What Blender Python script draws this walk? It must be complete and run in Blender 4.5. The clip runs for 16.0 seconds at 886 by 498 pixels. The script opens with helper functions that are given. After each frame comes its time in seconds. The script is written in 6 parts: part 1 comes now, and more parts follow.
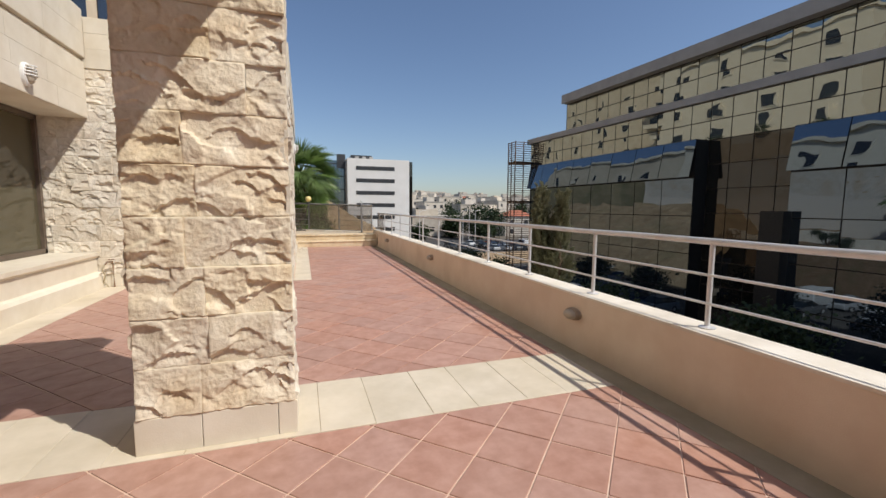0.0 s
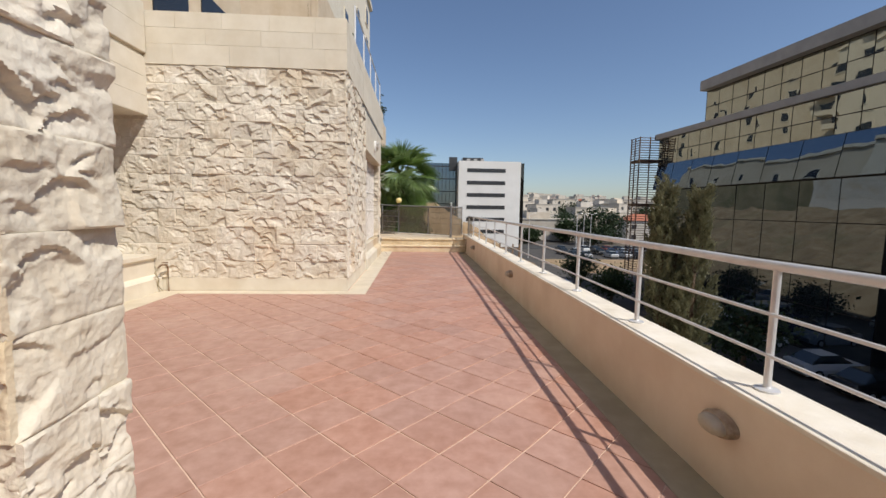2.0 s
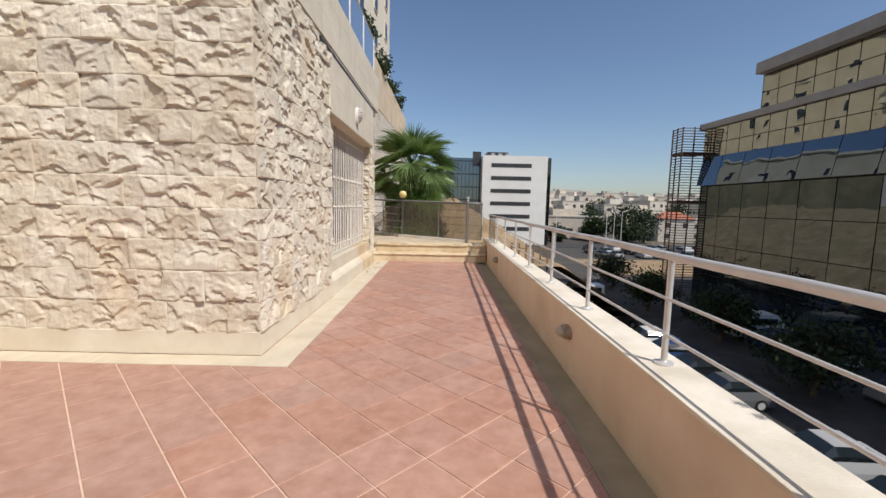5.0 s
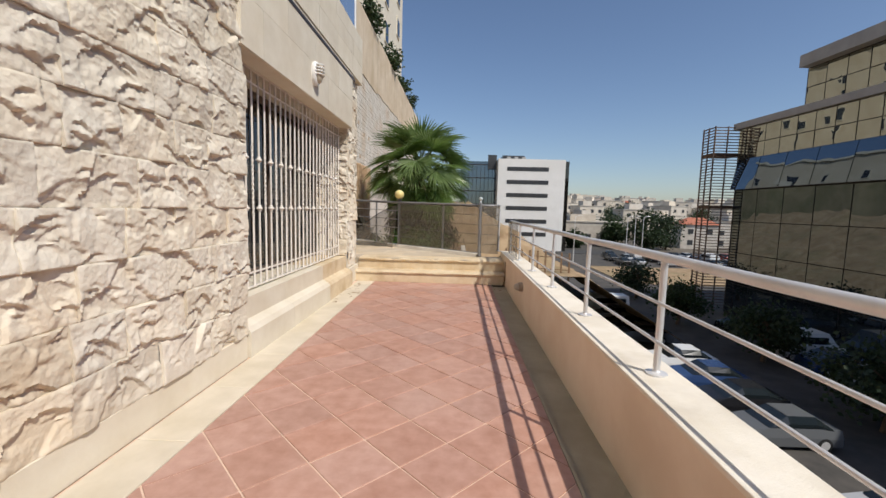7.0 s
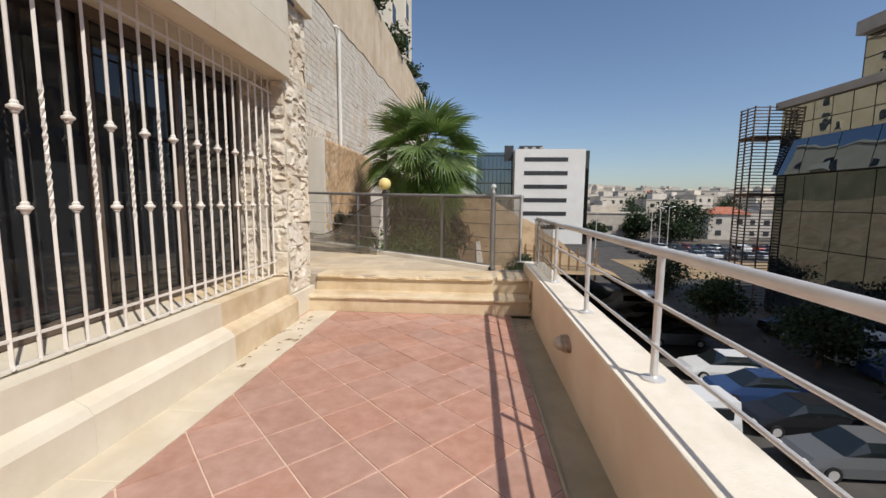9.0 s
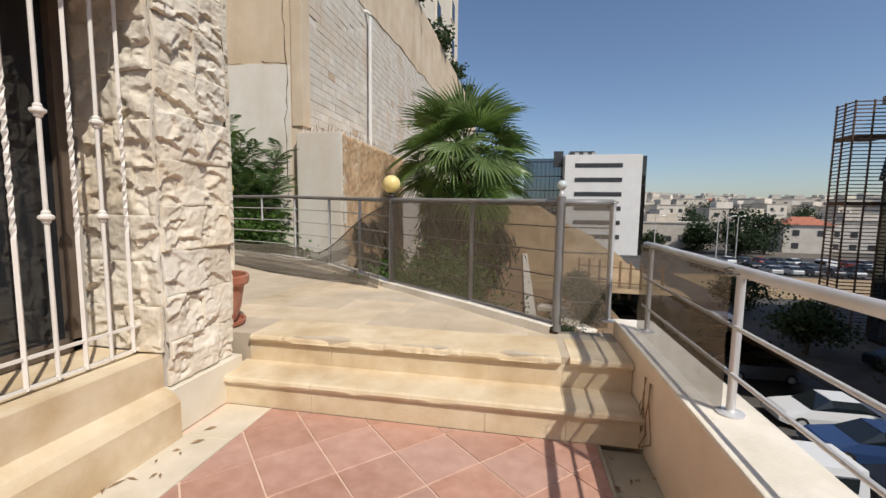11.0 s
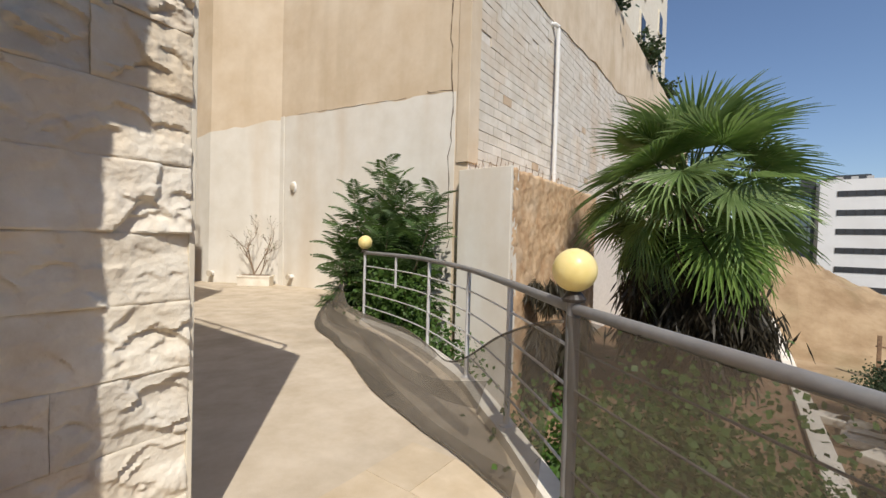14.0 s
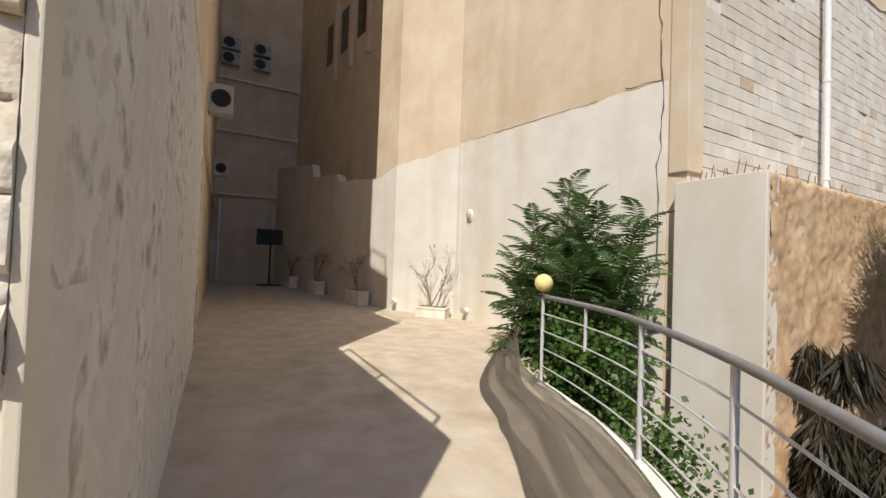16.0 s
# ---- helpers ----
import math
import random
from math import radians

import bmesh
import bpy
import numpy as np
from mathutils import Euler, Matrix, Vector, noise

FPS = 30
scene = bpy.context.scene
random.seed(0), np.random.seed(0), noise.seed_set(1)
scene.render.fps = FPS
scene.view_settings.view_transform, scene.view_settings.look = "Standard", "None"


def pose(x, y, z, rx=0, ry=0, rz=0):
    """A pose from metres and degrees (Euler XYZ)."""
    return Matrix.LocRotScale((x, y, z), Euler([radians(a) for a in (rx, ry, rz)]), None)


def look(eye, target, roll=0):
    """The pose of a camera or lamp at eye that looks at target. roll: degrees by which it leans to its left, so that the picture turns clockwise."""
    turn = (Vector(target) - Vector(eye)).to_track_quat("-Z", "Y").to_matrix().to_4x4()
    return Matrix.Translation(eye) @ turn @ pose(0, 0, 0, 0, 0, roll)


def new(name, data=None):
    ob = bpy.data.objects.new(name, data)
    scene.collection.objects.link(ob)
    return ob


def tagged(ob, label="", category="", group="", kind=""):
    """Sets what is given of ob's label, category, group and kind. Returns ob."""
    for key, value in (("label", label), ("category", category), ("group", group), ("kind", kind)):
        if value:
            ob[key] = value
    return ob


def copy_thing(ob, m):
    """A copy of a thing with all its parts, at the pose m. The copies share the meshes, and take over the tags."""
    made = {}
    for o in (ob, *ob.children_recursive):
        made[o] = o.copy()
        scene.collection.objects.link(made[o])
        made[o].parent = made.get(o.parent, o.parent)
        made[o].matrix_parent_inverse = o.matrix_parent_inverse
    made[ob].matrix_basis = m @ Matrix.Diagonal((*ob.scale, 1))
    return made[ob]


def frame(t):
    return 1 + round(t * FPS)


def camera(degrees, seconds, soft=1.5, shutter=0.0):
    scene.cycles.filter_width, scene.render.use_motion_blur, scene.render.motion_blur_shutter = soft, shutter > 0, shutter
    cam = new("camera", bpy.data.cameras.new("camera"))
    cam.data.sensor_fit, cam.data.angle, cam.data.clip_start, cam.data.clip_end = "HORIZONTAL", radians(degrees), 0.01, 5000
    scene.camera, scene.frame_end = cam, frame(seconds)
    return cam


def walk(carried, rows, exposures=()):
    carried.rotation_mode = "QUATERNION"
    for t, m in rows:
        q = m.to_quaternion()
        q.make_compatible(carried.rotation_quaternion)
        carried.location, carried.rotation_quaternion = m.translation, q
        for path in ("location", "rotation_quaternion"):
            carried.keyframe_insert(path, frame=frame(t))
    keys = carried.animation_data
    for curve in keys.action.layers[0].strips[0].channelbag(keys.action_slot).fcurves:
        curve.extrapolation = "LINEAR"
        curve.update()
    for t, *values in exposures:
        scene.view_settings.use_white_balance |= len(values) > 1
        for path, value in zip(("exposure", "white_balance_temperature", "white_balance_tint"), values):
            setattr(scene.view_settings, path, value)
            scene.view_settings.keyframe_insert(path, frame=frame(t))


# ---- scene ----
cam = camera(94.2, 16.0)
PATH = [
    (0, (0.525, 1.6, 1.263), (1.167, 3.484, 1.064), 0.4),
    (0.5, (0.818, 1.834, 1.275), (1.311, 3.762, 1.078), 0.5),
    (1, (1.056, 2.142, 1.266), (1.398, 4.102, 1.069), 0.6),
    (1.5, (1.224, 2.515, 1.298), (1.442, 4.494, 1.105), 1.0),
    (2, (1.433, 2.95, 1.285), (1.552, 4.937, 1.091), 0.9),
    (2.5, (1.526, 3.412, 1.31), (1.605, 5.401, 1.117), 0.8),
    (3, (1.656, 3.912, 1.291), (1.718, 5.901, 1.09), 0.6),
    (3.5, (1.72, 4.417, 1.297), (1.774, 6.406, 1.089), 0.3),
    (3.7, (1.789, 4.634, 1.302), (1.822, 6.622, 1.09), 0.0),
    (5.8, (1.884, 6.869, 1.275), (1.884, 8.857, 1.06), 1.7),
    (6, (1.955, 7.134, 1.269), (1.94, 9.123, 1.057), 1.4),
    (6.5, (1.997, 7.676, 1.265), (1.966, 9.666, 1.062), 1.6),
    (7, (2.024, 8.275, 1.261), (1.959, 10.264, 1.066), 1.5),
    (7.5, (2.037, 8.818, 1.265), (1.941, 10.805, 1.061), 1.5),
    (8, (2.072, 9.404, 1.273), (1.953, 11.389, 1.059), 1.2),
    (8.2, (2.108, 9.658, 1.267), (1.983, 11.641, 1.041), 1.0),
    (10.3, (2.236, 12.124, 1.259), (1.998, 14.097, 1.034), 0.2),
    (10.5, (2.229, 12.357, 1.258), (1.962, 14.327, 1.041), 0.3),
    (11, (2.168, 12.898, 1.279), (1.802, 14.855, 1.085), 0.8),
    (11.5, (2.134, 13.426, 1.28), (1.619, 15.351, 1.105), 1.0),
    (12, (1.993, 13.901, 1.321), (1.307, 15.773, 1.16), 1.5),
    (12.5, (1.883, 14.369, 1.344), (1.037, 16.176, 1.201), 1.8),
    (13, (1.681, 14.775, 1.362), (0.709, 16.519, 1.243), 1.9),
    (13.5, (1.513, 15.181, 1.46), (0.434, 16.864, 1.383), 1.7),
    (14, (1.357, 15.478, 1.662), (0.18, 17.094, 1.622), 1.6),
    (14.5, (1.166, 15.705, 1.752), (-0.134, 17.225, 1.741), 1.7),
    (15, (0.964, 15.933, 1.835), (-0.48, 17.316, 1.844), 2.0),
    (15.5, (0.75, 16.253, 1.81), (-0.857, 17.443, 1.838), 2.1),
    (16, (0.421, 16.447, 1.845), (-1.334, 17.404, 1.893), 2.0),
]
walk(cam, [(t, look(e, g, r)) for t, e, g, r in PATH], exposures=[(0.0, 0.03), (11.5, 0.02), (12.5, 0.06), (13.0, 0.09), (13.5, 0.22), (14.0, 0.2), (14.5, 0.29), (15.0, 0.28), (16.0, 0.33)])

# ---- world, sun ----
SUN_TO = Vector((0.62, -0.58, 1.03)).normalized()
world = bpy.data.worlds.new("sky")
scene.world = world
world.use_nodes = True
wn = world.node_tree.nodes
sky = wn.new("ShaderNodeTexSky")
sky.sky_type, sky.sun_disc = "NISHITA", False
sky.sun_elevation, sky.sun_rotation = math.asin(SUN_TO.z), math.atan2(SUN_TO.x, SUN_TO.y)
sky.air_density, sky.dust_density, sky.ozone_density = 1.0, 0.8, 2.4
wn["Background"].inputs["Strength"].default_value = 0.105
tint = wn.new("ShaderNodeMix")
tint.data_type, tint.blend_type = "RGBA", "MULTIPLY"
tint.inputs[0].default_value, tint.inputs[7].default_value = 1.0, (0.98, 0.985, 1.035, 1)
world.node_tree.links.new(sky.outputs[0], tint.inputs[6])
world.node_tree.links.new(tint.outputs[2], wn["Background"].inputs["Color"])
sun = new("sun", bpy.data.lights.new("sun", "SUN"))
sun.data.energy, sun.data.angle, sun.data.color = 3.9, radians(0.53), (1.0, 0.955, 0.885)
sun.matrix_world = look(SUN_TO * 60, (0, 0, 0))


# ---- materials ----
def mat(name, c1, c2, scale=6.0, rough=0.8, bump=0.2, bscale=90.0, vary=0.0, metal=0.0, stain_or_shade=None, stain_or_shade_scale=0.7, stain_or_shade_amt=0.5, spec=0.35, detail=6.0, streak=False):
    m = bpy.data.materials.new(name)
    m.use_nodes = True
    nt = m.node_tree
    nd, ln = nt.nodes, nt.links
    b = nd["Principled BSDF"]
    geo = nd.new("ShaderNodeNewGeometry")
    no = nd.new("ShaderNodeTexNoise")
    no.inputs["Scale"].default_value, no.inputs["Detail"].default_value, no.inputs["Roughness"].default_value = scale, detail, 0.62
    ln.new(geo.outputs["Position"], no.inputs["Vector"])
    ramp = nd.new("ShaderNodeMapRange")
    ramp.inputs["From Min"].default_value, ramp.inputs["From Max"].default_value = 0.33, 0.67
    ln.new(no.outputs["Fac"], ramp.inputs["Value"])
    mix = nd.new("ShaderNodeMix")
    mix.data_type = "RGBA"
    mix.inputs[6].default_value, mix.inputs[7].default_value = (*c1, 1), (*c2, 1)
    ln.new(ramp.outputs[0], mix.inputs[0])
    col = mix.outputs[2]
    if stain_or_shade:
        n2 = nd.new("ShaderNodeTexNoise")
        n2.inputs["Scale"].default_value, n2.inputs["Detail"].default_value = stain_or_shade_scale, 8
        if streak:
            vm = nd.new("ShaderNodeVectorMath")
            vm.operation = "MULTIPLY"
            vm.inputs[1].default_value = (1.6, 1.6, 0.22)
            ln.new(geo.outputs["Position"], vm.inputs[0])
            ln.new(vm.outputs[0], n2.inputs["Vector"])
        else:
            ln.new(geo.outputs["Position"], n2.inputs["Vector"])
        r2 = nd.new("ShaderNodeMapRange")
        r2.inputs["From Min"].default_value, r2.inputs["From Max"].default_value = 0.5, 0.72
        r2.inputs["To Max"].default_value = stain_or_shade_amt
        ln.new(n2.outputs["Fac"], r2.inputs["Value"])
        m2 = nd.new("ShaderNodeMix")
        m2.data_type = "RGBA"
        m2.inputs[7].default_value = (*stain_or_shade, 1)
        ln.new(r2.outputs[0], m2.inputs[0])
        ln.new(col, m2.inputs[6])
        col = m2.outputs[2]
    if vary:
        oi = nd.new("ShaderNodeObjectInfo")
        mr = nd.new("ShaderNodeMapRange")
        mr.inputs["To Min"].default_value, mr.inputs["To Max"].default_value = 1 - vary, 1 + vary * 0.7
        ln.new(oi.outputs["Random"], mr.inputs["Value"])
        hs = nd.new("ShaderNodeHueSaturation")
        ln.new(mr.outputs[0], hs.inputs["Value"])
        mh = nd.new("ShaderNodeMath")
        mh.operation = "MULTIPLY"
        mh.inputs[1].default_value = 7.31
        ln.new(oi.outputs["Random"], mh.inputs[0])
        mf = nd.new("ShaderNodeMath")
        mf.operation = "FRACT"
        ln.new(mh.outputs[0], mf.inputs[0])
        ms = nd.new("ShaderNodeMapRange")
        ms.inputs["To Min"].default_value, ms.inputs["To Max"].default_value = 1 - vary, 1 + vary
        ln.new(mf.outputs[0], ms.inputs["Value"])
        ln.new(ms.outputs[0], hs.inputs["Saturation"])
        ln.new(col, hs.inputs["Color"])
        col = hs.outputs[0]
    ln.new(col, b.inputs["Base Color"])
    b.inputs["Roughness"].default_value, b.inputs["Metallic"].default_value = rough, metal
    b.inputs["Specular IOR Level"].default_value = spec
    if bump:
        n3 = nd.new("ShaderNodeTexNoise")
        n3.inputs["Scale"].default_value, n3.inputs["Detail"].default_value = bscale, 5
        ln.new(geo.outputs["Position"], n3.inputs["Vector"])
        bp = nd.new("ShaderNodeBump")
        bp.inputs["Strength"].default_value, bp.inputs["Distance"].default_value = bump, 0.02
        ln.new(n3.outputs["Fac"], bp.inputs["Height"])
        ln.new(bp.outputs[0], b.inputs["Normal"])
    return m


def net_material(name, colour, see):
    m = bpy.data.materials.new(name)
    m.use_nodes = True
    nd, ln = m.node_tree.nodes, m.node_tree.links
    b = nd["Principled BSDF"]
    b.inputs["Base Color"].default_value, b.inputs["Roughness"].default_value = (*colour, 1), 0.85
    tr = nd.new("ShaderNodeBsdfTransparent")
    mx = nd.new("ShaderNodeMixShader")
    no = nd.new("ShaderNodeTexNoise")
    no.inputs["Scale"].default_value = 9.0
    geo = nd.new("ShaderNodeNewGeometry")
    ln.new(geo.outputs["Position"], no.inputs["Vector"])
    mr = nd.new("ShaderNodeMapRange")
    mr.inputs["To Min"].default_value, mr.inputs["To Max"].default_value = see - 0.08, see + 0.08
    ln.new(no.outputs["Fac"], mr.inputs["Value"])
    ln.new(mr.outputs[0], mx.inputs[0])
    ln.new(b.outputs[0], mx.inputs[1])
    ln.new(tr.outputs[0], mx.inputs[2])
    ln.new(mx.outputs[0], nd["Material Output"].inputs["Surface"])
    return m


M_ROCK = mat("split_limestone", (0.63, 0.55, 0.43), (0.77, 0.705, 0.585), 6.0, 0.9, 0.25, 55, vary=0.09, stain_or_shade=(0.58, 0.43, 0.27), stain_or_shade_scale=1.7, stain_or_shade_amt=0.42)
M_ROCKW = mat("split_tan_limestone", (0.63, 0.52, 0.36), (0.79, 0.71, 0.56), 4.0, 0.9, 0.3, 55, vary=0.12, stain_or_shade=(0.6, 0.4, 0.18), stain_or_shade_scale=1.5, stain_or_shade_amt=0.55)
M_JOINT = mat("stone_joint_mortar", (0.62, 0.56, 0.48), (0.72, 0.66, 0.58), 9, 0.95, 0.2, 120)
M_SMOOTH = mat("sawn_limestone", (0.67, 0.595, 0.465), (0.76, 0.695, 0.57), 3, 0.75, 0.08, 120, vary=0.04, stain_or_shade=(0.55, 0.42, 0.27), stain_or_shade_scale=0.9, stain_or_shade_amt=0.22)
M_STRIP = mat("white_stone_paving", (0.6, 0.52, 0.39), (0.71, 0.625, 0.49), 3.5, 0.6, 0.08, 140, vary=0.03, stain_or_shade=(0.5, 0.42, 0.28), stain_or_shade_scale=1.6, stain_or_shade_amt=0.5)
M_YELLOW = mat("weathered_yellow_limestone", (0.6, 0.46, 0.28), (0.73, 0.61, 0.43), 4, 0.8, 0.15, 90, stain_or_shade=(0.42, 0.28, 0.14), stain_or_shade_scale=2.2, stain_or_shade_amt=0.75)
M_TILE = mat("terracotta_tile", (0.4, 0.215, 0.155), (0.51, 0.3, 0.23), 9, 0.5, 0.06, 160, vary=0.07, stain_or_shade=(0.6, 0.4, 0.32), stain_or_shade_scale=1.3, stain_or_shade_amt=0.35)
M_GROUT = mat("tile_grout", (0.66, 0.47, 0.35), (0.76, 0.58, 0.45), 14, 0.95, 0.15, 120)
M_DECK = mat("sandy_deck_slab", (0.5, 0.4, 0.275), (0.65, 0.545, 0.41), 2.6, 0.85, 0.15, 110, vary=0.11, stain_or_shade=(0.4, 0.32, 0.22), stain_or_shade_scale=1.8, stain_or_shade_amt=0.7)
M_PARAPET = mat("cream_parapet_render", (0.72, 0.58, 0.44), (0.79, 0.67, 0.53), 2.4, 0.9, 0.15, 150, stain_or_shade=(0.5, 0.38, 0.26), stain_or_shade_scale=1.3, stain_or_shade_amt=0.35)
M_COPING = mat("parapet_coping_stone", (0.72, 0.65, 0.53), (0.82, 0.76, 0.66), 5, 0.85, 0.2, 110, stain_or_shade=(0.4, 0.33, 0.24), stain_or_shade_scale=3, stain_or_shade_amt=0.35)
M_CHANNEL = mat("drain_channel_cement", (0.36, 0.31, 0.21), (0.46, 0.4, 0.28), 3, 0.9, 0.15, 110, stain_or_shade=(0.26, 0.22, 0.14), stain_or_shade_scale=1.2, stain_or_shade_amt=0.5)
M_RAIL = mat("silver_painted_steel", (0.62, 0.61, 0.6), (0.7, 0.69, 0.68), 8, 0.4, 0.04, 200, metal=0.3, stain_or_shade=(0.4, 0.3, 0.22), stain_or_shade_scale=3, stain_or_shade_amt=0.25)
M_WHITE_METAL = mat("ivory_painted_iron", (0.74, 0.68, 0.6), (0.8, 0.75, 0.68), 9, 0.5, 0.05, 160)
M_PLASTER = mat("white_cement_plaster", (0.66, 0.61, 0.52), (0.74, 0.7, 0.62), 1.6, 0.92, 0.15, 70, stain_or_shade=(0.58, 0.46, 0.32), stain_or_shade_scale=0.7, stain_or_shade_amt=0.5, streak=True)
M_TAN = mat("tan_cement_render", (0.58, 0.455, 0.31), (0.69, 0.575, 0.43), 1.1, 0.93, 0.2, 50, stain_or_shade=(0.44, 0.33, 0.2), stain_or_shade_scale=0.9, stain_or_shade_amt=0.45, streak=True)
M_BLOCK = mat("whitewashed_block", (0.6, 0.54, 0.45), (0.73, 0.68, 0.6), 2.2, 0.93, 0.25, 60, vary=0.09, stain_or_shade=(0.56, 0.4, 0.25), stain_or_shade_scale=0.7, stain_or_shade_amt=0.5)
M_BROWN = mat("brown_rough_render", (0.42, 0.25, 0.13), (0.62, 0.44, 0.27), 5, 0.95, 0.3, 60, stain_or_shade=(0.7, 0.56, 0.4), stain_or_shade_scale=1.4, stain_or_shade_amt=0.6)
# Dark blotches here paint the shade inside the plaster's pits, besides dirt.
M_NORTH = mat("grey_cement_plaster", (0.66, 0.6, 0.5), (0.78, 0.73, 0.63), 2.6, 0.93, 0.6, 26, stain_or_shade=(0.3, 0.25, 0.18), stain_or_shade_scale=9.0, stain_or_shade_amt=0.95)
M_DARK = mat("dark_bronze_frame", (0.03, 0.024, 0.02), (0.05, 0.04, 0.033), 8, 0.4, 0.03, 200)
M_CRACK = mat("dark_crack", (0.1, 0.07, 0.045), (0.16, 0.11, 0.07), 20, 0.95, 0)


def glass_mat(name, tint, rough=0.02, wave=0.0, wscale=0.4, trans=0.0, metal=0.0, spec=0.8):
    m = bpy.data.materials.new(name)
    m.use_nodes = True
    nd, ln = m.node_tree.nodes, m.node_tree.links
    b = nd["Principled BSDF"]
    b.inputs["Base Color"].default_value = (*tint, 1)
    b.inputs["Roughness"].default_value, b.inputs["Transmission Weight"].default_value = rough, trans
    b.inputs["Metallic"].default_value, b.inputs["Specular IOR Level"].default_value = metal, spec
    if wave:
        geo = nd.new("ShaderNodeNewGeometry")
        no = nd.new("ShaderNodeTexNoise")
        no.inputs["Scale"].default_value, no.inputs["Detail"].default_value = wscale, 1.5
        ln.new(geo.outputs["Position"], no.inputs["Vector"])
        bp = nd.new("ShaderNodeBump")
        bp.inputs["Strength"].default_value, bp.inputs["Distance"].default_value = wave, 0.3
        ln.new(no.outputs["Fac"], bp.inputs["Height"])
        ln.new(bp.outputs[0], b.inputs["Normal"])
    return m


M_GLASS_B = glass_mat("blue_mirror_glass", (0.15, 0.185, 0.215), 0.012, 0.1, 0.3, metal=0.9)
M_GLASS_G = glass_mat("green_grey_mirror_glass", (0.34, 0.35, 0.31), 0.012, 0.07, 0.4, metal=0.9)
M_GLASS_D = glass_mat("dark_bronze_mirror_glass", (0.075, 0.07, 0.06), 0.02, 0.04, 0.5, metal=0.8)
M_WFRAME = mat("brown_anodised_frame", (0.1, 0.075, 0.055), (0.14, 0.105, 0.08), 8, 0.4, 0.03, 200)
M_WINDOW = glass_mat("dark_window_glass", (0.02, 0.022, 0.025), 0.03, spec=0.6)
M_OLIVE = glass_mat("olive_window_glass", (0.1, 0.088, 0.055), 0.06, spec=0.35)
M_CLEAR = glass_mat("balcony_glass", (0.85, 0.92, 0.9), 0.02, trans=0.95)

# ---- geometry helpers ----
ORG = {}


def empty(name, loc, label="", category="", group="", kind=""):
    ob = new(name)
    ob.location = loc
    ORG[ob] = Vector(loc)
    return tagged(ob, label, category, group, kind)


def part(name, bm, material, parent=None, label="", smooth=False):
    """One mesh object from a bmesh in world places."""
    me = bpy.data.meshes.new(name)
    bm.to_mesh(me)
    bm.free()
    me.materials.append(material)
    if smooth:
        me.polygons.foreach_set("use_smooth", [True] * len(me.polygons))
    ob = new(name, me)
    if parent is not None:
        me.transform(Matrix.Translation(-ORG[parent]))
        ob.parent = parent
        ORG[ob] = ORG[parent]
    else:
        ORG[ob] = Vector((0, 0, 0))
    if label:
        ob["label"] = label
    return ob


def place(name, me, m, parent=None):
    """An object on shared mesh data, at world pose m."""
    ob = new(name, me)
    if parent is not None:
        ob.parent = parent
        m = Matrix.Translation(-ORG[parent]) @ m
    ob.matrix_local = m
    return ob


def box(bm, x0, x1, y0, y1, z0, z1, bevel=0.0, m=None):
    r = bmesh.ops.create_cube(bm, size=1.0)
    vs = r["verts"]
    bmesh.ops.scale(bm, vec=(x1 - x0, y1 - y0, z1 - z0), verts=vs)
    bmesh.ops.translate(bm, vec=((x0 + x1) / 2, (y0 + y1) / 2, (z0 + z1) / 2), verts=vs)
    if m is not None:
        bmesh.ops.transform(bm, matrix=m, verts=vs)
    if bevel:
        es = list({e for v in vs for e in v.link_edges})
        bmesh.ops.bevel(bm, geom=es, offset=bevel, segments=2, affect="EDGES", profile=0.6)
    return bm


def boxed(*a, **k):
    return box(bmesh.new(), *a, **k)


def rod(bm, p, q, r, n=10, r2=None):
    p, q = Vector(p), Vector(q)
    d = q - p
    res = bmesh.ops.create_cone(bm, cap_ends=True, segments=n, radius1=r, radius2=r if r2 is None else r2, depth=d.length)
    m = Matrix.Translation((p + q) / 2) @ d.to_track_quat("Z", "Y").to_matrix().to_4x4()
    bmesh.ops.transform(bm, matrix=m, verts=res["verts"])
    return bm


def tube(bm, pts, r, n=8):
    """A pipe along points."""
    pts = [Vector(p) for p in pts]
    rings = []
    for i, p in enumerate(pts):
        d = (pts[min(i + 1, len(pts) - 1)] - pts[max(i - 1, 0)]).normalized()
        a = d.cross(Vector((0, 0, 1)))
        a = a.normalized() if a.length > 1e-3 else Vector((1, 0, 0))
        b = d.cross(a).normalized()
        rr = r[i] if isinstance(r, (list, tuple)) else r
        rings.append([bm.verts.new(p + (a * math.cos(k * math.tau / n) + b * math.sin(k * math.tau / n)) * rr) for k in range(n)])
    for u, v in zip(rings, rings[1:]):
        for k in range(n):
            bm.faces.new((u[k], u[(k + 1) % n], v[(k + 1) % n], v[k]))
    bm.faces.new(rings[0][::-1])
    bm.faces.new(rings[-1])
    bmesh.ops.recalc_face_normals(bm, faces=bm.faces)
    return bm


def lathe(bm, c, prof, n=20):
    """Turned shape round the upright line through c: prof is (radius, height) pairs."""
    rings = [[bm.verts.new((c[0] + r * math.cos(k * math.tau / n), c[1] + r * math.sin(k * math.tau / n), c[2] + h)) for k in range(n)] for r, h in prof]
    for u, v in zip(rings, rings[1:]):
        for k in range(n):
            bm.faces.new((u[k], u[(k + 1) % n], v[(k + 1) % n], v[k]))
    bm.faces.new(rings[0][::-1])
    bm.faces.new(rings[-1])
    bmesh.ops.recalc_face_normals(bm, faces=bm.faces)
    return bm


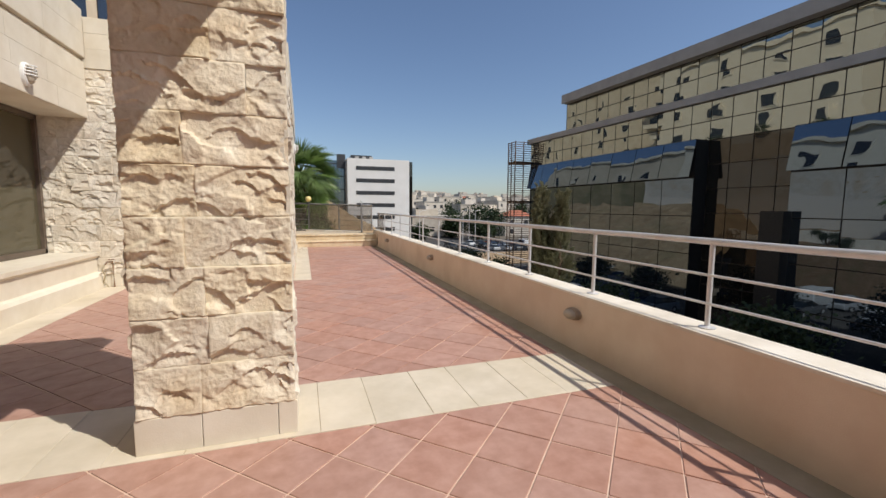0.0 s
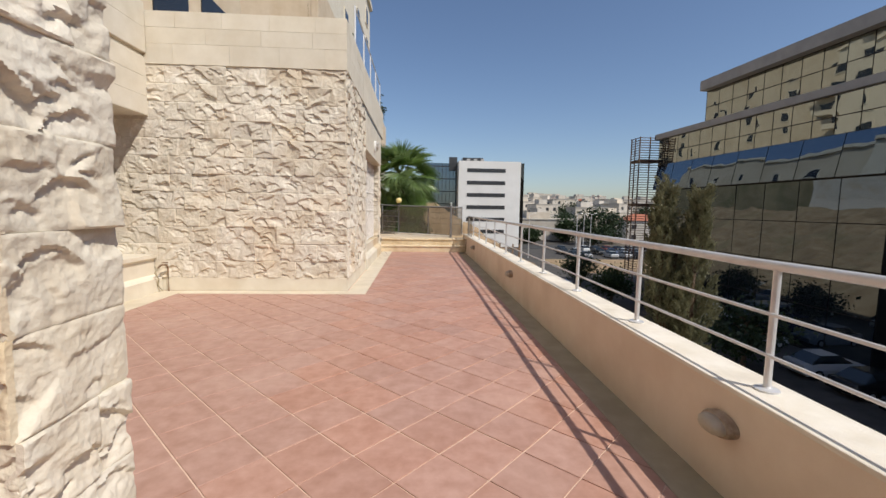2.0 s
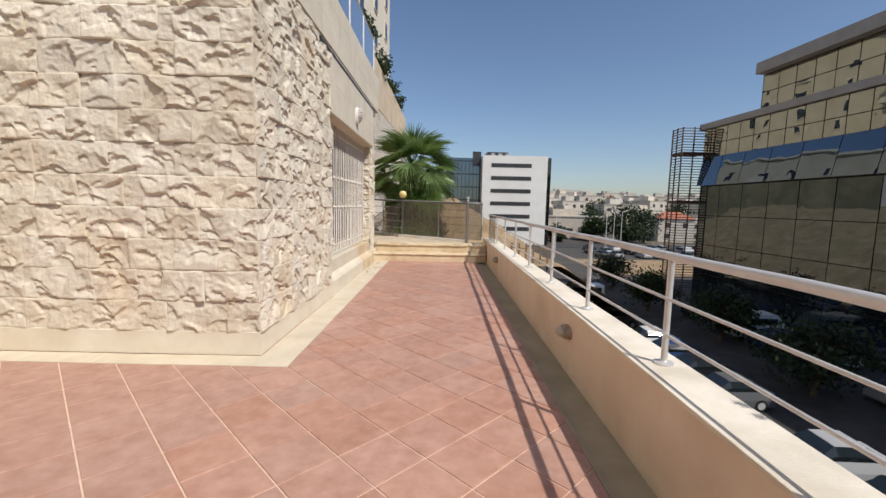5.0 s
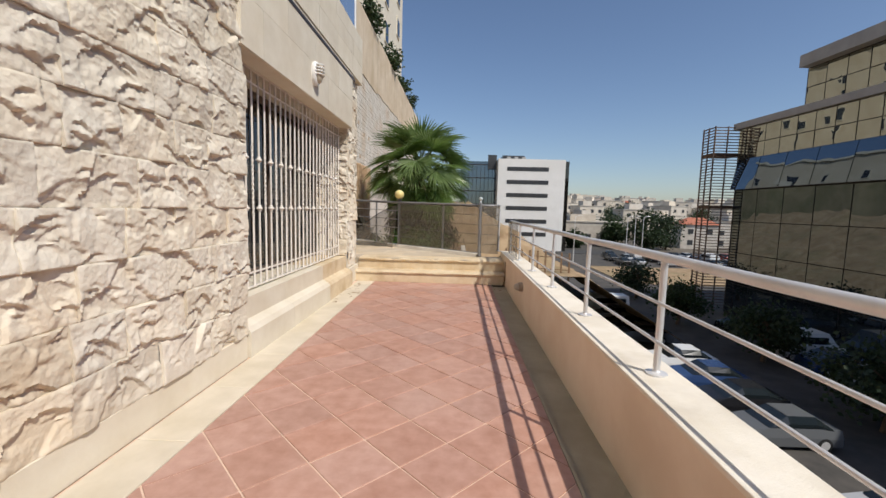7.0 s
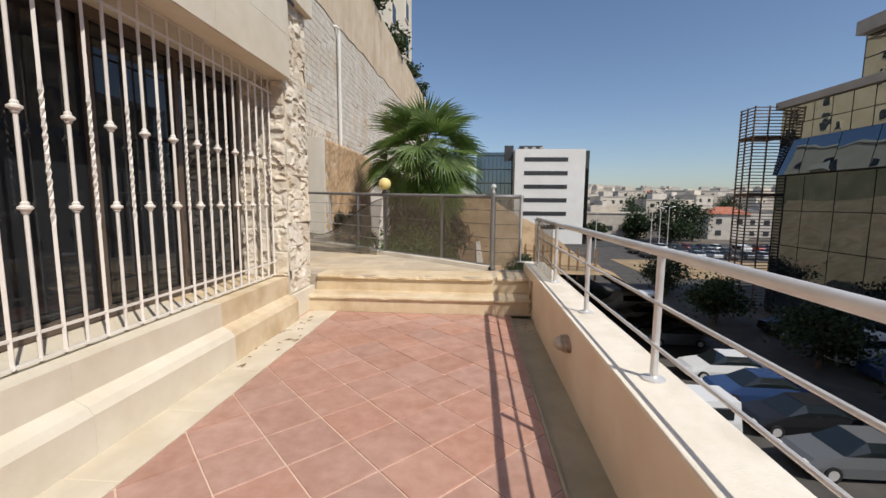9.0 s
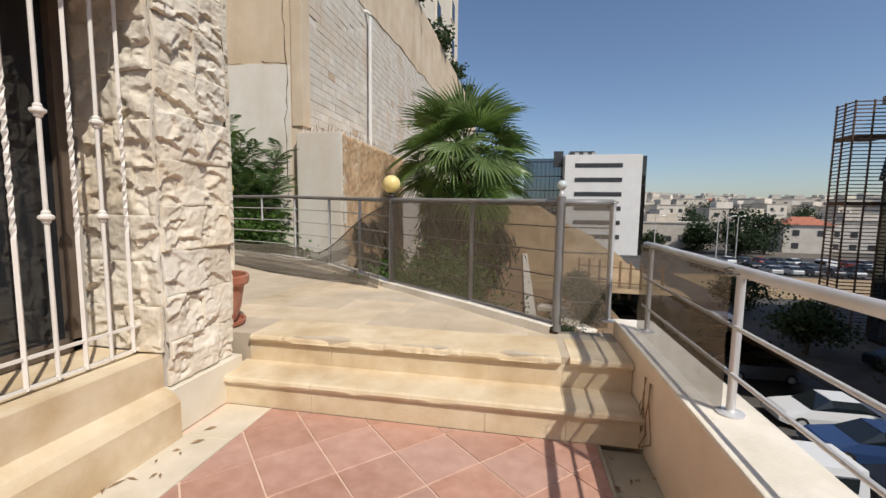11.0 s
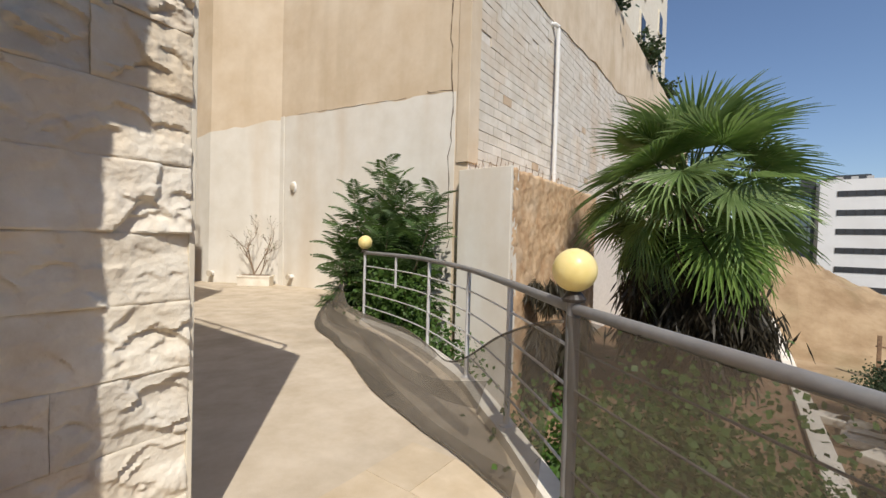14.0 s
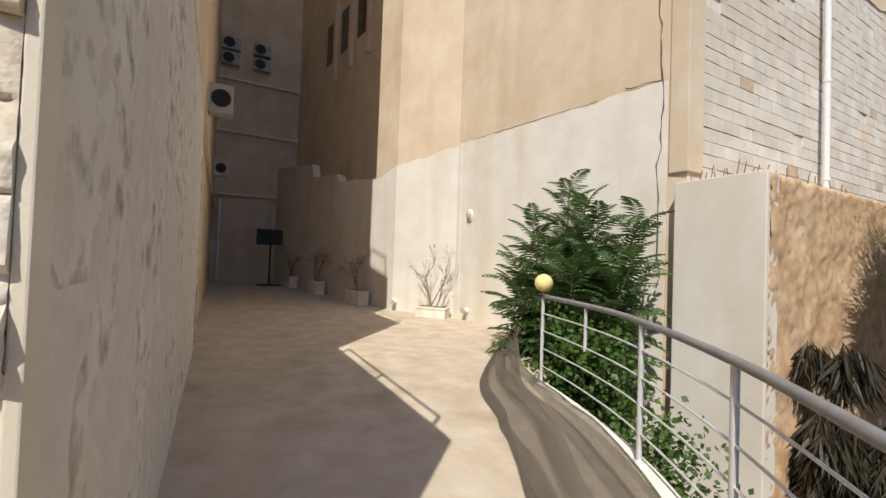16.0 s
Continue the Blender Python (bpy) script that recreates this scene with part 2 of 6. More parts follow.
def profile_run(bm, prof, start, end, u):
    """Extrudes a profile of (out, z) pairs, out along u, from start to end."""
    u = Vector(u)
    a = [bm.verts.new(Vector(start) + u * o + Vector((0, 0, z))) for o, z in prof]
    b = [bm.verts.new(Vector(end) + u * o + Vector((0, 0, z))) for o, z in prof]
    n = len(prof)
    for i in range(n):
        bm.faces.new((a[i], a[(i + 1) % n], b[(i + 1) % n], b[i]))
    bm.faces.new(a[::-1])
    bm.faces.new(b)
    bmesh.ops.recalc_face_normals(bm, faces=bm.faces)
    return bm


def clip(poly, x0, x1, y0, y1):
    for ax, v, s in ((0, x0, 1), (0, x1, -1), (1, y0, 1), (1, y1, -1)):
        out = []
        for i, p in enumerate(poly):
            q = poly[(i + 1) % len(poly)]
            a, b = (p[ax] - v) * s, (q[ax] - v) * s
            if a >= 0:
                out.append(p)
            if a * b < 0:
                k = a / (a - b)
                out.append((p[0] + (q[0] - p[0]) * k, p[1] + (q[1] - p[1]) * k))
        poly = out
        if len(poly) < 3:
            return []
    return poly


def slab(bm, poly, z0, z1, ch=0.004):
    """A flat piece with a small chamfer from an outline."""
    cx, cy = sum(p[0] for p in poly) / len(poly), sum(p[1] for p in poly) / len(poly)
    lo = [bm.verts.new((x, y, z0)) for x, y in poly]
    mid = [bm.verts.new((x, y, z1 - ch)) for x, y in poly]
    hi = []
    for x, y in poly:
        d = math.hypot(x - cx, y - cy) + 1e-6
        hi.append(bm.verts.new((x + (cx - x) / d * ch * 1.6, y + (cy - y) / d * ch * 1.6, z1)))
    n = len(poly)
    for u, v in ((lo, mid), (mid, hi)):
        for i in range(n):
            bm.faces.new((u[i], u[(i + 1) % n], v[(i + 1) % n], v[i]))
    bm.faces.new(hi)
    bmesh.ops.recalc_face_normals(bm, faces=bm.faces)
    return bm


def stone(bm, o, u, n, w, h, seed, proud, step=0.0095):
    """A split-faced stone: broad flats meeting in creases, with shell-shaped scars. o: lower corner, u: along, n: outwards."""
    rng = random.Random(seed)
    o, u, n, up = Vector(o), Vector(u), Vector(n), Vector((0, 0, 1))
    nu, nv = max(6, min(110, round(w / step))), max(6, min(48, round(h / step)))
    flats = [(rng.uniform(0, w), rng.uniform(0, h), rng.uniform(-0.12, 0.12), rng.uniform(-0.17, 0.1), rng.uniform(0.5, 0.95) * proud) for _ in range(4 + int(w * h * 22))]
    scars = []
    for _ in range(3 + int(w * h * 32)):
        big = rng.random()
        half = rng.uniform(0.025, 0.05) + 0.1 * big ** 2.5
        scars.append((rng.uniform(0, w), rng.uniform(0.1, 0.95) * h, rng.uniform(-0.5, 0.5), half, half * rng.uniform(0.7, 1.5), rng.uniform(0.35, 1.0) * half / (half + 0.03), (0.22 + 0.62 * big) * proud))
    off = Vector((9 * o.dot(u), 11 * o.z, 13.0 * n.x + 29.0 * n.y))
    grid = []
    for j in range(nv + 1):
        row = []
        for i in range(nu + 1):
            a, b = w * i / nu, h * j / nv
            edge = min(a, w - a, b, h - b)
            q = off + Vector((a * 9, b * 11, 0))
            wob = 0.012 * noise.noise(q * 2.6 + Vector((0, 0, 7))) + 0.007 * noise.noise(q * 6.5)
            near = sorted(((a - fa + wob) ** 2 + 1.6 * (b - fb + wob) ** 2, z + ga * (a - fa) + gb * (b - fb)) for fa, fb, ga, gb, z in flats)[:2]
            d0, d1 = math.sqrt(near[0][0]), math.sqrt(near[1][0])
            k = min(1.0, (d1 - d0) / 0.012)
            f = near[0][1] * (0.5 + 0.5 * k) + near[1][1] * (0.5 - 0.5 * k)
            f += proud * (0.2 * noise.noise(q * 0.8) + 0.3 * (0.25 - abs(noise.noise(q * 1.7 + Vector((0, 0, 3))))) + 0.16 * (0.25 - abs(noise.noise(q * 4.1))) + 0.03 * noise.noise(q * 9.0))
            for ca, cb, sl, half, rec, arch, deep in scars:
                x = (a - ca) / half + wob * 9
                if abs(x) < 1.0:
                    t = cb + sl * (a - ca) - arch * half * x * x + wob - b
                    side = 1 - abs(x) ** 3
                    if 0.0 < t < rec:
                        f -= deep * min(1.0, t / (1.15 * step)) * (1 - t / rec) * side
                    elif -0.025 < t <= 0.0:
                        f += 0.16 * deep * (1 + t / 0.025) * side
            f = max(0.0, min(proud * 1.4, f)) * min(1.0, 0.9 + edge / 0.05) * min(1.0, 0.88 + min(b, h - b) / 0.05)
            row.append(bm.verts.new(o + u * a + up * b + n * (0.003 + f)))
        grid.append(row)
    for j in range(nv):
        for i in range(nu):
            bm.faces.new((grid[j][i], grid[j][i + 1], grid[j + 1][i + 1], grid[j + 1][i]))
    rim = [grid[0][i] for i in range(nu + 1)] + [grid[j][nu] for j in range(1, nv + 1)] + [grid[nv][i] for i in range(nu - 1, -1, -1)] + [grid[j][0] for j in range(nv - 1, 0, -1)]
    rim = [bm.verts.new(v.co) for v in rim]
    back = [bm.verts.new(v.co - n * 0.02) for v in rim]
    for i in range(len(rim)):
        k = (i + 1) % len(rim)
        bm.faces.new((rim[i], back[i], back[k], rim[k]))
    bmesh.ops.recalc_face_normals(bm, faces=bm.faces)
    return bm


def rock_face(parent, o, u, n, length, z0, z1, material, seed, course=0.2555, proud=0.035, lens=(0.3, 0.62), holes=(), step=0.0095):
    """Courses of split stones on a wall face. holes: (a0, a1, z0, z1) left free."""
    rng = random.Random(seed)
    u = Vector(u)
    rows = max(1, round((z1 - z0) / course))
    ch = (z1 - z0) / rows
    for r in range(rows):
        za, zb = z0 + r * ch, z0 + (r + 1) * ch
        spans = [(0.0, length)]
        for a0, a1, h0, h1 in holes:
            if zb > h0 + 0.03 and za < h1 - 0.03:
                spans = [s for p, q in spans for s in ((p, min(q, a0)), (max(p, a1), q)) if s[1] - s[0] > 0.05]
        for p, q in spans:
            a = p
            first = True
            while a < q - 0.02:
                w = rng.uniform(*lens) * (rng.uniform(0.5, 1) if first else 1)
                first = False
                if q - (a + w) < lens[0] * 0.6:
                    w = q - a
                bm = stone(bmesh.new(), Vector((o[0], o[1], za + 0.0004)) + u * (a + 0.0004), u, n, w - 0.0008, ch - 0.0008, rng.random(), proud * rng.uniform(0.85, 1.2), step)
                part("stone", bm, material, parent, smooth=True).data.set_sharp_from_angle(angle=radians(44))
                a += w


# ---- terrace floor ----
XE, XP0, XP1 = 2.63, 2.86, 3.1      # tile edge, parapet faces
floor = part("floor", boxed(-2.9, XE, -4.0, 15.18, -0.3, -0.006), M_GROUT)
tagged(floor, "red terracotta terrace floor laid on the diagonal", "floor", kind="structure")
chan = part("drain_channel", boxed(XE, XP0, -4.0, 15.18, -0.3, -0.03), M_CHANNEL)
tagged(chan, "grey cement drain channel along the parapet foot", "floor", kind="structure")
tagged(part("trim", boxed(XE - 0.012, XE + 0.004, -4.0, 15.17, -0.03, 0.003), M_CHANNEL), "dark edging strip beside the drain channel", "trim", kind="structure")


def paving(parent, x0, x1, y0, y1, along, size, z0, z1, material, seed, name="paving_slab"):
    rng = random.Random(seed)
    lo, hi = (x0, x1) if along == "x" else (y0, y1)
    a = lo
    while a < hi - 0.02:
        w = size * rng.uniform(0.9, 1.1)
        b = hi if hi - (a + w) < size * 0.4 else a + w
        r = (a + 0.0007, b - 0.0007, y0, y1) if along == "x" else (x0, x1, a + 0.0007, b - 0.0007)
        dz = rng.uniform(-0.0015, 0.0015)
        part(name, slab(bmesh.new(), [(r[0], r[2]), (r[1], r[2]), (r[1], r[3]), (r[0], r[3])], z0, z1 + dz, 0.003), material, parent)
        a = b


# ---- parapet ----
parapet = part("wall_parapet", boxed(XP0, XP1, -4.0, 16.02, -0.6, 0.475), M_PARAPET)
tagged(parapet, "low cream rendered parapet wall with worn coping", "wall", kind="structure")
part("coping", boxed(XP0 - 0.004, XP1 + 0.02, -4.0, 16.03, 0.475, 0.498, 0.006), M_COPING, parapet, "worn pale coping")
podium = part("wall_podium", boxed(XP0 + 0.02, XP1 - 0.01, -4.0, 16.0, -9.0, -0.6), M_PARAPET)
tagged(podium, "rendered podium wall below the terrace", "wall", kind="structure")

# ---- rock block ----
block = part("wall_block", boxed(-6.0, 0.33, 9.29, 11.5, 0, 3.9), M_JOINT)
tagged(block, "rock-faced limestone wall of the building", "wall", kind="structure")
part("plinth", boxed(-2.5, 0.347, 9.272, 11.48, 0, 0.2, 0.004), M_SMOOTH, block)
for i, (za, zb) in enumerate(((3.27, 3.56), (3.56, 4.0))):
    part("band", boxed(-6.0, 0.36 - 0.002 * i, 9.26 + 0.002 * i, 15.36, za + 0.003, zb, 0.004), M_SMOOTH, block)
# Dark bar laid on the face, standing in for a groove's shade.
part("groove", boxed(0.352, 0.364, 11.0, 14.9, 3.2, 3.235), M_DARK, block)

# ---- pillar ----
pillar = part("wall_pillar", boxed(-0.27, 0.44, 3.975, 4.335, 0.0, 2.85), M_JOINT)
tagged(pillar, "rock-faced tan limestone pillar", "pillar", kind="structure")
for a, b in ((-0.3, 0.0), (0.003, 0.37), (0.373, 0.472)):
    part("plinth", boxed(a, b, 3.945, 4.25, 0, 0.19, 0.004), M_SMOOTH, pillar)
part("plinth", boxed(-0.3, 0.472, 4.253, 4.365, 0, 0.19, 0.004), M_SMOOTH, pillar)
porch = part("ceiling", boxed(-6.0, 0.53, -4.0, 4.565, 2.85, 3.1, 0.006), M_SMOOTH)
tagged(porch, "pale stone porch slab", "ceiling", kind="structure")
tagged(part("wall_south", boxed(-6.0, 3.1, -4.3, -4.0, -1, 6.0), M_SMOOTH), "pale stone wall closing the terrace", "wall", kind="structure")

# ---- west facade with window alcove ----
west = part("wall_west", boxed(-6.0, -2.47, -4.0, 9.28, 2.55, 3.36), M_SMOOTH)
tagged(west, "smooth pale stone facade above the window", "wall", kind="structure")
part("course", boxed(-6.0, -2.5, -4.0, 9.27, 3.36, 3.41), M_SMOOTH, west)
part("course", boxed(-6.0, -2.45, -4.0, 9.255, 3.41, 4.1, 0.005), M_SMOOTH, west)
tagged(part("wall_west_upper", boxed(-6.5, -2.9, -4.0, 9.5, 4.1, 10.5), M_SMOOTH), "pale stone upper storeys", "wall", kind="structure")
inner = part("wall_inner", boxed(-6.0, -3.2, -4.0, 9.27, 0, 2.55), M_SMOOTH)
tagged(inner, "smooth pale stone wall behind the window", "wall", kind="structure")
bm = profile_run(bmesh.new(), [(0, 0), (0, 0.2), (-0.04, 0.235), (-0.1, 0.25), (-0.1, 0.47), (-0.06, 0.5), (-0.06, 0.55), (-0.85, 0.55), (-0.85, 0)], (-2.38, -4, 0), (-2.38, 9.25, 0), (1, 0, 0))
part("sill", bm, M_SMOOTH, inner, "moulded cream stone sill")


def window(name, x, y0, y1, z0, z1, n, label, glass_m):
    """A framed window in a plane of constant x, looking along +x."""
    w = empty(name, (x, y0, z0), label, "window", kind="structure")
    for a, b, c, d in ((y0, y1, z0, z0 + 0.07), (y0, y1, z1 - 0.07, z1), (y0, y0 + 0.06, z0, z1), (y1 - 0.06, y1, z0, z1)):
        part("window_frame", boxed(x - 0.03, x + 0.045, a, b, c, d, 0.004), M_WFRAME, w)
    for i in range(n):
        a, b = y0 + 0.06 + (y1 - y0 - 0.12) * i / n, y0 + 0.06 + (y1 - y0 - 0.12) * (i + 1) / n
        if i:
            part("mullion", boxed(x - 0.02, x + 0.04, a - 0.025, a + 0.025, z0 + 0.07, z1 - 0.07, 0.003), M_WFRAME, w)
        part("pane", boxed(x - 0.008, x, a, b, z0 + 0.07, z1 - 0.07), glass_m, w)
    return w


window("window_1", -3.1, 3.4, 9.22, 0.555, 2.545, 4, "brown framed window with olive tinted glass in the alcove", M_OLIVE)

# ---- grille window bay ----
bay = part("wall_bay", boxed(-6.0, -0.3, 11.5, 14.75, 0, 3.9), M_SMOOTH)
tagged(bay, "smooth stone window bay", "wall", kind="structure")
part("lintel", boxed(-0.3, 0.345, 11.45, 14.78, 2.46, 2.86, 0.004), M_SMOOTH, bay)
part("lintel", boxed(-0.3, 0.348, 11.45, 14.78, 2.863, 3.27, 0.004), M_SMOOTH, bay)
for ya, yb in ((11.5, 12.4), (12.402, 13.6), (13.602, 14.76)):
    bm = profile_run(bmesh.new(), [(0, 0), (0, 0.21), (-0.03, 0.25), (-0.1, 0.285), (-0.1, 0.47), (-0.66, 0.475), (-0.66, 0)], (0.37, ya, 0), (0.37, yb, 0), (1, 0, 0))
    part("sill", bm, M_YELLOW if ya > 13 else M_SMOOTH, bay, "stained cream stone sill moulding")
window("window_2", -0.24, 11.53, 14.72, 0.48, 2.455, 4, "dark framed window behind the iron grille", M_WINDOW)

grille = empty("window_grille", (0.15, 11.6, 0.49), "ivory painted iron window grille with collars and twists", "grille")
for z in (0.5, 0.63, 2.33, 2.45):
    part("rail", boxed(0.143, 0.157, 11.6, 14.84, z - 0.007, z + 0.007), M_WHITE_METAL, grille)
NB = 27
for i in range(NB):
    y = 14.826 - 0.1225 * (NB - 1 - i)
    bm = bmesh.new()
    plain = i % 2 == 0
    if plain:
        rod(bm, (0.15, y, 0.49), (0.15, y, 2.46), 0.0095, 8)
        bar = part("bar", bm, M_WHITE_METAL, grille)
        for zc in (1.22, 1.67):
            bm = lathe(bmesh.new(), (0.15, y, zc), [(0.011, -0.03), (0.017, -0.024), (0.017, -0.016), (0.03, -0.006), (0.03, 0.004), (0.017, 0.012), (0.017, 0.022), (0.011, 0.03)], 10)
            part("collar", bm, M_WHITE_METAL, bar)
    else:
        n = 46
        rings = []
        for k in range(n + 1):
            z = 0.49 + 1.97 * k / n
            tw = min(max((z - 1.15) / 0.65, 0), 1) * math.pi * 6
            rings.append([bm.verts.new((0.15 + 0.0115 * math.cos(tw + q * math.pi / 2), y + 0.0115 * math.sin(tw + q * math.pi / 2), z)) for q in range(4)])
        for u, v in zip(rings, rings[1:]):
            for q in range(4):
                bm.faces.new((u[q], u[(q + 1) % 4], v[(q + 1) % 4], v[q]))
        bm.faces.new(rings[0][::-1])
        bm.faces.new(rings[-1])
        part("twisted_bar", bm, M_WHITE_METAL, grille)

column = part("wall_column", boxed(-0.5, 0.27, 14.78, 15.28, 0, 3.27), M_JOINT)
tagged(column, "rock-faced white limestone column", "wall", kind="structure")
part("plinth", boxed(-0.4, 0.32, 14.765, 15.34, 0, 0.27, 0.006), M_SMOOTH, column)
corner = part("wall_corner", boxed(-6.0, -0.396, 14.75, 16.19, 0.0, 3.86), M_JOINT)
tagged(corner, "rock-faced limestone building corner", "wall", kind="structure")
north = part("wall_north", boxed(-6.6, -0.486, 15.9, 16.12, 0, 3.86), M_NORTH)
tagged(north, "rough grey cement plaster wall", "wall", kind="structure")
bm = bmesh.new()
g = []
for j in range(121):
    row = []
    for i in range(211):
        x, z = -6.5 + 6.05 * i / 210, 0.4 + 3.42 * j / 120
        q = Vector((x * 5.5, z * 4.5, 2.0))
        y = 16.19 + 0.008 * noise.noise(q * 0.3) + 0.004 * noise.noise(q * 1.7)
        y -= 0.06 * max(0.0, min(0.3, noise.noise(q) - 0.25)) / 0.3 - 0.012 * max(0.0, noise.noise(q * 0.8 + Vector((0, 0, 5))) - 0.25)
        row.append(bm.verts.new((x, max(y, 16.125), z)))
    g.append(row)
for j in range(120):
    for i in range(210):
        bm.faces.new((g[j][i], g[j][i + 1], g[j + 1][i + 1], g[j + 1][i]))
bmesh.ops.recalc_face_normals(bm, faces=bm.faces)
part("edge_strip", boxed(-0.466, -0.381, 16.19, 16.212, 0.378, 3.86, 0.004), M_SMOOTH, corner)
part("plaster_coat", bm, M_NORTH, north, smooth=True)
north2 = part("wall_alley", boxed(-22.5, -6.6, 15.9, 16.1, 0, 3.86), M_TAN)
tagged(north2, "tan cement render wall along the alley", "wall", kind="structure")
part("pilaster", boxed(-6.75, -6.6, 15.9, 16.2, 0.37, 3.0, 0.01), M_NORTH, north2)
part("coping", boxed(-22.5, -0.45, 15.85, 16.2, 3.86, 3.9, 0.005), M_SMOOTH, north)
upper = part("wall_upper", boxed(-22.5, -3.9, 9.5, 16.12, 3.9, 7.4), M_TAN)
tagged(upper, "cream rendered upper storeys", "wall", kind="structure")
tagged(part("wall_upper_step", boxed(-22.5, -5.7, 9.5, 16.12, 7.4, 9.4), M_TAN), "cream rendered stepped storey", "wall", kind="structure")
for k in range(3):
    for j in range(1):
        part("window_pane", boxed(-3.91, -3.875, 10.0 + k * 1.9, 11.3 + k * 1.9, 4.9 + j * 3, 6.5 + j * 3), M_WINDOW, upper)


def balustrade(a, b, z0, h, n, label):
    a, b = Vector((*a, z0)), Vector((*b, z0))
    t = empty("glass_balustrade", a, label, "balustrade", "roof balustrades")
    d = (b - a)
    nrm = Vector((-d.y, d.x, 0)).normalized() * 0.005
    for i in range(n + 1):
        p = a + d * i / n
        part("post", rod(bmesh.new(), p, p + Vector((0, 0, h + 0.03)), 0.02, 8), M_RAIL, t)
    for i in range(n):
        p, q = a + d * (i + 0.03) / n, a + d * (i + 0.97) / n
        bm = bmesh.new()
        vs = [bm.verts.new(v) for v in (p + nrm + Vector((0, 0, 0.04)), q + nrm + Vector((0, 0, 0.04)), q + nrm + Vector((0, 0, h)), p + nrm + Vector((0, 0, h)))]
        ws = [bm.verts.new(v.co - 2 * nrm) for v in vs]
        bm.faces.new(vs)
        bm.faces.new(ws[::-1])
        for k in range(4):
            bm.faces.new((vs[k], ws[k], ws[(k + 1) % 4], vs[(k + 1) % 4]))
        g = part("pane", bm, M_CLEAR, t, "clear greenish glass")
        g.visible_shadow = False
    part("top_rail", tube(bmesh.new(), [a + Vector((0, 0, h + 0.03)), b + Vector((0, 0, h + 0.03))], 0.018), M_RAIL, t)


balustrade((0.28, 10.6), (0.28, 15.2), 4.0, 0.75, 4, "glass balustrade with steel posts on the roof edge")
balustrade((-0.6, 16.1), (-3.6, 16.1), 3.9, 0.38, 2, "low glass balustrade with steel posts above the plaster wall")
balustrade((-4.0, 16.05), (-5.6, 16.05), 7.4, 0.45, 1, "glass balustrade on the stepped roof edge")
balustrade((-5.8, 16.05), (-6.9, 16.05), 9.4, 0.6, 1, "glass balustrade on the upper roof edge")

# ---- steps and deck ----
steps = part("steps", boxed(0.3, XP0, 15.18, 15.6, 0.0, 0.14), M_YELLOW)
tagged(steps, "two worn yellow limestone steps", "steps", kind="structure")


def nosing(x0, x1, y, z, depth, wear=0.4):
    """A stone tread with a rounded nose, its front edge chipped and worn along the run."""
    prof = [(0.03, -0.05), (0.008, -0.042), (0, -0.025), (0.006, -0.008), (0.022, 0), (0.07, 0), (depth, 0), (depth, -0.05)]
    bm = bmesh.new()
    n = max(6, round((x1 - x0) / 0.02))
    rings = []
    for i in range(n + 1):
        x = x0 + (x1 - x0) * i / n
        chip = max(0.0, noise.noise(Vector((x * 5.5, y * 3, z * 9))) + 0.1) * wear
        chip += max(0.0, noise.noise(Vector((x * 17, y, 4.0))) - 0.1) * wear * 0.5
        ring = []
        for k, (o, h) in enumerate(prof):
            if k in (2, 3, 4):
                o, h = o + 0.035 * chip, h - 0.022 * chip
            elif k == 5:
                o, h = o + 0.04 * chip, h - 0.002 * chip
            ring.append(bm.verts.new((x, y + o, z + h)))
        rings.append(ring)
    m = len(prof)
    for u, v in zip(rings, rings[1:]):
        for k in range(m):
            bm.faces.new((u[k], u[(k + 1) % m], v[(k + 1) % m], v[k]))
    bm.faces.new(rings[0][::-1])
    bm.faces.new(rings[-1])
    bmesh.ops.recalc_face_normals(bm, faces=bm.faces)
    return bm


for a, b in ((0.3, 0.92), (0.922, 2.0), (2.002, 2.45), (2.452, 2.855)):
    part("riser", boxed(a, b, 15.172, 15.2, 0, 0.14), M_YELLOW, steps)
    part("riser", boxed(a, b, 15.455, 15.48, 0.19, 0.33), M_YELLOW, steps)
for a, b in ((0.27, 2.44), (2.442, 2.856)):
    part("tread", nosing(a, b, 15.145, 0.19, 0.34, 0.5), M_YELLOW, steps)
    part("tread", nosing(a + 0.05, b, 15.42, 0.38, 0.42, 1.3), M_YELLOW, steps)

RAIL = [(2.8, 15.95), (2.45, 15.96), (1.74, 16.58), (0.74, 17.35), (0.12, 17.95), (-0.62, 18.6), (-1.5, 19.15), (-2.35, 19.52), (-3.24, 19.8)]


def smooth_line(pts, n):
    """A Catmull-Rom line through points."""
    out = []
    P = [Vector(p) for p in pts]
    for i in range(len(P) - 1):
        a, b, c, d = P[max(i - 1, 0)], P[i], P[i + 1], P[min(i + 2, len(P) - 1)]
        for k in range(n):
            t = k / n
            out.append(0.5 * ((2 * b) + (c - a) * t + (2 * a - 5 * b + 4 * c - d) * t * t + (3 * b - a - 3 * c + d) * t ** 3))
    out.append(P[-1])
    return out


CURVE = [Vector(RAIL[0]), Vector(RAIL[1])] + smooth_line([RAIL[1], RAIL[2], RAIL[3]], 3)[1:-1] + smooth_line(RAIL[3:], 4)
edge = [(p.x, p.y) for p in CURVE]
outline = [(-0.35, 15.46), (2.856, 15.46), (2.856, 16.06)] + [(p[0] + 0.04, p[1] + 0.06) for p in edge[1:]] + [(-3.6, 20.3), (-4.6, 21.1), (-6.2, 22.3), (-8.6, 21.85), (-10.3, 20.85), (-22.5, 19.05), (-22.5, 16.1), (-0.35, 16.1)]
bm = bmesh.new()
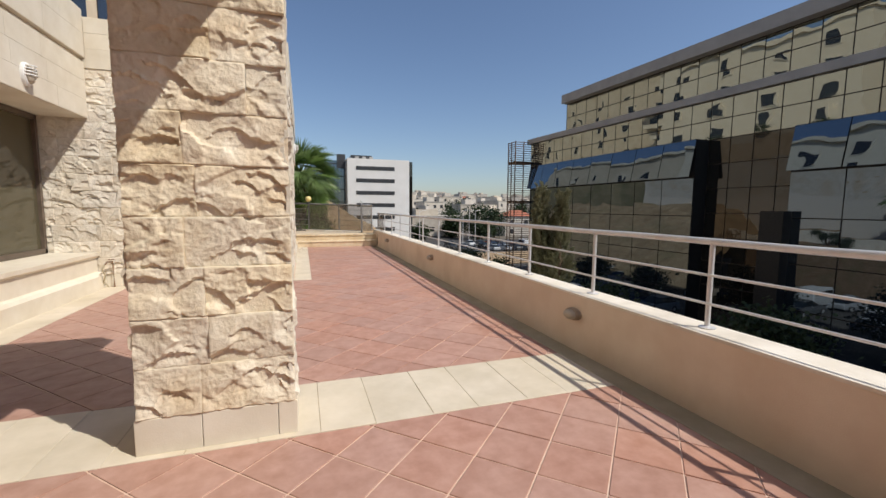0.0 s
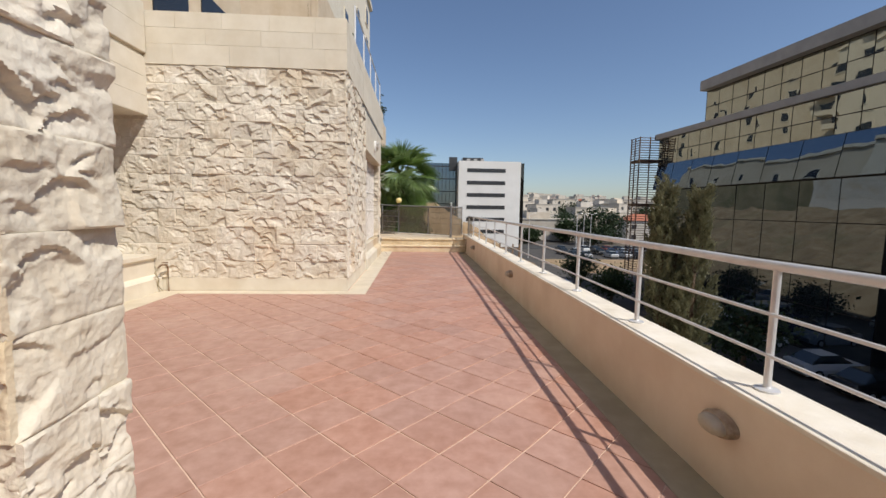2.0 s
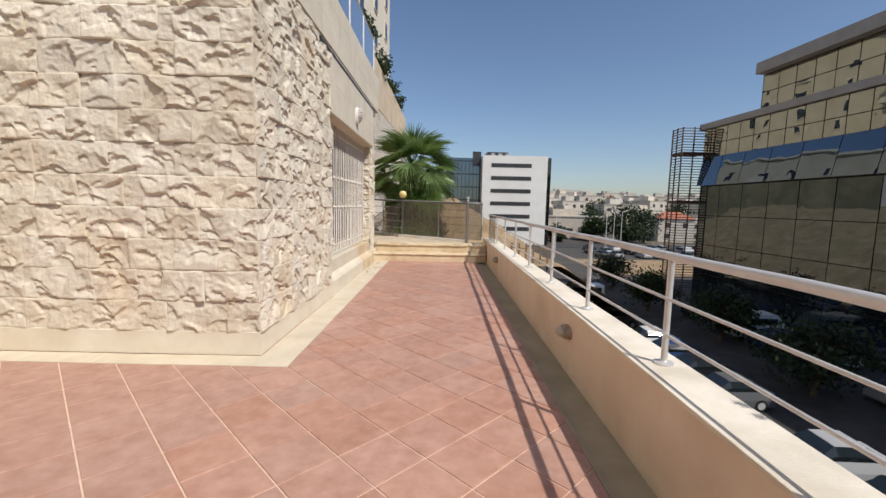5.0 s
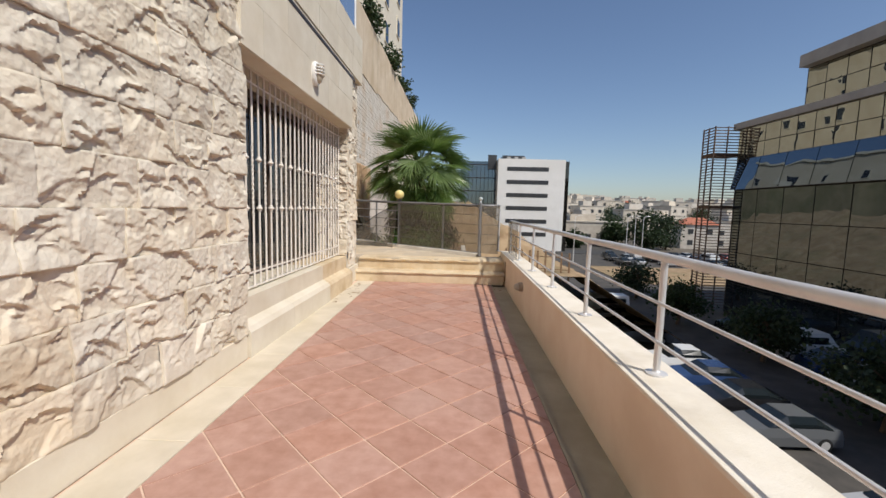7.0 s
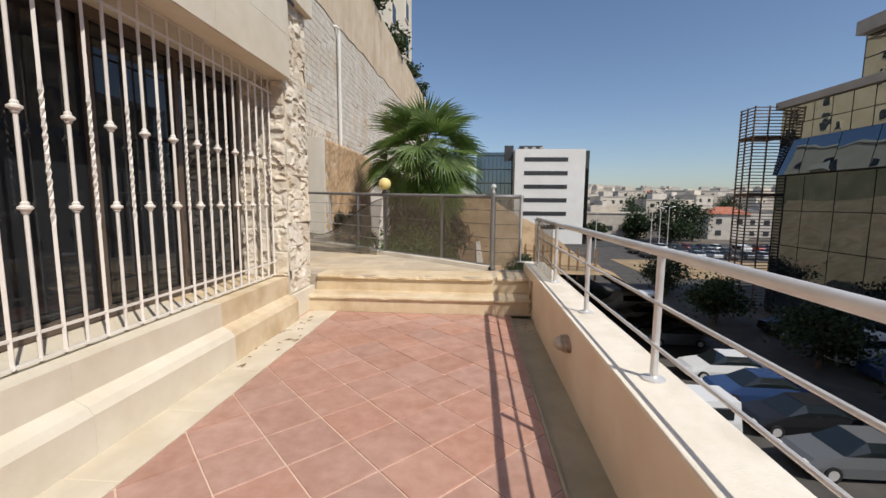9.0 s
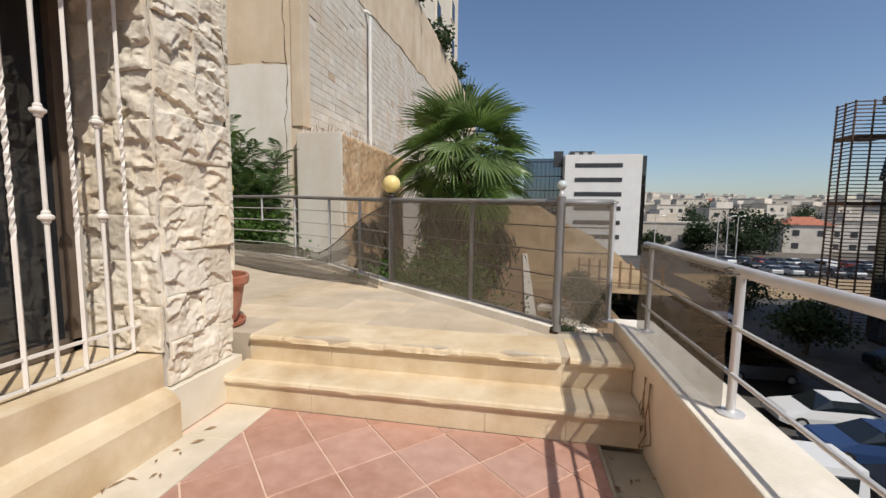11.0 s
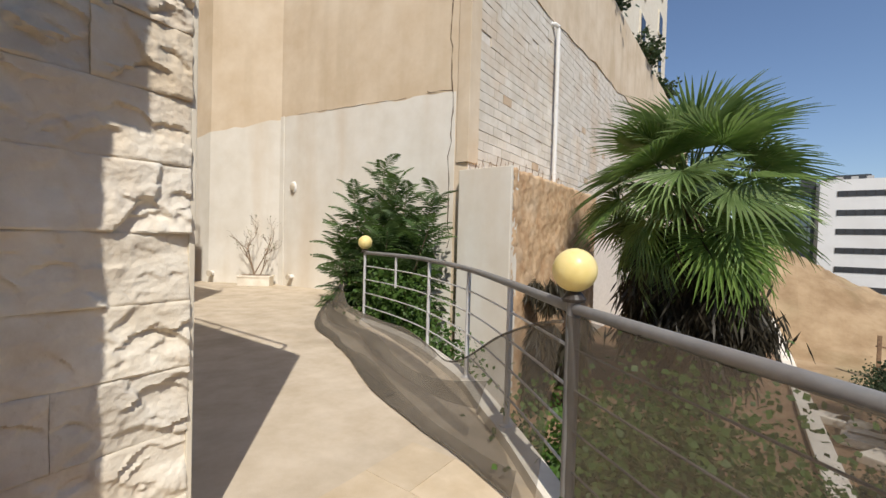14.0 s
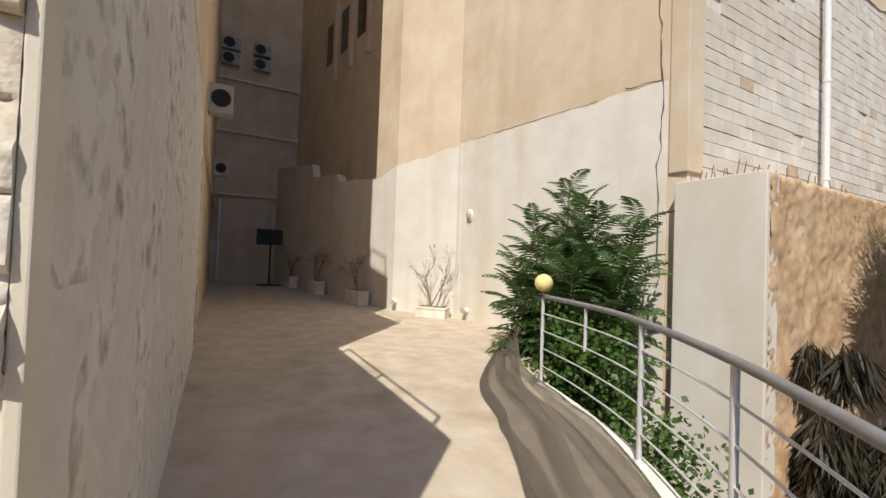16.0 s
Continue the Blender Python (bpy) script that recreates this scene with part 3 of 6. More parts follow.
top = [bm.verts.new((x, y, 0.377)) for x, y in outline]
low = [bm.verts.new((x, y, -3.2)) for x, y in outline]
bm.faces.new(top)
for i in range(len(top)):
    k = (i + 1) % len(top)
    bm.faces.new((top[i], low[i], low[k], top[k]))
bmesh.ops.recalc_face_normals(bm, faces=bm.faces)
bmesh.ops.triangulate(bm, faces=[f for f in bm.faces if len(f.verts) > 4])
deck = part("deck_floor", bm, M_DECK)
tagged(deck, "sandy limestone deck floor with dusty slabs", "floor", kind="structure")
bm = bmesh.new()
kp = [Vector((p.x, p.y, 0)) for p in CURVE[1:]]
rows = []
for i, p in enumerate(kp):
    d = (kp[min(i + 1, len(kp) - 1)] - kp[max(i - 1, 0)]).normalized()
    s = Vector((d.y, -d.x, 0))
    w = 0.085 + 0.02 * noise.noise(p * 2.0)
    rows.append([bm.verts.new(p + s * o + Vector((0, 0, z))) for o, z in ((-w, 0.37), (-w + 0.01, 0.44), (0.06, 0.45), (0.07, 0.3))])
for u, v in zip(rows, rows[1:]):
    for k in range(3):
        bm.faces.new((u[k], u[k + 1], v[k + 1], v[k]))
bmesh.ops.recalc_face_normals(bm, faces=bm.faces)
tagged(part("kerb", bm, M_COPING), "white painted cement kerb under the deck railing", "kerb", kind="structure")

# ---- railings ----
rail = empty("parapet_railing", (3.0, 3.6, 0.498), "silver painted steel railing on the parapet", "railing")
M_POST = mat("dull_grey_steel", (0.2, 0.195, 0.19), (0.26, 0.255, 0.25), 8, 0.5, 0.04, 200, metal=0.2, stain_or_shade=(0.25, 0.2, 0.16), stain_or_shade_scale=3, stain_or_shade_amt=0.3)
M_NET = net_material("brown_shade_net", (0.165, 0.138, 0.102), 0.38)
M_NET2 = net_material("fallen_shade_net", (0.13, 0.108, 0.08), 0.47)


def post(parent, x, y, z0, z1, r=0.02, flange=True):
    bm = bmesh.new()
    rod(bm, (x, y, z0), (x, y, z1), r, 12)
    if flange:
        lathe(bm, (x, y, z0), [(0.05, 0), (0.05, 0.008), (r + 0.004, 0.014), (r, 0.02)], 14)
    return part("post", bm, M_RAIL, parent, smooth=False)


rng = random.Random(5)
for k in range(-12, 6):
    y = min(10.22 + 1.1 * k + 0.02 * min(0, k + 1), 15.8)
    post(rail, 3.0 + rng.uniform(-0.004, 0.004), y, 0.498, 1.05, 0.016)
part("handrail", tube(bmesh.new(), [(3.0 + 0.004 * math.sin(i * 1.7), -3.0 + i * 0.6, 1.06 + 0.003 * math.sin(i * 2.3)) for i in range(32)] + [(3.0, 15.85, 1.06)], 0.022, 12), M_RAIL, rail, smooth=True)
for z in (0.66, 0.845):
    part("rod", tube(bmesh.new(), [(2.985, -3.0, z), (2.985, 15.8, z)], 0.009), M_RAIL, rail)

deckrail = empty("deck_railing", (0.74, 17.35, 0.45), "curved grey steel railing along the deck edge", "railing")
TOPZ = (0, 0, 0.01, 0.035, 0.06, 0.085, 0.1, 0.11, 0.115)
for i, (x, y) in enumerate(RAIL):
    if i == 0:
        post(deckrail, x, y, 0.498, 1.33)
    elif i in (1, 3):
        bm = rod(bmesh.new(), (x, y, 0.4), (x, y, 1.4 if i == 3 else 1.38), 0.032, 16)
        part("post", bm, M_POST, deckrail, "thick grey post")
    elif i == 7:
        post(deckrail, x, y, 1.02, 1.44, 0.016, False)
    else:
        post(deckrail, x, y, 0.44, 1.33 + TOPZ[i], 0.02)
c3 = [Vector((p.x, p.y, 0)) for p in CURVE]
lift = [0.035 * min(1.0, max(0.0, (2.4 - p.x) / 1.7)) + 0.08 * min(1.0, max(0.0, (0.74 - p.x) / 2.6)) for p in CURVE]
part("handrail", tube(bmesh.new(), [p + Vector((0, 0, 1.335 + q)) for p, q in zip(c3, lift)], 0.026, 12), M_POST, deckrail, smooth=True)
for z in (0.62, 0.8, 0.98, 1.16):
    run_ = [p + Vector((0, 0, z + q * (z - 0.4) * 1.05)) for p, q in zip(c3, lift)]
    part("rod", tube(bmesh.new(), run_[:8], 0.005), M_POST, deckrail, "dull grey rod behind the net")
    part("rod", tube(bmesh.new(), run_[7:], 0.008), M_RAIL, deckrail)

M_GLOBE = mat("yellowed_opal_globe", (0.78, 0.62, 0.22), (0.85, 0.7, 0.32), 9, 0.35, 0.02, 120, stain_or_shade=(0.6, 0.42, 0.14), stain_or_shade_scale=5, stain_or_shade_amt=0.4)
M_KNOB = mat("grey_blue_globe", (0.45, 0.5, 0.5), (0.58, 0.62, 0.6), 9, 0.35, 0.03, 90)


def globe_lamp(x, y, z, r, material, label):
    t = empty("globe_lamp", (x, y, z), label, "lamp", "globe lamps")
    part("base", lathe(bmesh.new(), (x, y, z), [(0.5 * r, 0), (0.55 * r, 0.015), (0.4 * r, 0.035), (0.3 * r, 0.05), (r * 0.5, 0.06)], 16), M_DARK if r > 0.08 else M_RAIL, t)
    bm = bmesh.new()
    bmesh.ops.create_uvsphere(bm, u_segments=28, v_segments=18, radius=r, matrix=Matrix.Translation((x, y, z + 0.045 + r)))
    part("globe", bm, material, t, smooth=True)


globe_lamp(0.74, 17.35, 1.4, 0.1, M_GLOBE, "yellowed round globe lamp on the railing post")
globe_lamp(-3.24, 19.8, 1.455, 0.105, M_GLOBE, "small yellowed globe lamp on the railing end post")
globe_lamp(2.45, 15.96, 1.38, 0.034, M_KNOB, "small grey blue ball finial on the thick post")


def net_panel(name, pts, z0, z1, label, material, wav=0.012, rows_n=8):
    net = empty(name, pts[0] + Vector((0, 0, z0)), label, "net", "shade nets")
    g = []
    for i, p in enumerate(pts):
        d = (pts[min(i + 1, len(pts) - 1)] - pts[max(i - 1, 0)]).normalized()
        s = Vector((d.y, -d.x, 0))
        col = []
        for j in range(rows_n + 1):
            z = z0 + (z1 - z0) * j / rows_n
            o = -0.028 + wav * noise.noise(Vector((i * 0.6, j * 0.8, 3.1)))
            col.append(p + s * o + Vector((0, 0, z + 0.01 * noise.noise(Vector((i * 0.5, j, 9))))))
        g.append(col)
    per = 9
    for k in range(0, len(g) - 1, per):
        bm = bmesh.new()
        vs = [[bm.verts.new(v) for v in col] for col in g[k:k + per + 1]]
        for u, v in zip(vs, vs[1:]):
            for j in range(rows_n):
                bm.faces.new((u[j], v[j], v[j + 1], u[j + 1]))
        part("net_panel", bm, material, net, smooth=True)
        top = g[k][rows_n]
        part("tie", tube(bmesh.new(), [top + Vector((0.028 * math.cos(a), 0.028 * math.sin(a), 0.01 * math.sin(a))) for a in (0, 1.3, 2.6, 3.9, 5.2, 6.28)], 0.0025, 5), M_DARK, net, "dark twisted wire tie")
    return net


def along(pts, step):
    out = []
    for a, b in zip(pts, pts[1:]):
        n = max(1, round((b - a).length / step))
        out += [a + (b - a) * k / n for k in range(n)]
    return out + [pts[-1]]


net_panel("shade_net", along(c3[:5] + [Vector((0.74, 17.35, 0))], 0.12), 0.45, 1.34, "translucent brown shade net tied to the deck railing", M_NET)
net_panel("shade_net", along([Vector((2.99, 14.62, 0)), Vector((2.99, 15.82, 0))], 0.12), 0.48, 1.06, "translucent brown shade net on the parapet railing", M_NET)

# fallen net: slides from the lamp post down onto the deck and lies along the kerb
lip = smooth_line([RAIL[3], RAIL[4], RAIL[5], RAIL[6], RAIL[7], (-3.3, 19.75), (-4.4, 20.45), (-5.6, 21.5)], 8)
bm = bmesh.new()
g = []
N = len(lip)
for i, p in enumerate(lip):
    t = i / (N - 1)
    d = (lip[min(i + 1, N - 1)] - lip[max(i - 1, 0)]).normalized()
    inw = Vector((-d.y, d.x, 0))
    sm = min(1.0, t / 0.3)
    sm = sm * sm * (3 - 2 * sm)
    hgt = 1.31 - 0.62 * sm - 0.1 * math.sin(min(1, t / 0.8) * math.pi) + (0.35 * ((t - 0.75) / 0.25) ** 2 if t > 0.75 else 0)
    topin = 0.05 + 0.2 * math.sin(min(1.0, t * 1.15) * math.pi)
    wid = 0.12 + 0.5 * sm * (1 - 0.75 * max(0, (t - 0.55) / 0.45))
    col = []
    for j in range(25):
        s = j / 24
        z = 0.385 + (hgt - 0.385) * (1 - s) ** (1.0 + 0.9 * sm) + 0.03 * sm * math.sin(s * math.pi) * (1 + math.sin(t * 9 + s * 8))
        z += 0.03 * abs(noise.noise(Vector((t * 13, s * 4, 1.0)))) * s
        z += sm * 0.07 * max(0.0, math.sin(s * 15 + 3 * math.sin(t * 6))) * (1 - s)
        off = topin + wid * s + 0.04 * sm * noise.noise(Vector((t * 7, s * 5, 5.0)))
        col.append(bm.verts.new(Vector((p.x, p.y, 0)) + inw * off + Vector((0, 0, max(z, 0.384)))))
    g.append(col)
for u, v in zip(g, g[1:]):
    for j in range(24):
        bm.faces.new((u[j], v[j], v[j + 1], u[j + 1]))
layers = []
for s0, s1, t0, lift in ((0, 5, 0.3, 0.014), (9, 14, 0.12, 0.012), (19, 24, 0.05, 0.012), (21, 24, 0.25, 0.022)):
    fb = bmesh.new()
    rows = []
    for i in range(int(t0 * N), N):
        k = 1.4 * math.sin(i * 0.23 + s0)
        lo, hi = s0 + (k if s0 else 0), s1 + (k if s1 < 24 else 0)
        row = []
        for m in range(7):
            s = lo + (hi - lo) * m / 6
            j = min(23, int(s))
            row.append(fb.verts.new(g[i][j].co.lerp(g[i][j + 1].co, s - j) + Vector((0, 0, lift * (1 if 0 < m < 6 else 0.3)))))
        rows.append(row)
    for u, v in zip(rows, rows[1:]):
        for m in range(6):
            fb.faces.new((u[m], v[m], v[m + 1], u[m + 1]))
    layers.append(fb)
hem_low, hem_top = [c[24].co + Vector((0, 0, 0.006)) for c in g], [c[0].co.copy() for c in g]
fallen = empty("shade_net", (lip[0].x, lip[0].y, 0.385), "fallen brown shade net slumped along the deck edge", "net", "shade nets")
part("draped_net", bm, M_NET2, fallen, smooth=True)
for fb in layers:
    part("fold", fb, M_NET2, fallen, smooth=True)
part("hem", tube(bmesh.new(), hem_low, 0.007, 5), M_NET, fallen, "rolled dark hem of the net")
part("hem", tube(bmesh.new(), hem_top, 0.008, 5), M_NET, fallen, "rolled dark hem of the net")

# ---- small terrace things ----
M_TERRA = mat("plastic_terracotta_pot", (0.31, 0.105, 0.06), (0.41, 0.16, 0.095), 6, 0.6, 0.05, 120, stain_or_shade=(0.55, 0.36, 0.27), stain_or_shade_scale=4, stain_or_shade_amt=0.4)
M_SOIL = mat("dry_soil", (0.16, 0.11, 0.07), (0.28, 0.2, 0.13), 14, 0.98, 0.6, 50)
M_DRY = mat("dry_leaf_brown", (0.2, 0.12, 0.06), (0.36, 0.24, 0.13), 20, 0.9, 0)
M_STRAW = mat("pale_straw", (0.5, 0.4, 0.22), (0.66, 0.55, 0.34), 20, 0.9, 0)
px, py, pz = -0.075, 15.585, 0.381
pot = empty("flower_pot", (px, py, pz), "large empty terracotta coloured flower pot on a saucer", "flower pot")
part("saucer", lathe(bmesh.new(), (px, py, pz), [(0.17, 0), (0.2, 0.012), (0.205, 0.04), (0.19, 0.04), (0.18, 0.02), (0.02, 0.018)], 32), M_TERRA, pot, smooth=False)
part("pot", lathe(bmesh.new(), (px, py, pz + 0.02), [(0.13, 0), (0.148, 0.02), (0.175, 0.13), (0.2, 0.28), (0.225, 0.29), (0.235, 0.31), (0.235, 0.355), (0.225, 0.365), (0.212, 0.36), (0.2, 0.3), (0.19, 0.24)], 36), M_TERRA, pot)
part("soil", lathe(bmesh.new(), (px, py, pz + 0.23), [(0.18, 0), (0.185, 0.02), (0.1, 0.035)], 24), M_SOIL, pot)
for k in range(5):
    a = k * 1.3
    bm = tube(bmesh.new(), [(px + 0.1 * math.cos(a), py + 0.1 * math.sin(a), pz + 0.24), (px + 0.13 * math.cos(a + 0.3), py + 0.13 * math.sin(a + 0.3), pz + 0.36 + 0.05 * (k % 3)), (px + 0.18 * math.cos(a + 0.5), py + 0.18 * math.sin(a + 0.5), pz + 0.36)], 0.003, 5)
    part("dry_stem", bm, M_SOIL, pot, "dry brown stem")

bm = bmesh.new()
tube(bm, [(px - 0.1, py - 0.08, pz + 0.24), (px - 0.13, py - 0.1, pz + 0.5), (px - 0.16, py - 0.12, pz + 0.85), (px - 0.15, py - 0.13, pz + 1.15), (px - 0.19, py - 0.14, pz + 1.5), (px - 0.2, py - 0.15, pz + 1.75)], [0.011, 0.01, 0.009, 0.008, 0.006, 0.003], 6)
tube(bm, [(px - 0.16, py - 0.12, pz + 0.88), (px - 0.13, py - 0.06, pz + 1.05), (px - 0.12, py - 0.04, pz + 1.2), (px - 0.07, py - 0.02, pz + 1.24)], [0.006, 0.005, 0.004, 0.002], 5)
tube(bm, [(px - 0.12, py - 0.04, pz + 1.2), (px - 0.1, py + 0.02, pz + 1.28)], [0.004, 0.002], 5)
tube(bm, [(px - 0.12, py - 0.04, pz + 1.2), (px - 0.05, py - 0.05, pz + 1.3)], [0.004, 0.002], 5)
tube(bm, [(px - 0.18, py - 0.13, pz + 1.4), (px - 0.1, py - 0.1, pz + 1.52)], [0.004, 0.002], 5)
part("dead_stem", bm, M_DRY, pot, "tall dead brown stem")
for k in range(3):
    part("dry_stem", tube(bmesh.new(), [(px + 0.03 - 0.05 * k, py - 0.12, pz + 0.25), (px + 0.1 - 0.04 * k, py - 0.2, pz + 0.42), (px + 0.14 - 0.05 * k, py - 0.245, pz + 0.37), (px + 0.15 - 0.06 * k, py - 0.25, pz + 0.16 + 0.05 * k)], 0.0035, 5), M_DRY, pot, "trailing dry stem")
bm = bmesh.new()
rng = random.Random(62)
for k in range(60):
    a, r0 = rng.uniform(0, math.tau), 0.17 * math.sqrt(rng.random())
    o = Vector((px + r0 * math.cos(a), py + r0 * math.sin(a), pz + 0.26))
    d = Vector((rng.uniform(-1, 1), rng.uniform(-1, 1), rng.uniform(0.1, 0.8))).normalized() * rng.uniform(0.04, 0.11)
    w = d.cross(Vector((0, 0, 1))).normalized() * 0.0018
    bm.faces.new([bm.verts.new(v) for v in (o - w, o + w, o + d)])
part("straw", bm, M_STRAW, pot, "pale dry straw on the soil")

M_LAMPW = mat("white_plastic_lamp", (0.72, 0.7, 0.66), (0.8, 0.78, 0.74), 9, 0.45, 0.03, 120)
M_LAMPG = mat("frosted_lamp_glass", (0.42, 0.36, 0.27), (0.55, 0.48, 0.38), 12, 0.6, 0.03, 120)


M_OLDLAMP = mat("weathered_lamp_rim", (0.3, 0.22, 0.15), (0.46, 0.37, 0.27), 25, 0.7, 0.2, 90, stain_or_shade=(0.12, 0.08, 0.05), stain_or_shade_scale=14, stain_or_shade_amt=0.7)


def bulkhead(p, n, h, w, label, louvre=True, group="wall lamps", shell=None):
    """An oval bulkhead lamp on a wall: body, lens and cowl slats."""
    p, n = Vector(p), Vector(n).normalized()
    t = empty("wall_lamp", p, label, "lamp", group)
    rot = n.to_track_quat("Z", "Y").to_matrix().to_4x4()
    M = Matrix.Translation(p) @ rot

    def oval(bm, prof, sx, sy):
        vs0 = len(bm.verts)
        lathe(bm, (0, 0, 0), prof, 24)
        for v in list(bm.verts)[vs0:]:
            v.co = M @ Vector((v.co.x * sx, v.co.y * sy, v.co.z))
        return bm
    up = rot.to_3x3().inverted() @ Vector((0, 0, 1))
    sx, sy = (h, w) if abs(up.x) > abs(up.y) else (w, h)
    part("body", oval(bmesh.new(), [(0.5, 0), (0.5, 0.03), (0.46, 0.045), (0.4, 0.05)], sx, sy), shell or M_LAMPW, t, smooth=False)
    part("lens", oval(bmesh.new(), [(0.41, 0.045), (0.36, 0.075), (0.22, 0.095), (0.02, 0.1)], sx, sy), M_LAMPG, t, smooth=True)
    if louvre:
        u = n.cross(Vector((0, 0, 1)))
        for k in range(4):
            z = h * (0.34 - 0.13 * k)
            hw = w * 0.5 * math.sqrt(max(0.05, 1 - (z / (h * 0.5)) ** 2)) * 0.92
            bm = bmesh.new()
            tube(bm, [p + Vector((0, 0, z)) + u * (hw * math.cos(a)) + n * (0.04 + 0.075 * math.sin(a)) for a in [i * math.pi / 8 for i in range(9)]], 0.008, 6)
            part("cowl_slat", bm, M_LAMPW, t)


bulkhead((0.356, 13.05, 2.74), (1, 0, 0), 0.27, 0.17, "white oval bulkhead lamp with cowl above the grille window")
bulkhead((-2.462, 7.8, 2.76), (1, 0, 0), 0.27, 0.17, "white oval bulkhead lamp with cowl on the stone facade")
for y in (4.7, 9.12, 13.4):
    bulkhead((2.86, y, 0.31), (-1, 0, 0), 0.11, 0.2, "weathered oval bulkhead lamp set in the parapet", False, "parapet lamps", M_OLDLAMP)

M_IRON = mat("rusty_iron", (0.16, 0.1, 0.06), (0.3, 0.19, 0.11), 12, 0.8, 0.2, 80)
tap = empty("garden_tap", (-2.27, 9.22, 0.0), "rusty garden tap on a short standpipe", "tap")
part("pipe", tube(bmesh.new(), [(-2.27, 9.22, 0.0), (-2.27, 9.22, 0.36), (-2.27, 9.17, 0.4)], 0.014), M_IRON, tap)
part("spout", tube(bmesh.new(), [(-2.27, 9.21, 0.4), (-2.3, 9.11, 0.41), (-2.32, 9.07, 0.37)], 0.013), M_IRON, tap)
part("handle", boxed(-2.31, -2.23, 9.155, 9.17, 0.43, 0.445, 0.004), M_IRON, tap)
part("hose", tube(bmesh.new(), [(-2.32, 9.07, 0.37), (-2.35, 9.05, 0.3), (-2.33, 9.09, 0.2), (-2.37, 9.13, 0.1), (-2.33, 9.17, 0.02)], 0.012), M_CHANNEL, tap)

rng = random.Random(8)
bm = bmesh.new()
for k in range(34):
    x, y = (rng.uniform(0.38, 0.62), rng.uniform(13.3, 14.9)) if k < 22 else (rng.uniform(2.66, 2.84), rng.uniform(14.5, 15.1))
    a, l = rng.uniform(0, 6.3), rng.uniform(0.03, 0.09)
    d, s = Vector((math.cos(a), math.sin(a), 0)), Vector((-math.sin(a), math.cos(a), 0))
    z = 0.006 if k < 22 else -0.025
    q = [Vector((x, y, z + 0.002)), Vector((x, y, z + 0.01)) + d * l * 0.5 + s * l * 0.13, Vector((x, y, z + 0.004)) + d * l, Vector((x, y, z + 0.004)) + d * l * 0.5 - s * l * 0.13]
    bm.faces.new([bm.verts.new(v) for v in q])
tagged(part("leaf_litter", bm, M_DRY), "dry brown leaves scattered along the wall foot", "leaves", kind="stuff")
vine = empty("dry_vine", (2.84, 15.1, 0.0), "dry brown vine roots hanging at the parapet foot", "plant")
for k in range(5):
    bm = bmesh.new()
    o = rng.uniform(-0.1, 0.1)
    tube(bm, [(2.85 - 0.006 * rng.random() * j, 15.1 + o + 0.05 * j * rng.uniform(-0.6, 0.6), 0.4 - j * 0.095) for j in range(5)], 0.004, 5)
    part("stem", bm, M_DRY, vine)
# ---- tall boundary walls ----
WALL = [Vector(p) for p in ((-3.15, 22.42, 0), (-8.6, 21.75, 0), (-10.3, 20.75, 0), (-22.6, 18.95, 0))]
SEG = []
run = 0.0
for p, q in zip(WALL, WALL[1:]):
    d = (q - p).normalized()
    SEG.append((run, run + (q - p).length, p, d, Vector((-d.y, d.x, 0))))
    run += (q - p).length


def on_wall(a, out, z):
    """A place on the bent plaster wall: metres along, outwards, up."""
    for s0, s1, p, d, n in SEG:
        if a <= s1 or s1 == run:
            return p + d * (a - s0) + n * out + Vector((0, 0, z)), d, n


def wall_piece(bm, poly, out, thick):
    """A slab on the plaster wall from an (along, z) outline."""
    for s0, s1, p, d, n in SEG:
        c = clip(poly, s0, s1, -50, 50)
        if len(c) < 3:
            continue
        f = [bm.verts.new(p + d * (a - s0) + n * out + Vector((0, 0, z))) for a, z in c]
        b = [bm.verts.new(v.co - n * thick) for v in f]
        bm.faces.new(f)
        bm.faces.new(b[::-1])
        for i in range(len(f)):
            k = (i + 1) % len(f)
            bm.faces.new((f[i], b[i], b[k], f[k]))
    bmesh.ops.recalc_face_normals(bm, faces=bm.faces)
    bmesh.ops.triangulate(bm, faces=[x for x in bm.faces if len(x.verts) > 4])
    return bm


RE = 8.7       # along the wall, where the upper part steps back
tall = part("wall_boundary", wall_piece(bmesh.new(), [(0.0, -3.2), (19.8, -3.2), (19.8, 4.2), (RE, 4.2), (RE, 13.5), (0.0, 13.5)], 0.0, 0.4), M_TAN)
tagged(tall, "tall cracked boundary wall of tan cement render", "wall", kind="structure")
rng = random.Random(3)
topline = [(a, 4.72 + (a - 0.8) * 0.012 - max(0, a - 5.4) * 0.2 + 0.04 * rng.uniform(-1, 1)) for a in [0.3 + 0.25 * k for k in range(34)]]
part("plaster_patch", wall_piece(bmesh.new(), [(0.3, -1.0)] + [(19.8, -1.0), (19.8, 4.2), (RE, 4.2)] + topline[::-1], 0.012, 0.03), M_PLASTER, tall, "smooth whitish plaster")
part("plaster_rib", wall_piece(bmesh.new(), [(5.3, 0.3), (5.48, 0.3), (5.48, 4.8), (5.36, 4.8)], 0.03, 0.03), M_PLASTER, tall)
part("low_wall_top", wall_piece(bmesh.new(), [(RE + 0.1, 4.203), (19.8, 4.203), (19.8, 6.2), (14.5, 5.6), (14.2, 5.0), (11.8, 4.8), (11.5, 4.45), (10.2, 4.4)], 0.005, 0.3), M_PLASTER, tall)
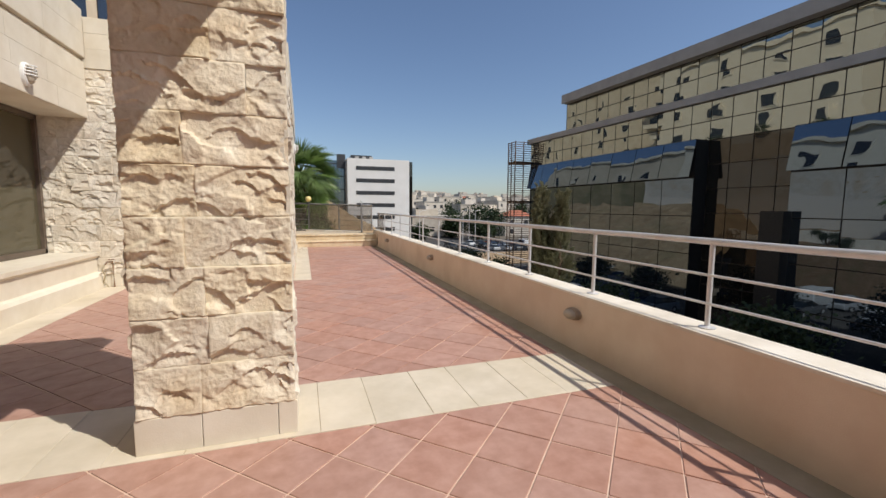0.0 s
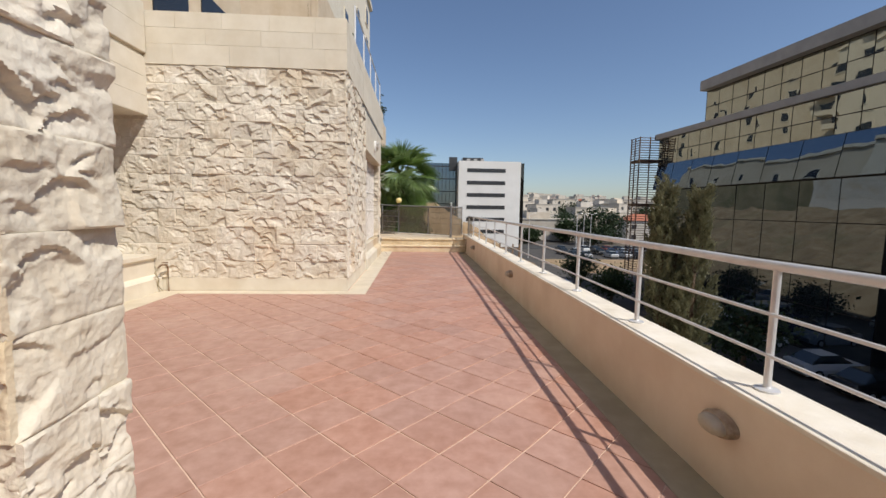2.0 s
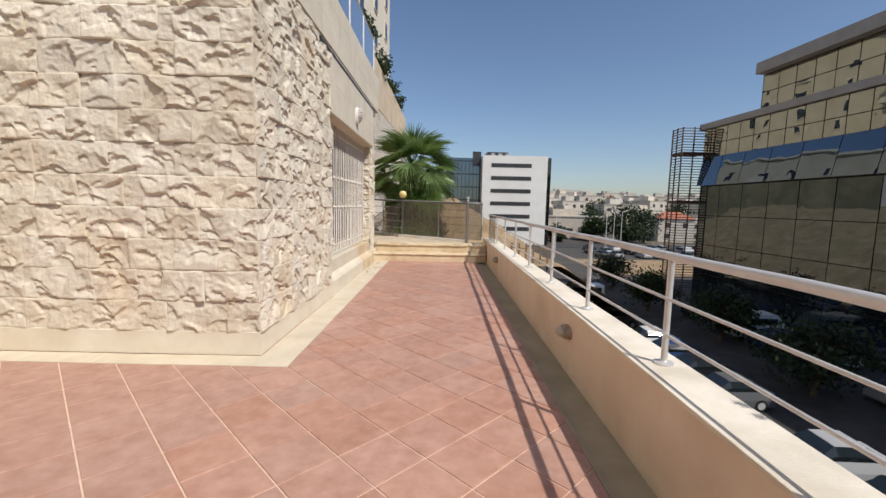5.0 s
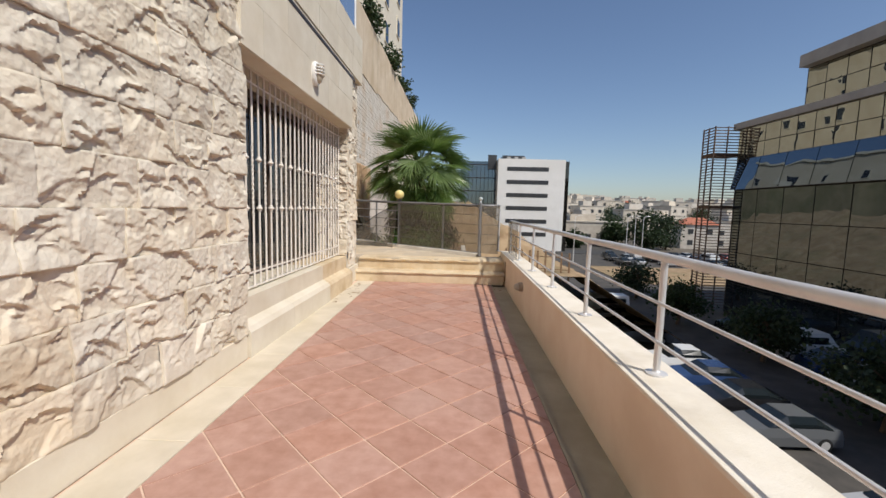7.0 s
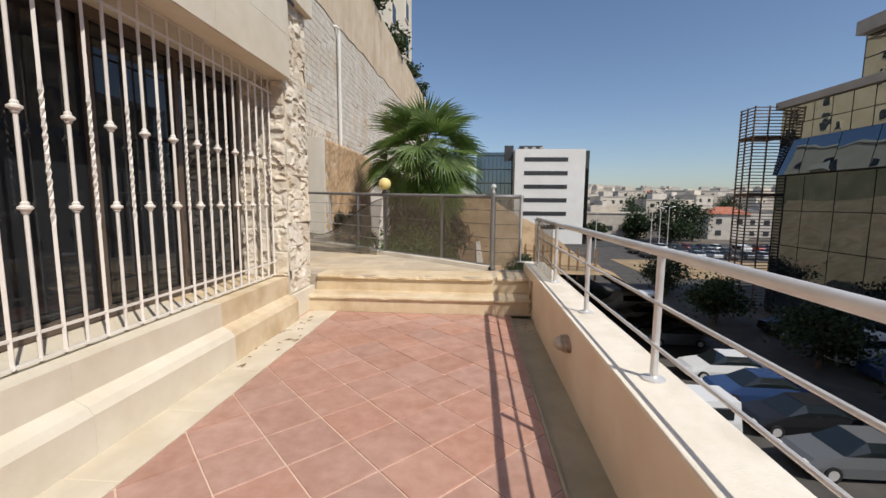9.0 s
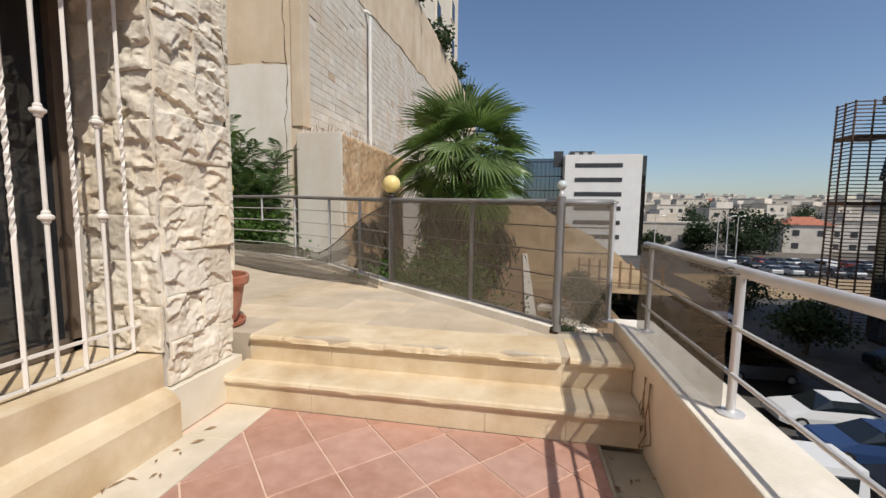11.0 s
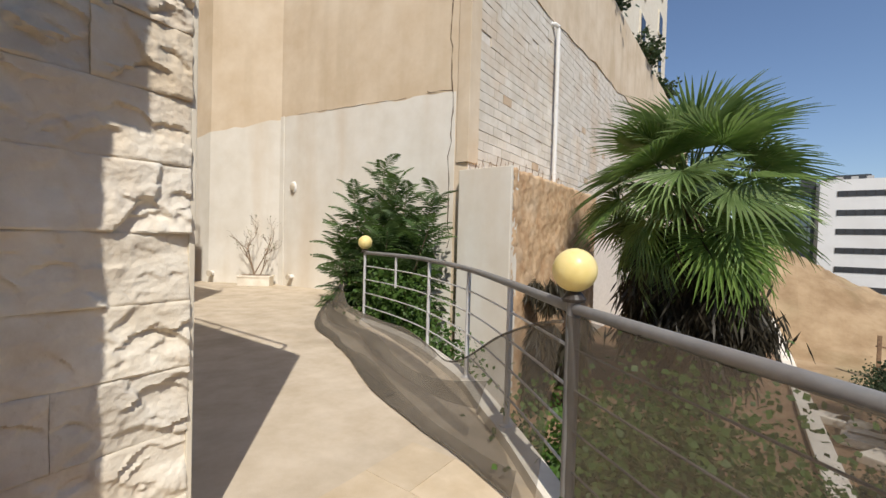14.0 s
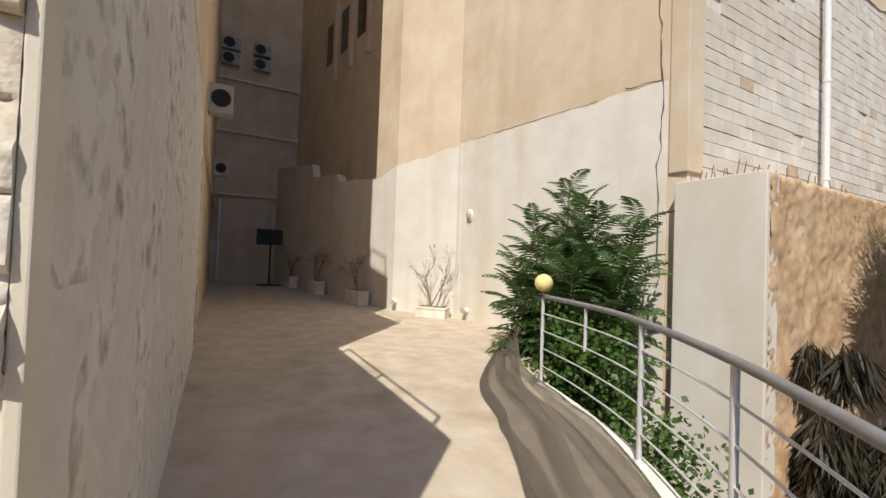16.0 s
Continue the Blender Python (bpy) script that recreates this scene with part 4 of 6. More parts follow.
# The part above view is added height that keeps sky light out.
back = part("wall_recess", wall_piece(bmesh.new(), [(RE, 4.2), (19.8, 4.2), (19.8, 28.0), (RE, 28.0)], -0.9, 0.3), M_TAN)
tagged(back, "shaded tan render wall set back above the alley", "wall", kind="structure")
for k in range(3):
    part("window_pane", wall_piece(bmesh.new(), [(11.6 + k * 1.6, 10.4), (12.5 + k * 1.6, 10.4), (12.5 + k * 1.6, 12.2), (11.6 + k * 1.6, 12.2)], -0.88, 0.05), M_WINDOW, back)
    part("fin", wall_piece(bmesh.new(), [(11.25 + k * 1.6, 9.4), (11.45 + k * 1.6, 9.4), (11.45 + k * 1.6, 16), (11.25 + k * 1.6, 16)], -0.75, 0.2), M_TAN, back)


def crack(parent, pts, w, seed):
    rng = random.Random(seed)
    bm = bmesh.new()
    L = []
    for (a, z), (b, y) in zip(pts, pts[1:]):
        for k in range(8):
            t = k / 8
            L.append((a + (b - a) * t + rng.uniform(-0.035, 0.035), z + (y - z) * t + rng.uniform(-0.02, 0.02)))
    vs = []
    for i, (a, z) in enumerate(L):
        ww = w * rng.uniform(0.3, 1.3)
        p, q = L[max(i - 1, 0)], L[min(i + 1, len(L) - 1)]
        da, dz = q[0] - p[0], q[1] - p[1]
        l = math.hypot(da, dz) + 1e-6
        vs.append((bm.verts.new(on_wall(a - dz / l * ww, 0.0165, z + da / l * ww)[0]), bm.verts.new(on_wall(a + dz / l * ww, 0.0165, z - da / l * ww)[0])))
    for u, v in zip(vs, vs[1:]):
        bm.faces.new((u[0], u[1], v[1], v[0]))
    part("crack", bm, M_CRACK, parent, "dark jagged crack")


crack(tall, [(0.38, 1.5), (0.42, 3.4), (0.36, 4.6), (0.44, 6.2), (0.34, 8.0), (0.4, 10.5)], 0.012, 2)
crack(tall, [(0.4, 4.74), (1.1, 4.78)], 0.01, 4)
crack(tall, [(1.5, 4.72), (3.5, 4.76), (5.0, 4.8)], 0.006, 6)

brick = part("wall_blockwork", boxed(-3.55, -3.15, 22.43, 60, -6, 9.4), M_JOINT)
tagged(brick, "whitewashed blockwork retaining wall with a cement crown", "wall", kind="structure")
bm = bmesh.new()
rng = random.Random(6)
prev = None
for k in range(52):
    y = 22.43 + (60 - 22.43) * k / 51
    low = 7.9 + 0.035 * (y - 26) + 0.22 * noise.noise(Vector((y * 0.7, 0, 0)))
    hi = 11.2 + 0.02 * (y - 22) + 0.1 * noise.noise(Vector((y * 0.5, 3, 0)))
    r = [bm.verts.new(v) for v in ((-3.1, y, low), (-3.1, y, hi), (-3.6, y, hi), (-3.6, y, low))]
    if prev:
        for i in range(4):
            bm.faces.new((prev[i], prev[(i + 1) % 4], r[(i + 1) % 4], r[i]))
    else:
        bm.faces.new(r)
    prev = r
bm.faces.new(prev[::-1])
bmesh.ops.recalc_face_normals(bm, faces=bm.faces)
part("crown", bm, M_TAN, brick, "stained tan cement crown")
part("corner_strip", boxed(-3.4, -3.11, 22.36, 22.75, 3.25, 12.4, 0.01), M_TAN, brick, "tan cement corner strip")

stub = part("wall_stub", boxed(-3.2, -2.05, 22.2, 22.5, -3.2, 3.06, 0.015), M_PLASTER)
tagged(stub, "unfinished plastered wall stub with rough brown flank", "wall", kind="structure")
bm = bmesh.new()
ny, nz = 110, 100
g = [[bm.verts.new((-2.05 + 0.04 * noise.noise(Vector((0, j * 0.14, i * 0.14))) + 0.03 * noise.noise(Vector((0, j * 0.5, i * 0.9))) + 0.02 * noise.noise(Vector((3, j * 1.3, i * 1.7))), 22.26 + 5.2 * j / ny, -3.2 + (6.22 + 0.05 * noise.noise(Vector((j * 0.22, 0, 0)))) * i / nz)) for j in range(ny + 1)] for i in range(nz + 1)]
for i in range(nz):
    for j in range(ny):
        bm.faces.new((g[i][j], g[i][j + 1], g[i + 1][j + 1], g[i + 1][j]))
toprow = [bm.verts.new((-3.15, v.co.y, v.co.z)) for v in g[nz]]
for j in range(ny):
    bm.faces.new((g[nz][j], g[nz][j + 1], toprow[j + 1], toprow[j]))
bmesh.ops.recalc_face_normals(bm, faces=bm.faces)
part("rough_flank", bm, M_BROWN, stub, "rough brown render", smooth=True)
rng = random.Random(15)
for k in range(22):
    x, y = (-2.15 - 0.08 * k * 1.0, 22.35) if k < 12 else (-2.3, 22.4 + 0.3 * (k - 11))
    part("rebar", rod(bmesh.new(), (x, y, 3.0), (x + rng.uniform(-0.06, 0.06), y, 3.12 + rng.uniform(0.02, 0.16)), 0.007, 5), M_IRON, stub)

pipe = empty("drain_pipe", (-2.98, 26.6, 3.0), "white plastic drain pipe down the block wall", "pipe")
part("pipe", rod(bmesh.new(), (-2.98, 26.6, 2.8), (-2.98, 26.6, 7.6), 0.055, 12), M_LAMPW, pipe)
part("elbow", tube(bmesh.new(), [(-2.98, 26.6, 7.55), (-2.98, 26.6, 7.68), (-3.05, 26.52, 7.74), (-3.2, 26.45, 7.75)], 0.06, 10), M_LAMPW, pipe)
for z in (3.6, 5.5):
    part("collar", rod(bmesh.new(), (-2.98, 26.6, z), (-2.98, 26.6, z + 0.06), 0.066, 12), M_LAMPW, pipe)

bulkhead(on_wall(4.95, 0.012, 2.93)[0], SEG[0][4], 0.3, 0.2, "white oval bulkhead lamp on the plaster wall", False)
for a in (4.95, 7.35):
    p, _, WN = on_wall(a, 0.01, 0.62)
    t = empty("pipe_stub", p, "short capped drain pipe stub low on the wall", "pipe", "pipe stubs")
    part("pipe", rod(bmesh.new(), p, p + WN * 0.14, 0.06, 12), M_LAMPW, t)
    part("cap", rod(bmesh.new(), p + WN * 0.13, p + WN * 0.16, 0.075, 12), M_LAMPG, t)
M_TWIG = mat("grey_brown_twig", (0.2, 0.14, 0.09), (0.3, 0.22, 0.15), 20, 0.9, 0.1, 80)
M_DRYGREEN = mat("dry_olive_leaf", (0.12, 0.13, 0.05), (0.2, 0.19, 0.09), 20, 0.8, 0)


def twiggy(bm, base_p, dirn, length, r, depth, rng, tips):
    q = base_p + dirn * length
    mid = base_p + dirn * length * 0.5 + Vector((rng.uniform(-1, 1), rng.uniform(-1, 1), rng.uniform(-1, 1))) * length * 0.08
    tube(bm, [base_p, mid, q], [r, r * 0.85, r * 0.65], 5)
    tips.append(q)
    if depth:
        for _ in range(rng.choice((2, 3))):
            d = (dirn + Vector((rng.uniform(-1, 1), rng.uniform(-1, 1), rng.uniform(-0.4, 0.7))) * 0.75).normalized()
            twiggy(bm, q if rng.random() < 0.6 else mid, d, length * rng.uniform(0.55, 0.85), r * 0.6, depth - 1, rng, tips)


def planter(where, w, h, seed, leafy, label, turn):
    p = Vector((0, 0, 0))
    t = empty("planter", p, label, "planter", "planters along the wall")
    part("box", boxed(p.x - w / 2, p.x + w / 2, p.y - 0.17, p.y + 0.17, p.z, p.z + h, 0.012), M_COPING, t)
    part("rim", boxed(p.x - w / 2 - 0.015, p.x + w / 2 + 0.015, p.y - 0.185, p.y + 0.185, p.z + h - 0.04, p.z + h + 0.006, 0.006), M_COPING, t)
    part("soil", boxed(p.x - w / 2 + 0.04, p.x + w / 2 - 0.04, p.y - 0.13, p.y + 0.13, p.z + h - 0.03, p.z + h + 0.014), M_SOIL, t)
    rng = random.Random(seed)
    bm, tips = bmesh.new(), []
    for k in range(2 if leafy < 60 else 4):
        twiggy(bm, p + Vector((rng.uniform(-0.12, 0.12), 0, h)), Vector((rng.uniform(-0.6, 0.6), rng.uniform(-0.2, 0.2), 1)).normalized(), rng.uniform(0.38, 0.62), 0.018, 3, rng, tips)
    part("branching_stem", bm, M_TWIG, t, "bare brown branching stem")
    bm = bmesh.new()
    for k in range(leafy):
        c = rng.choice(tips) + Vector((rng.uniform(-1, 1), rng.uniform(-1, 1), rng.uniform(-1, 1))) * 0.08
        d = Vector((rng.uniform(-1, 1), rng.uniform(-1, 1), rng.uniform(-1, 0.5))).normalized() * rng.uniform(0.03, 0.07)
        s = d.cross(Vector((rng.uniform(-1, 1), rng.uniform(-1, 1), 1))).normalized() * d.length * 0.35
        bm.faces.new([bm.verts.new(v) for v in (c, c + d * 0.5 + s, c + d, c + d * 0.5 - s)])
    part("foliage", bm, M_DRYGREEN, t, "sparse dry leaves")
    t.matrix_basis = pose(*where, 0, 0, turn)


planter((-8.75, 21.2, 0.377), 0.8, 0.26, 41, 60, "cream planter box with a nearly bare shrub", 40)
planter((-11.85, 20.2, 0.377), 0.85, 0.42, 42, 170, "cream planter box with a dry twiggy shrub", 12)
planter((-15.2, 19.68, 0.377), 0.8, 0.5, 43, 200, "cream planter box with a small dry shrub", 8)
planter((-18.3, 19.25, 0.377), 0.75, 0.5, 44, 200, "cream planter box with a thin dry shrub", 8)
st = empty("display_stand", (-19.5, 18.5, 0.377), "black flat panel on a dark metal stand", "display")
M_BLACK = mat("matt_black", (0.012, 0.012, 0.012), (0.022, 0.021, 0.02), 9, 0.5, 0.03, 100)
part("panel", boxed(-19.54, -19.46, 17.9, 19.0, 2.2, 2.9, 0.02), M_BLACK, st)
part("pole", rod(bmesh.new(), (-19.55, 18.5, 0.42), (-19.55, 18.5, 2.3), 0.04), M_BLACK, st)
part("base", boxed(-19.8, -19.3, 18.0, 19.0, 0.38, 0.43, 0.01), M_BLACK, st)

# Also raised beyond view to darken the alley.
end = part("wall_alley_end", boxed(-22.9, -22.4, 15.5, 22.5, 0, 30), M_TAN)
tagged(end, "shaded tan render wall closing the alley", "wall", kind="structure")
for z in (4.6, 7.7, 10.3):
    part("ledge", boxed(-22.43, -22.25, 15.9, 21.5, z, z + 0.1, 0.01), M_SMOOTH, end)
part("downpipe", rod(bmesh.new(), (-22.3, 16.4, 0.4), (-22.3, 16.4, 4.4), 0.06), M_LAMPW, end)
# Tall block whose unseen upper part is added to shade the alley.
tagged(part("wall_alley_roof", boxed(-22.9, -7.0, 9.5, 16.1, 9.4, 28), M_TAN), "cream rendered top block, unseen height added to shade the alley", "wall", kind="structure")


# Case colour is darkened to carry the alley's shade on the units.
M_AC = mat("shade_darkened_enamel", (0.36, 0.34, 0.3), (0.46, 0.44, 0.39), 6, 0.5, 0.03, 100, stain_or_shade=(0.2, 0.17, 0.13), stain_or_shade_scale=3, stain_or_shade_amt=0.5)


def air_con(p, face, label, hw=0.4):
    """An outdoor air-conditioning unit: case, fan grille rings, hub, bracket."""
    p = Vector(p)
    t = empty("air_conditioner", p, label, "air conditioner", "air conditioners")
    u = Vector((0, 1, 0)) if face == "x" else Vector((1, 0, 0))
    n = Vector((1, 0, 0)) if face == "x" else Vector((0, 1, 0))
    lo, hi = p - u * hw, p + u * hw + n * 0.32 + Vector((0, 0, 0.58))
    part("case", boxed(min(lo.x, hi.x), max(lo.x, hi.x), min(lo.y, hi.y), max(lo.y, hi.y), p.z, hi.z, 0.015), M_AC, t)
    c = p + n * 0.33 + u * (-0.1 if hw > 0.3 else 0.0) + Vector((0, 0, 0.29))
    for r in (0.08, 0.16, 0.24) if hw > 0.3 else (0.06, 0.12, 0.17):
        part("grille_ring", tube(bmesh.new(), [c + u * (r * math.cos(a * math.tau / 16)) + Vector((0, 0, r * math.sin(a * math.tau / 16))) for a in range(17)], 0.012, 5), M_BLACK, t)
    part("fan", rod(bmesh.new(), c - n * 0.012, c - n * 0.002, 0.23 if hw > 0.3 else 0.165, 18), M_BLACK, t)
    for s in (-0.75 * hw, 0.75 * hw):
        q = p + u * s
        part("bracket", tube(bmesh.new(), [q + Vector((0, 0, -0.02)), q + n * 0.4 + Vector((0, 0, -0.02))], 0.018, 5), M_AC, t)


for y in (16.6, 18.0):
    for z in (11.0, 11.75):
        air_con((-22.4, y, z), "x", "outdoor air-conditioning unit on the end wall, greyed as in shade")
air_con((-9.2, 16.37, 4.6), "x", "outdoor air-conditioning unit on a wall bracket, greyed as in shade", 0.22)
air_con((-17.0, 16.4, 4.6), "x", "small outdoor air-conditioning unit, greyed as in shade", 0.25)

# ---- plants ----
def leaf_mat(name, c1, c2, rough=0.5):
    m = mat(name, c1, c2, 3.0, rough, 0.0, vary=0.12)
    nd, ln = m.node_tree.nodes, m.node_tree.links
    b = nd["Principled BSDF"]
    tl = nd.new("ShaderNodeBsdfTranslucent")
    mx = nd.new("ShaderNodeMixShader")
    mx.inputs[0].default_value = 0.35
    ln.new(b.inputs["Base Color"].links[0].from_socket, tl.inputs["Color"])
    ln.new(b.outputs[0], mx.inputs[1])
    ln.new(tl.outputs[0], mx.inputs[2])
    ln.new(mx.outputs[0], nd["Material Output"].inputs["Surface"])
    return m


M_PALM = leaf_mat("palm_leaf", (0.14, 0.23, 0.06), (0.26, 0.36, 0.12), 0.3)
M_PALMDRY = leaf_mat("dry_palm_leaf", (0.22, 0.16, 0.07), (0.3, 0.23, 0.11))
M_BARK = mat("fibrous_bark", (0.09, 0.06, 0.04), (0.2, 0.14, 0.09), 12, 0.95, 0.8, 30)
M_SHRUB = leaf_mat("feathery_leaf", (0.05, 0.1, 0.028), (0.13, 0.2, 0.06))
M_IVY = leaf_mat("broad_leaf", (0.055, 0.11, 0.025), (0.12, 0.19, 0.055))
M_TREE = leaf_mat("dark_tree_leaf", (0.025, 0.045, 0.018), (0.06, 0.085, 0.035))
M_CYP = leaf_mat("olive_needle", (0.16, 0.16, 0.075), (0.26, 0.25, 0.13))


def fan_leaf(seed, blades=40, stalk=0.95, blade=0.95, spread=250, droop=0.5, nod=38):
    """Mesh of one fan palm leaf that points along +x: stalk and folded blades that nod at the stalk's end."""
    rng = random.Random(seed)
    bm = bmesh.new()
    hub = Vector((stalk, 0, 0.04))
    tube(bm, [(0, 0, 0), (stalk * 0.5, 0, 0.06), hub], [0.022, 0.016, 0.012], 5)
    turn = pose(0, 0, 0, 0, nod, 0).to_3x3()
    for k in range(blades):
        f = k / (blades - 1) - 0.5
        a = radians(spread * f + rng.uniform(-1.5, 1.5))
        L = blade * (1 - 0.3 * abs(f) * 2) * rng.uniform(0.93, 1.06)
        d, s = Vector((math.cos(a), math.sin(a), 0)), Vector((-math.sin(a), math.cos(a), 0))
        sag = droop * rng.uniform(0.6, 1.5)
        prev = None
        n = 7
        for i in range(n + 1):
            t = i / n
            c = hub + turn @ (d * (L * t * (1 - 0.1 * t * t)) + Vector((0, 0, 0.16 * L * abs(math.sin(a)) * t))) + Vector((0, 0, -sag * L * max(0, t - 0.5) ** 1.7))
            w = L * t * math.tan(radians(spread / blades / 2)) * 1.05 if t < 0.5 else L * 0.5 * math.tan(radians(spread / blades / 2)) * max(0.05, (1 - t) / 0.5) ** 0.8
            w = max(w, 0.002)
            side, fold = turn @ s * w, turn @ Vector((0, 0, -w * 0.9))
            tri = (bm.verts.new(c + side), bm.verts.new(c + fold), bm.verts.new(c - side))
            if prev:
                bm.faces.new((prev[0], prev[1], tri[1], tri[0]))
                bm.faces.new((prev[1], prev[2], tri[2], tri[1]))
            prev = tri
    me = bpy.data.meshes.new("frond")
    bm.to_mesh(me)
    bm.free()
    return me


def fan_palm(p, crown_z, n, scale, seed, label):
    p = Vector(p)
    t = empty("fan_palm", p, label, "palm tree")
    bm = bmesh.new()
    H = crown_z - p.z
    tube(bm, [p + Vector((0.03 * math.sin(i), 0.03 * math.cos(i * 1.3), H * i / 10)) for i in range(11)], [0.3 - 0.006 * i + 0.02 * (i % 2) for i in range(11)], 12)
    part("trunk", bm, M_BARK, t)
    rng = random.Random(seed)
    meshes = [fan_leaf(seed + i, nod=(30, 48, 20, 40)[i]) for i in range(4)]
    old = [fan_leaf(seed + 6 + i, 36, 0.85, 0.95, 190, 0.9, 25) for i in range(2)]
    dry = fan_leaf(seed + 9, 26, 0.6, 0.8, 120, 0.8, 20)
    for me in meshes + old:
        me.materials.append(M_PALM)
    dry.materials.append(M_PALMDRY)
    for i in range(n):
        az = i * 137.5 + rng.uniform(-14, 14)
        el = 82 - 148 * (i / n) ** 0.9 + rng.uniform(-7, 7)
        m = Matrix.Translation(p + Vector((0, 0, H + 0.1 - 0.35 * i / n))) @ pose(0, 0, 0, 0, 0, az) @ pose(0, 0, 0, 0, -el, 0) @ pose(0, 0, 0, rng.uniform(-30, 30), 0, 0) @ Matrix.Scale(scale * rng.uniform(0.85, 1.1), 4)
        place("frond", old[i % 2] if i > 0.72 * n else meshes[i % 4], m, t)
    for i in range(9):
        m = Matrix.Translation(p + Vector((0, 0, H - 0.4))) @ pose(0, 0, 0, 0, 0, i * 40 + rng.uniform(-10, 10)) @ pose(0, 0, 0, 0, rng.uniform(52, 78), 0) @ Matrix.Scale(scale, 4)
        place("dry_frond", dry, m, t)
    return t


fan_palm((0.45, 25.0, -1.65), 2.6, 62, 1.36, 70, "green fan palm with drooping lower fronds")


def feather_leaf(seed, L=0.74, pairs=11):
    """Mesh of a comb-like leaf along +x: a stalk with pairs of narrow drooping leaflets."""
    rng = random.Random(seed)
    bm = bmesh.new()

    def rachis(t):
        return Vector((L * t, 0, 0.12 * L * math.sin(t * 2.2) - 0.34 * L * t * t))
    tube(bm, [rachis(i / 5) for i in range(6)], 0.005, 4)
    for k in range(pairs):
        t = 0.14 + 0.86 * k / (pairs - 1)
        pl = L * 0.36 * math.sin(math.pi * (0.2 + 0.68 * t)) * rng.uniform(0.88, 1.1)
        for sgn in (-1, 1):
            o = rachis(t)
            d = Vector((0.42 + rng.uniform(-0.1, 0.1), sgn, 0.1)).normalized()
            s = Vector((1, -0.42 * sgn, 0)).normalized()
            prev = None
            for i in range(5):
                u = i / 4
                c = o + d * pl * u + Vector((0, 0, -0.42 * pl * u * u))
                w = L * (0.006, 0.027, 0.03, 0.022, 0.003)[i]
                tri = (bm.verts.new(c + s * w + Vector((0, 0, w * 0.35))), bm.verts.new(c), bm.verts.new(c - s * w + Vector((0, 0, w * 0.35))))
                if prev:
                    bm.faces.new((prev[0], prev[1], tri[1], tri[0]))
                    bm.faces.new((prev[1], prev[2], tri[2], tri[1]))
                prev = tri
    me = bpy.data.meshes.new("leaf")
    bm.to_mesh(me)
    bm.free()
    me.materials.append(M_SHRUB)
    return me


def feather_shrub(p, spikes, seed, label):
    """spikes: (dx, dy, height, leaves) stems with feathered leaves all the way up."""
    p = Vector(p)
    t = empty("feathery_shrub", p, label, "shrub")
    rng = random.Random(seed)
    meshes = [feather_leaf(seed + i) for i in range(3)]
    for dx, dy, h, n in spikes:
        n = round(n * 0.8)
        bm = bmesh.new()
        pts = [p + Vector((dx * s, dy * s, h * s)) for s in (0, 0.3, 0.65, 1)]
        tube(bm, pts, [0.03, 0.025, 0.016, 0.006], 6)
        part("stem", bm, M_BARK, t)
        for i in range(n):
            s = 0.3 + 0.7 * (i / n) ** 0.85
            c = p + Vector((dx * s, dy * s, h * s))
            el = 10 + 45 * (i / n) + rng.uniform(-14, 14)
            sc = 1.0 * (1.3 - 0.7 * (i / n)) * rng.uniform(0.85, 1.15)
            m = Matrix.Translation(c) @ pose(0, 0, 0, 0, 0, i * 137.5 + rng.uniform(-20, 20)) @ pose(0, 0, 0, 0, -el, 0) @ pose(0, 0, 0, rng.uniform(-20, 20), 0, 0) @ Matrix.Scale(sc, 4)
            place("leaf", meshes[i % 3], m, t)


feather_shrub((-4.5, 21.35, -1.2), [(-0.25, 0.35, 4.42, 44), (0.35, 0.1, 4.0, 42), (0.8, -0.1, 3.75, 42), (-0.55, -0.2, 3.8, 42), (1.3, 0.1, 3.7, 40), (0.1, -0.5, 3.3, 40), (-0.9, -0.3, 3.1, 36), (0.75, -0.55, 3.0, 38), (1.5, -0.3, 3.1, 36), (-0.3, -0.75, 2.7, 34), (1.0, 0.3, 3.3, 34), (0.0, 0.2, 3.6, 38)], 300, "tall green feathery-leaved shrub beyond the railing")


def leaf_cloud(bm, centres, n, spread, size, rng, wide=0.42, hang=False):
    for k in range(n):
        c = Vector(rng.choice(centres)) + Vector((rng.gauss(0, 1), rng.gauss(0, 1), rng.gauss(0, 0.8))) * spread
        d = Vector((rng.uniform(-1, 1), rng.uniform(-1, 1), rng.uniform(-0.8, 0.6))).normalized() * size * rng.uniform(0.6, 1.3)
        if hang:
            d.z = -abs(d.z) - 1.2 * size
        s = d.cross(Vector((rng.uniform(-1, 1), rng.uniform(-1, 1), rng.uniform(-1, 1)))).normalized() * d.length * wide
        bm.faces.new([bm.verts.new(v) for v in (c, c + d * 0.45 + s, c + d, c + d * 0.45 - s)])
    return bm


def bush(p, rx, ry, h, n, size, material, seed, label, name="bush", group="", wide=0.42, hang=False):
    p = Vector(p)
    rng = random.Random(seed)
    t = empty(name, p, label, "bush", group)
    cs = []
    bm = bmesh.new()
    for k in range(16):
        a, q = rng.uniform(0, math.tau), rng.uniform(0.2, 1) ** 0.6
        c = p + Vector((rx * q * math.cos(a), ry * q * math.sin(a), h * rng.uniform(0.25, 1)))
        cs.append(c)
        tube(bm, [p, p + (c - p) * 0.5 + Vector((0, 0, 0.1 * h)), c], [0.02 + 0.01 * h, 0.014, 0.006], 5)
    part("branching_stem", bm, M_BARK, t)
    part("foliage", leaf_cloud(bmesh.new(), cs, n, 0.32 * min(rx, h), size, rng, wide, hang), material, t)
    return t


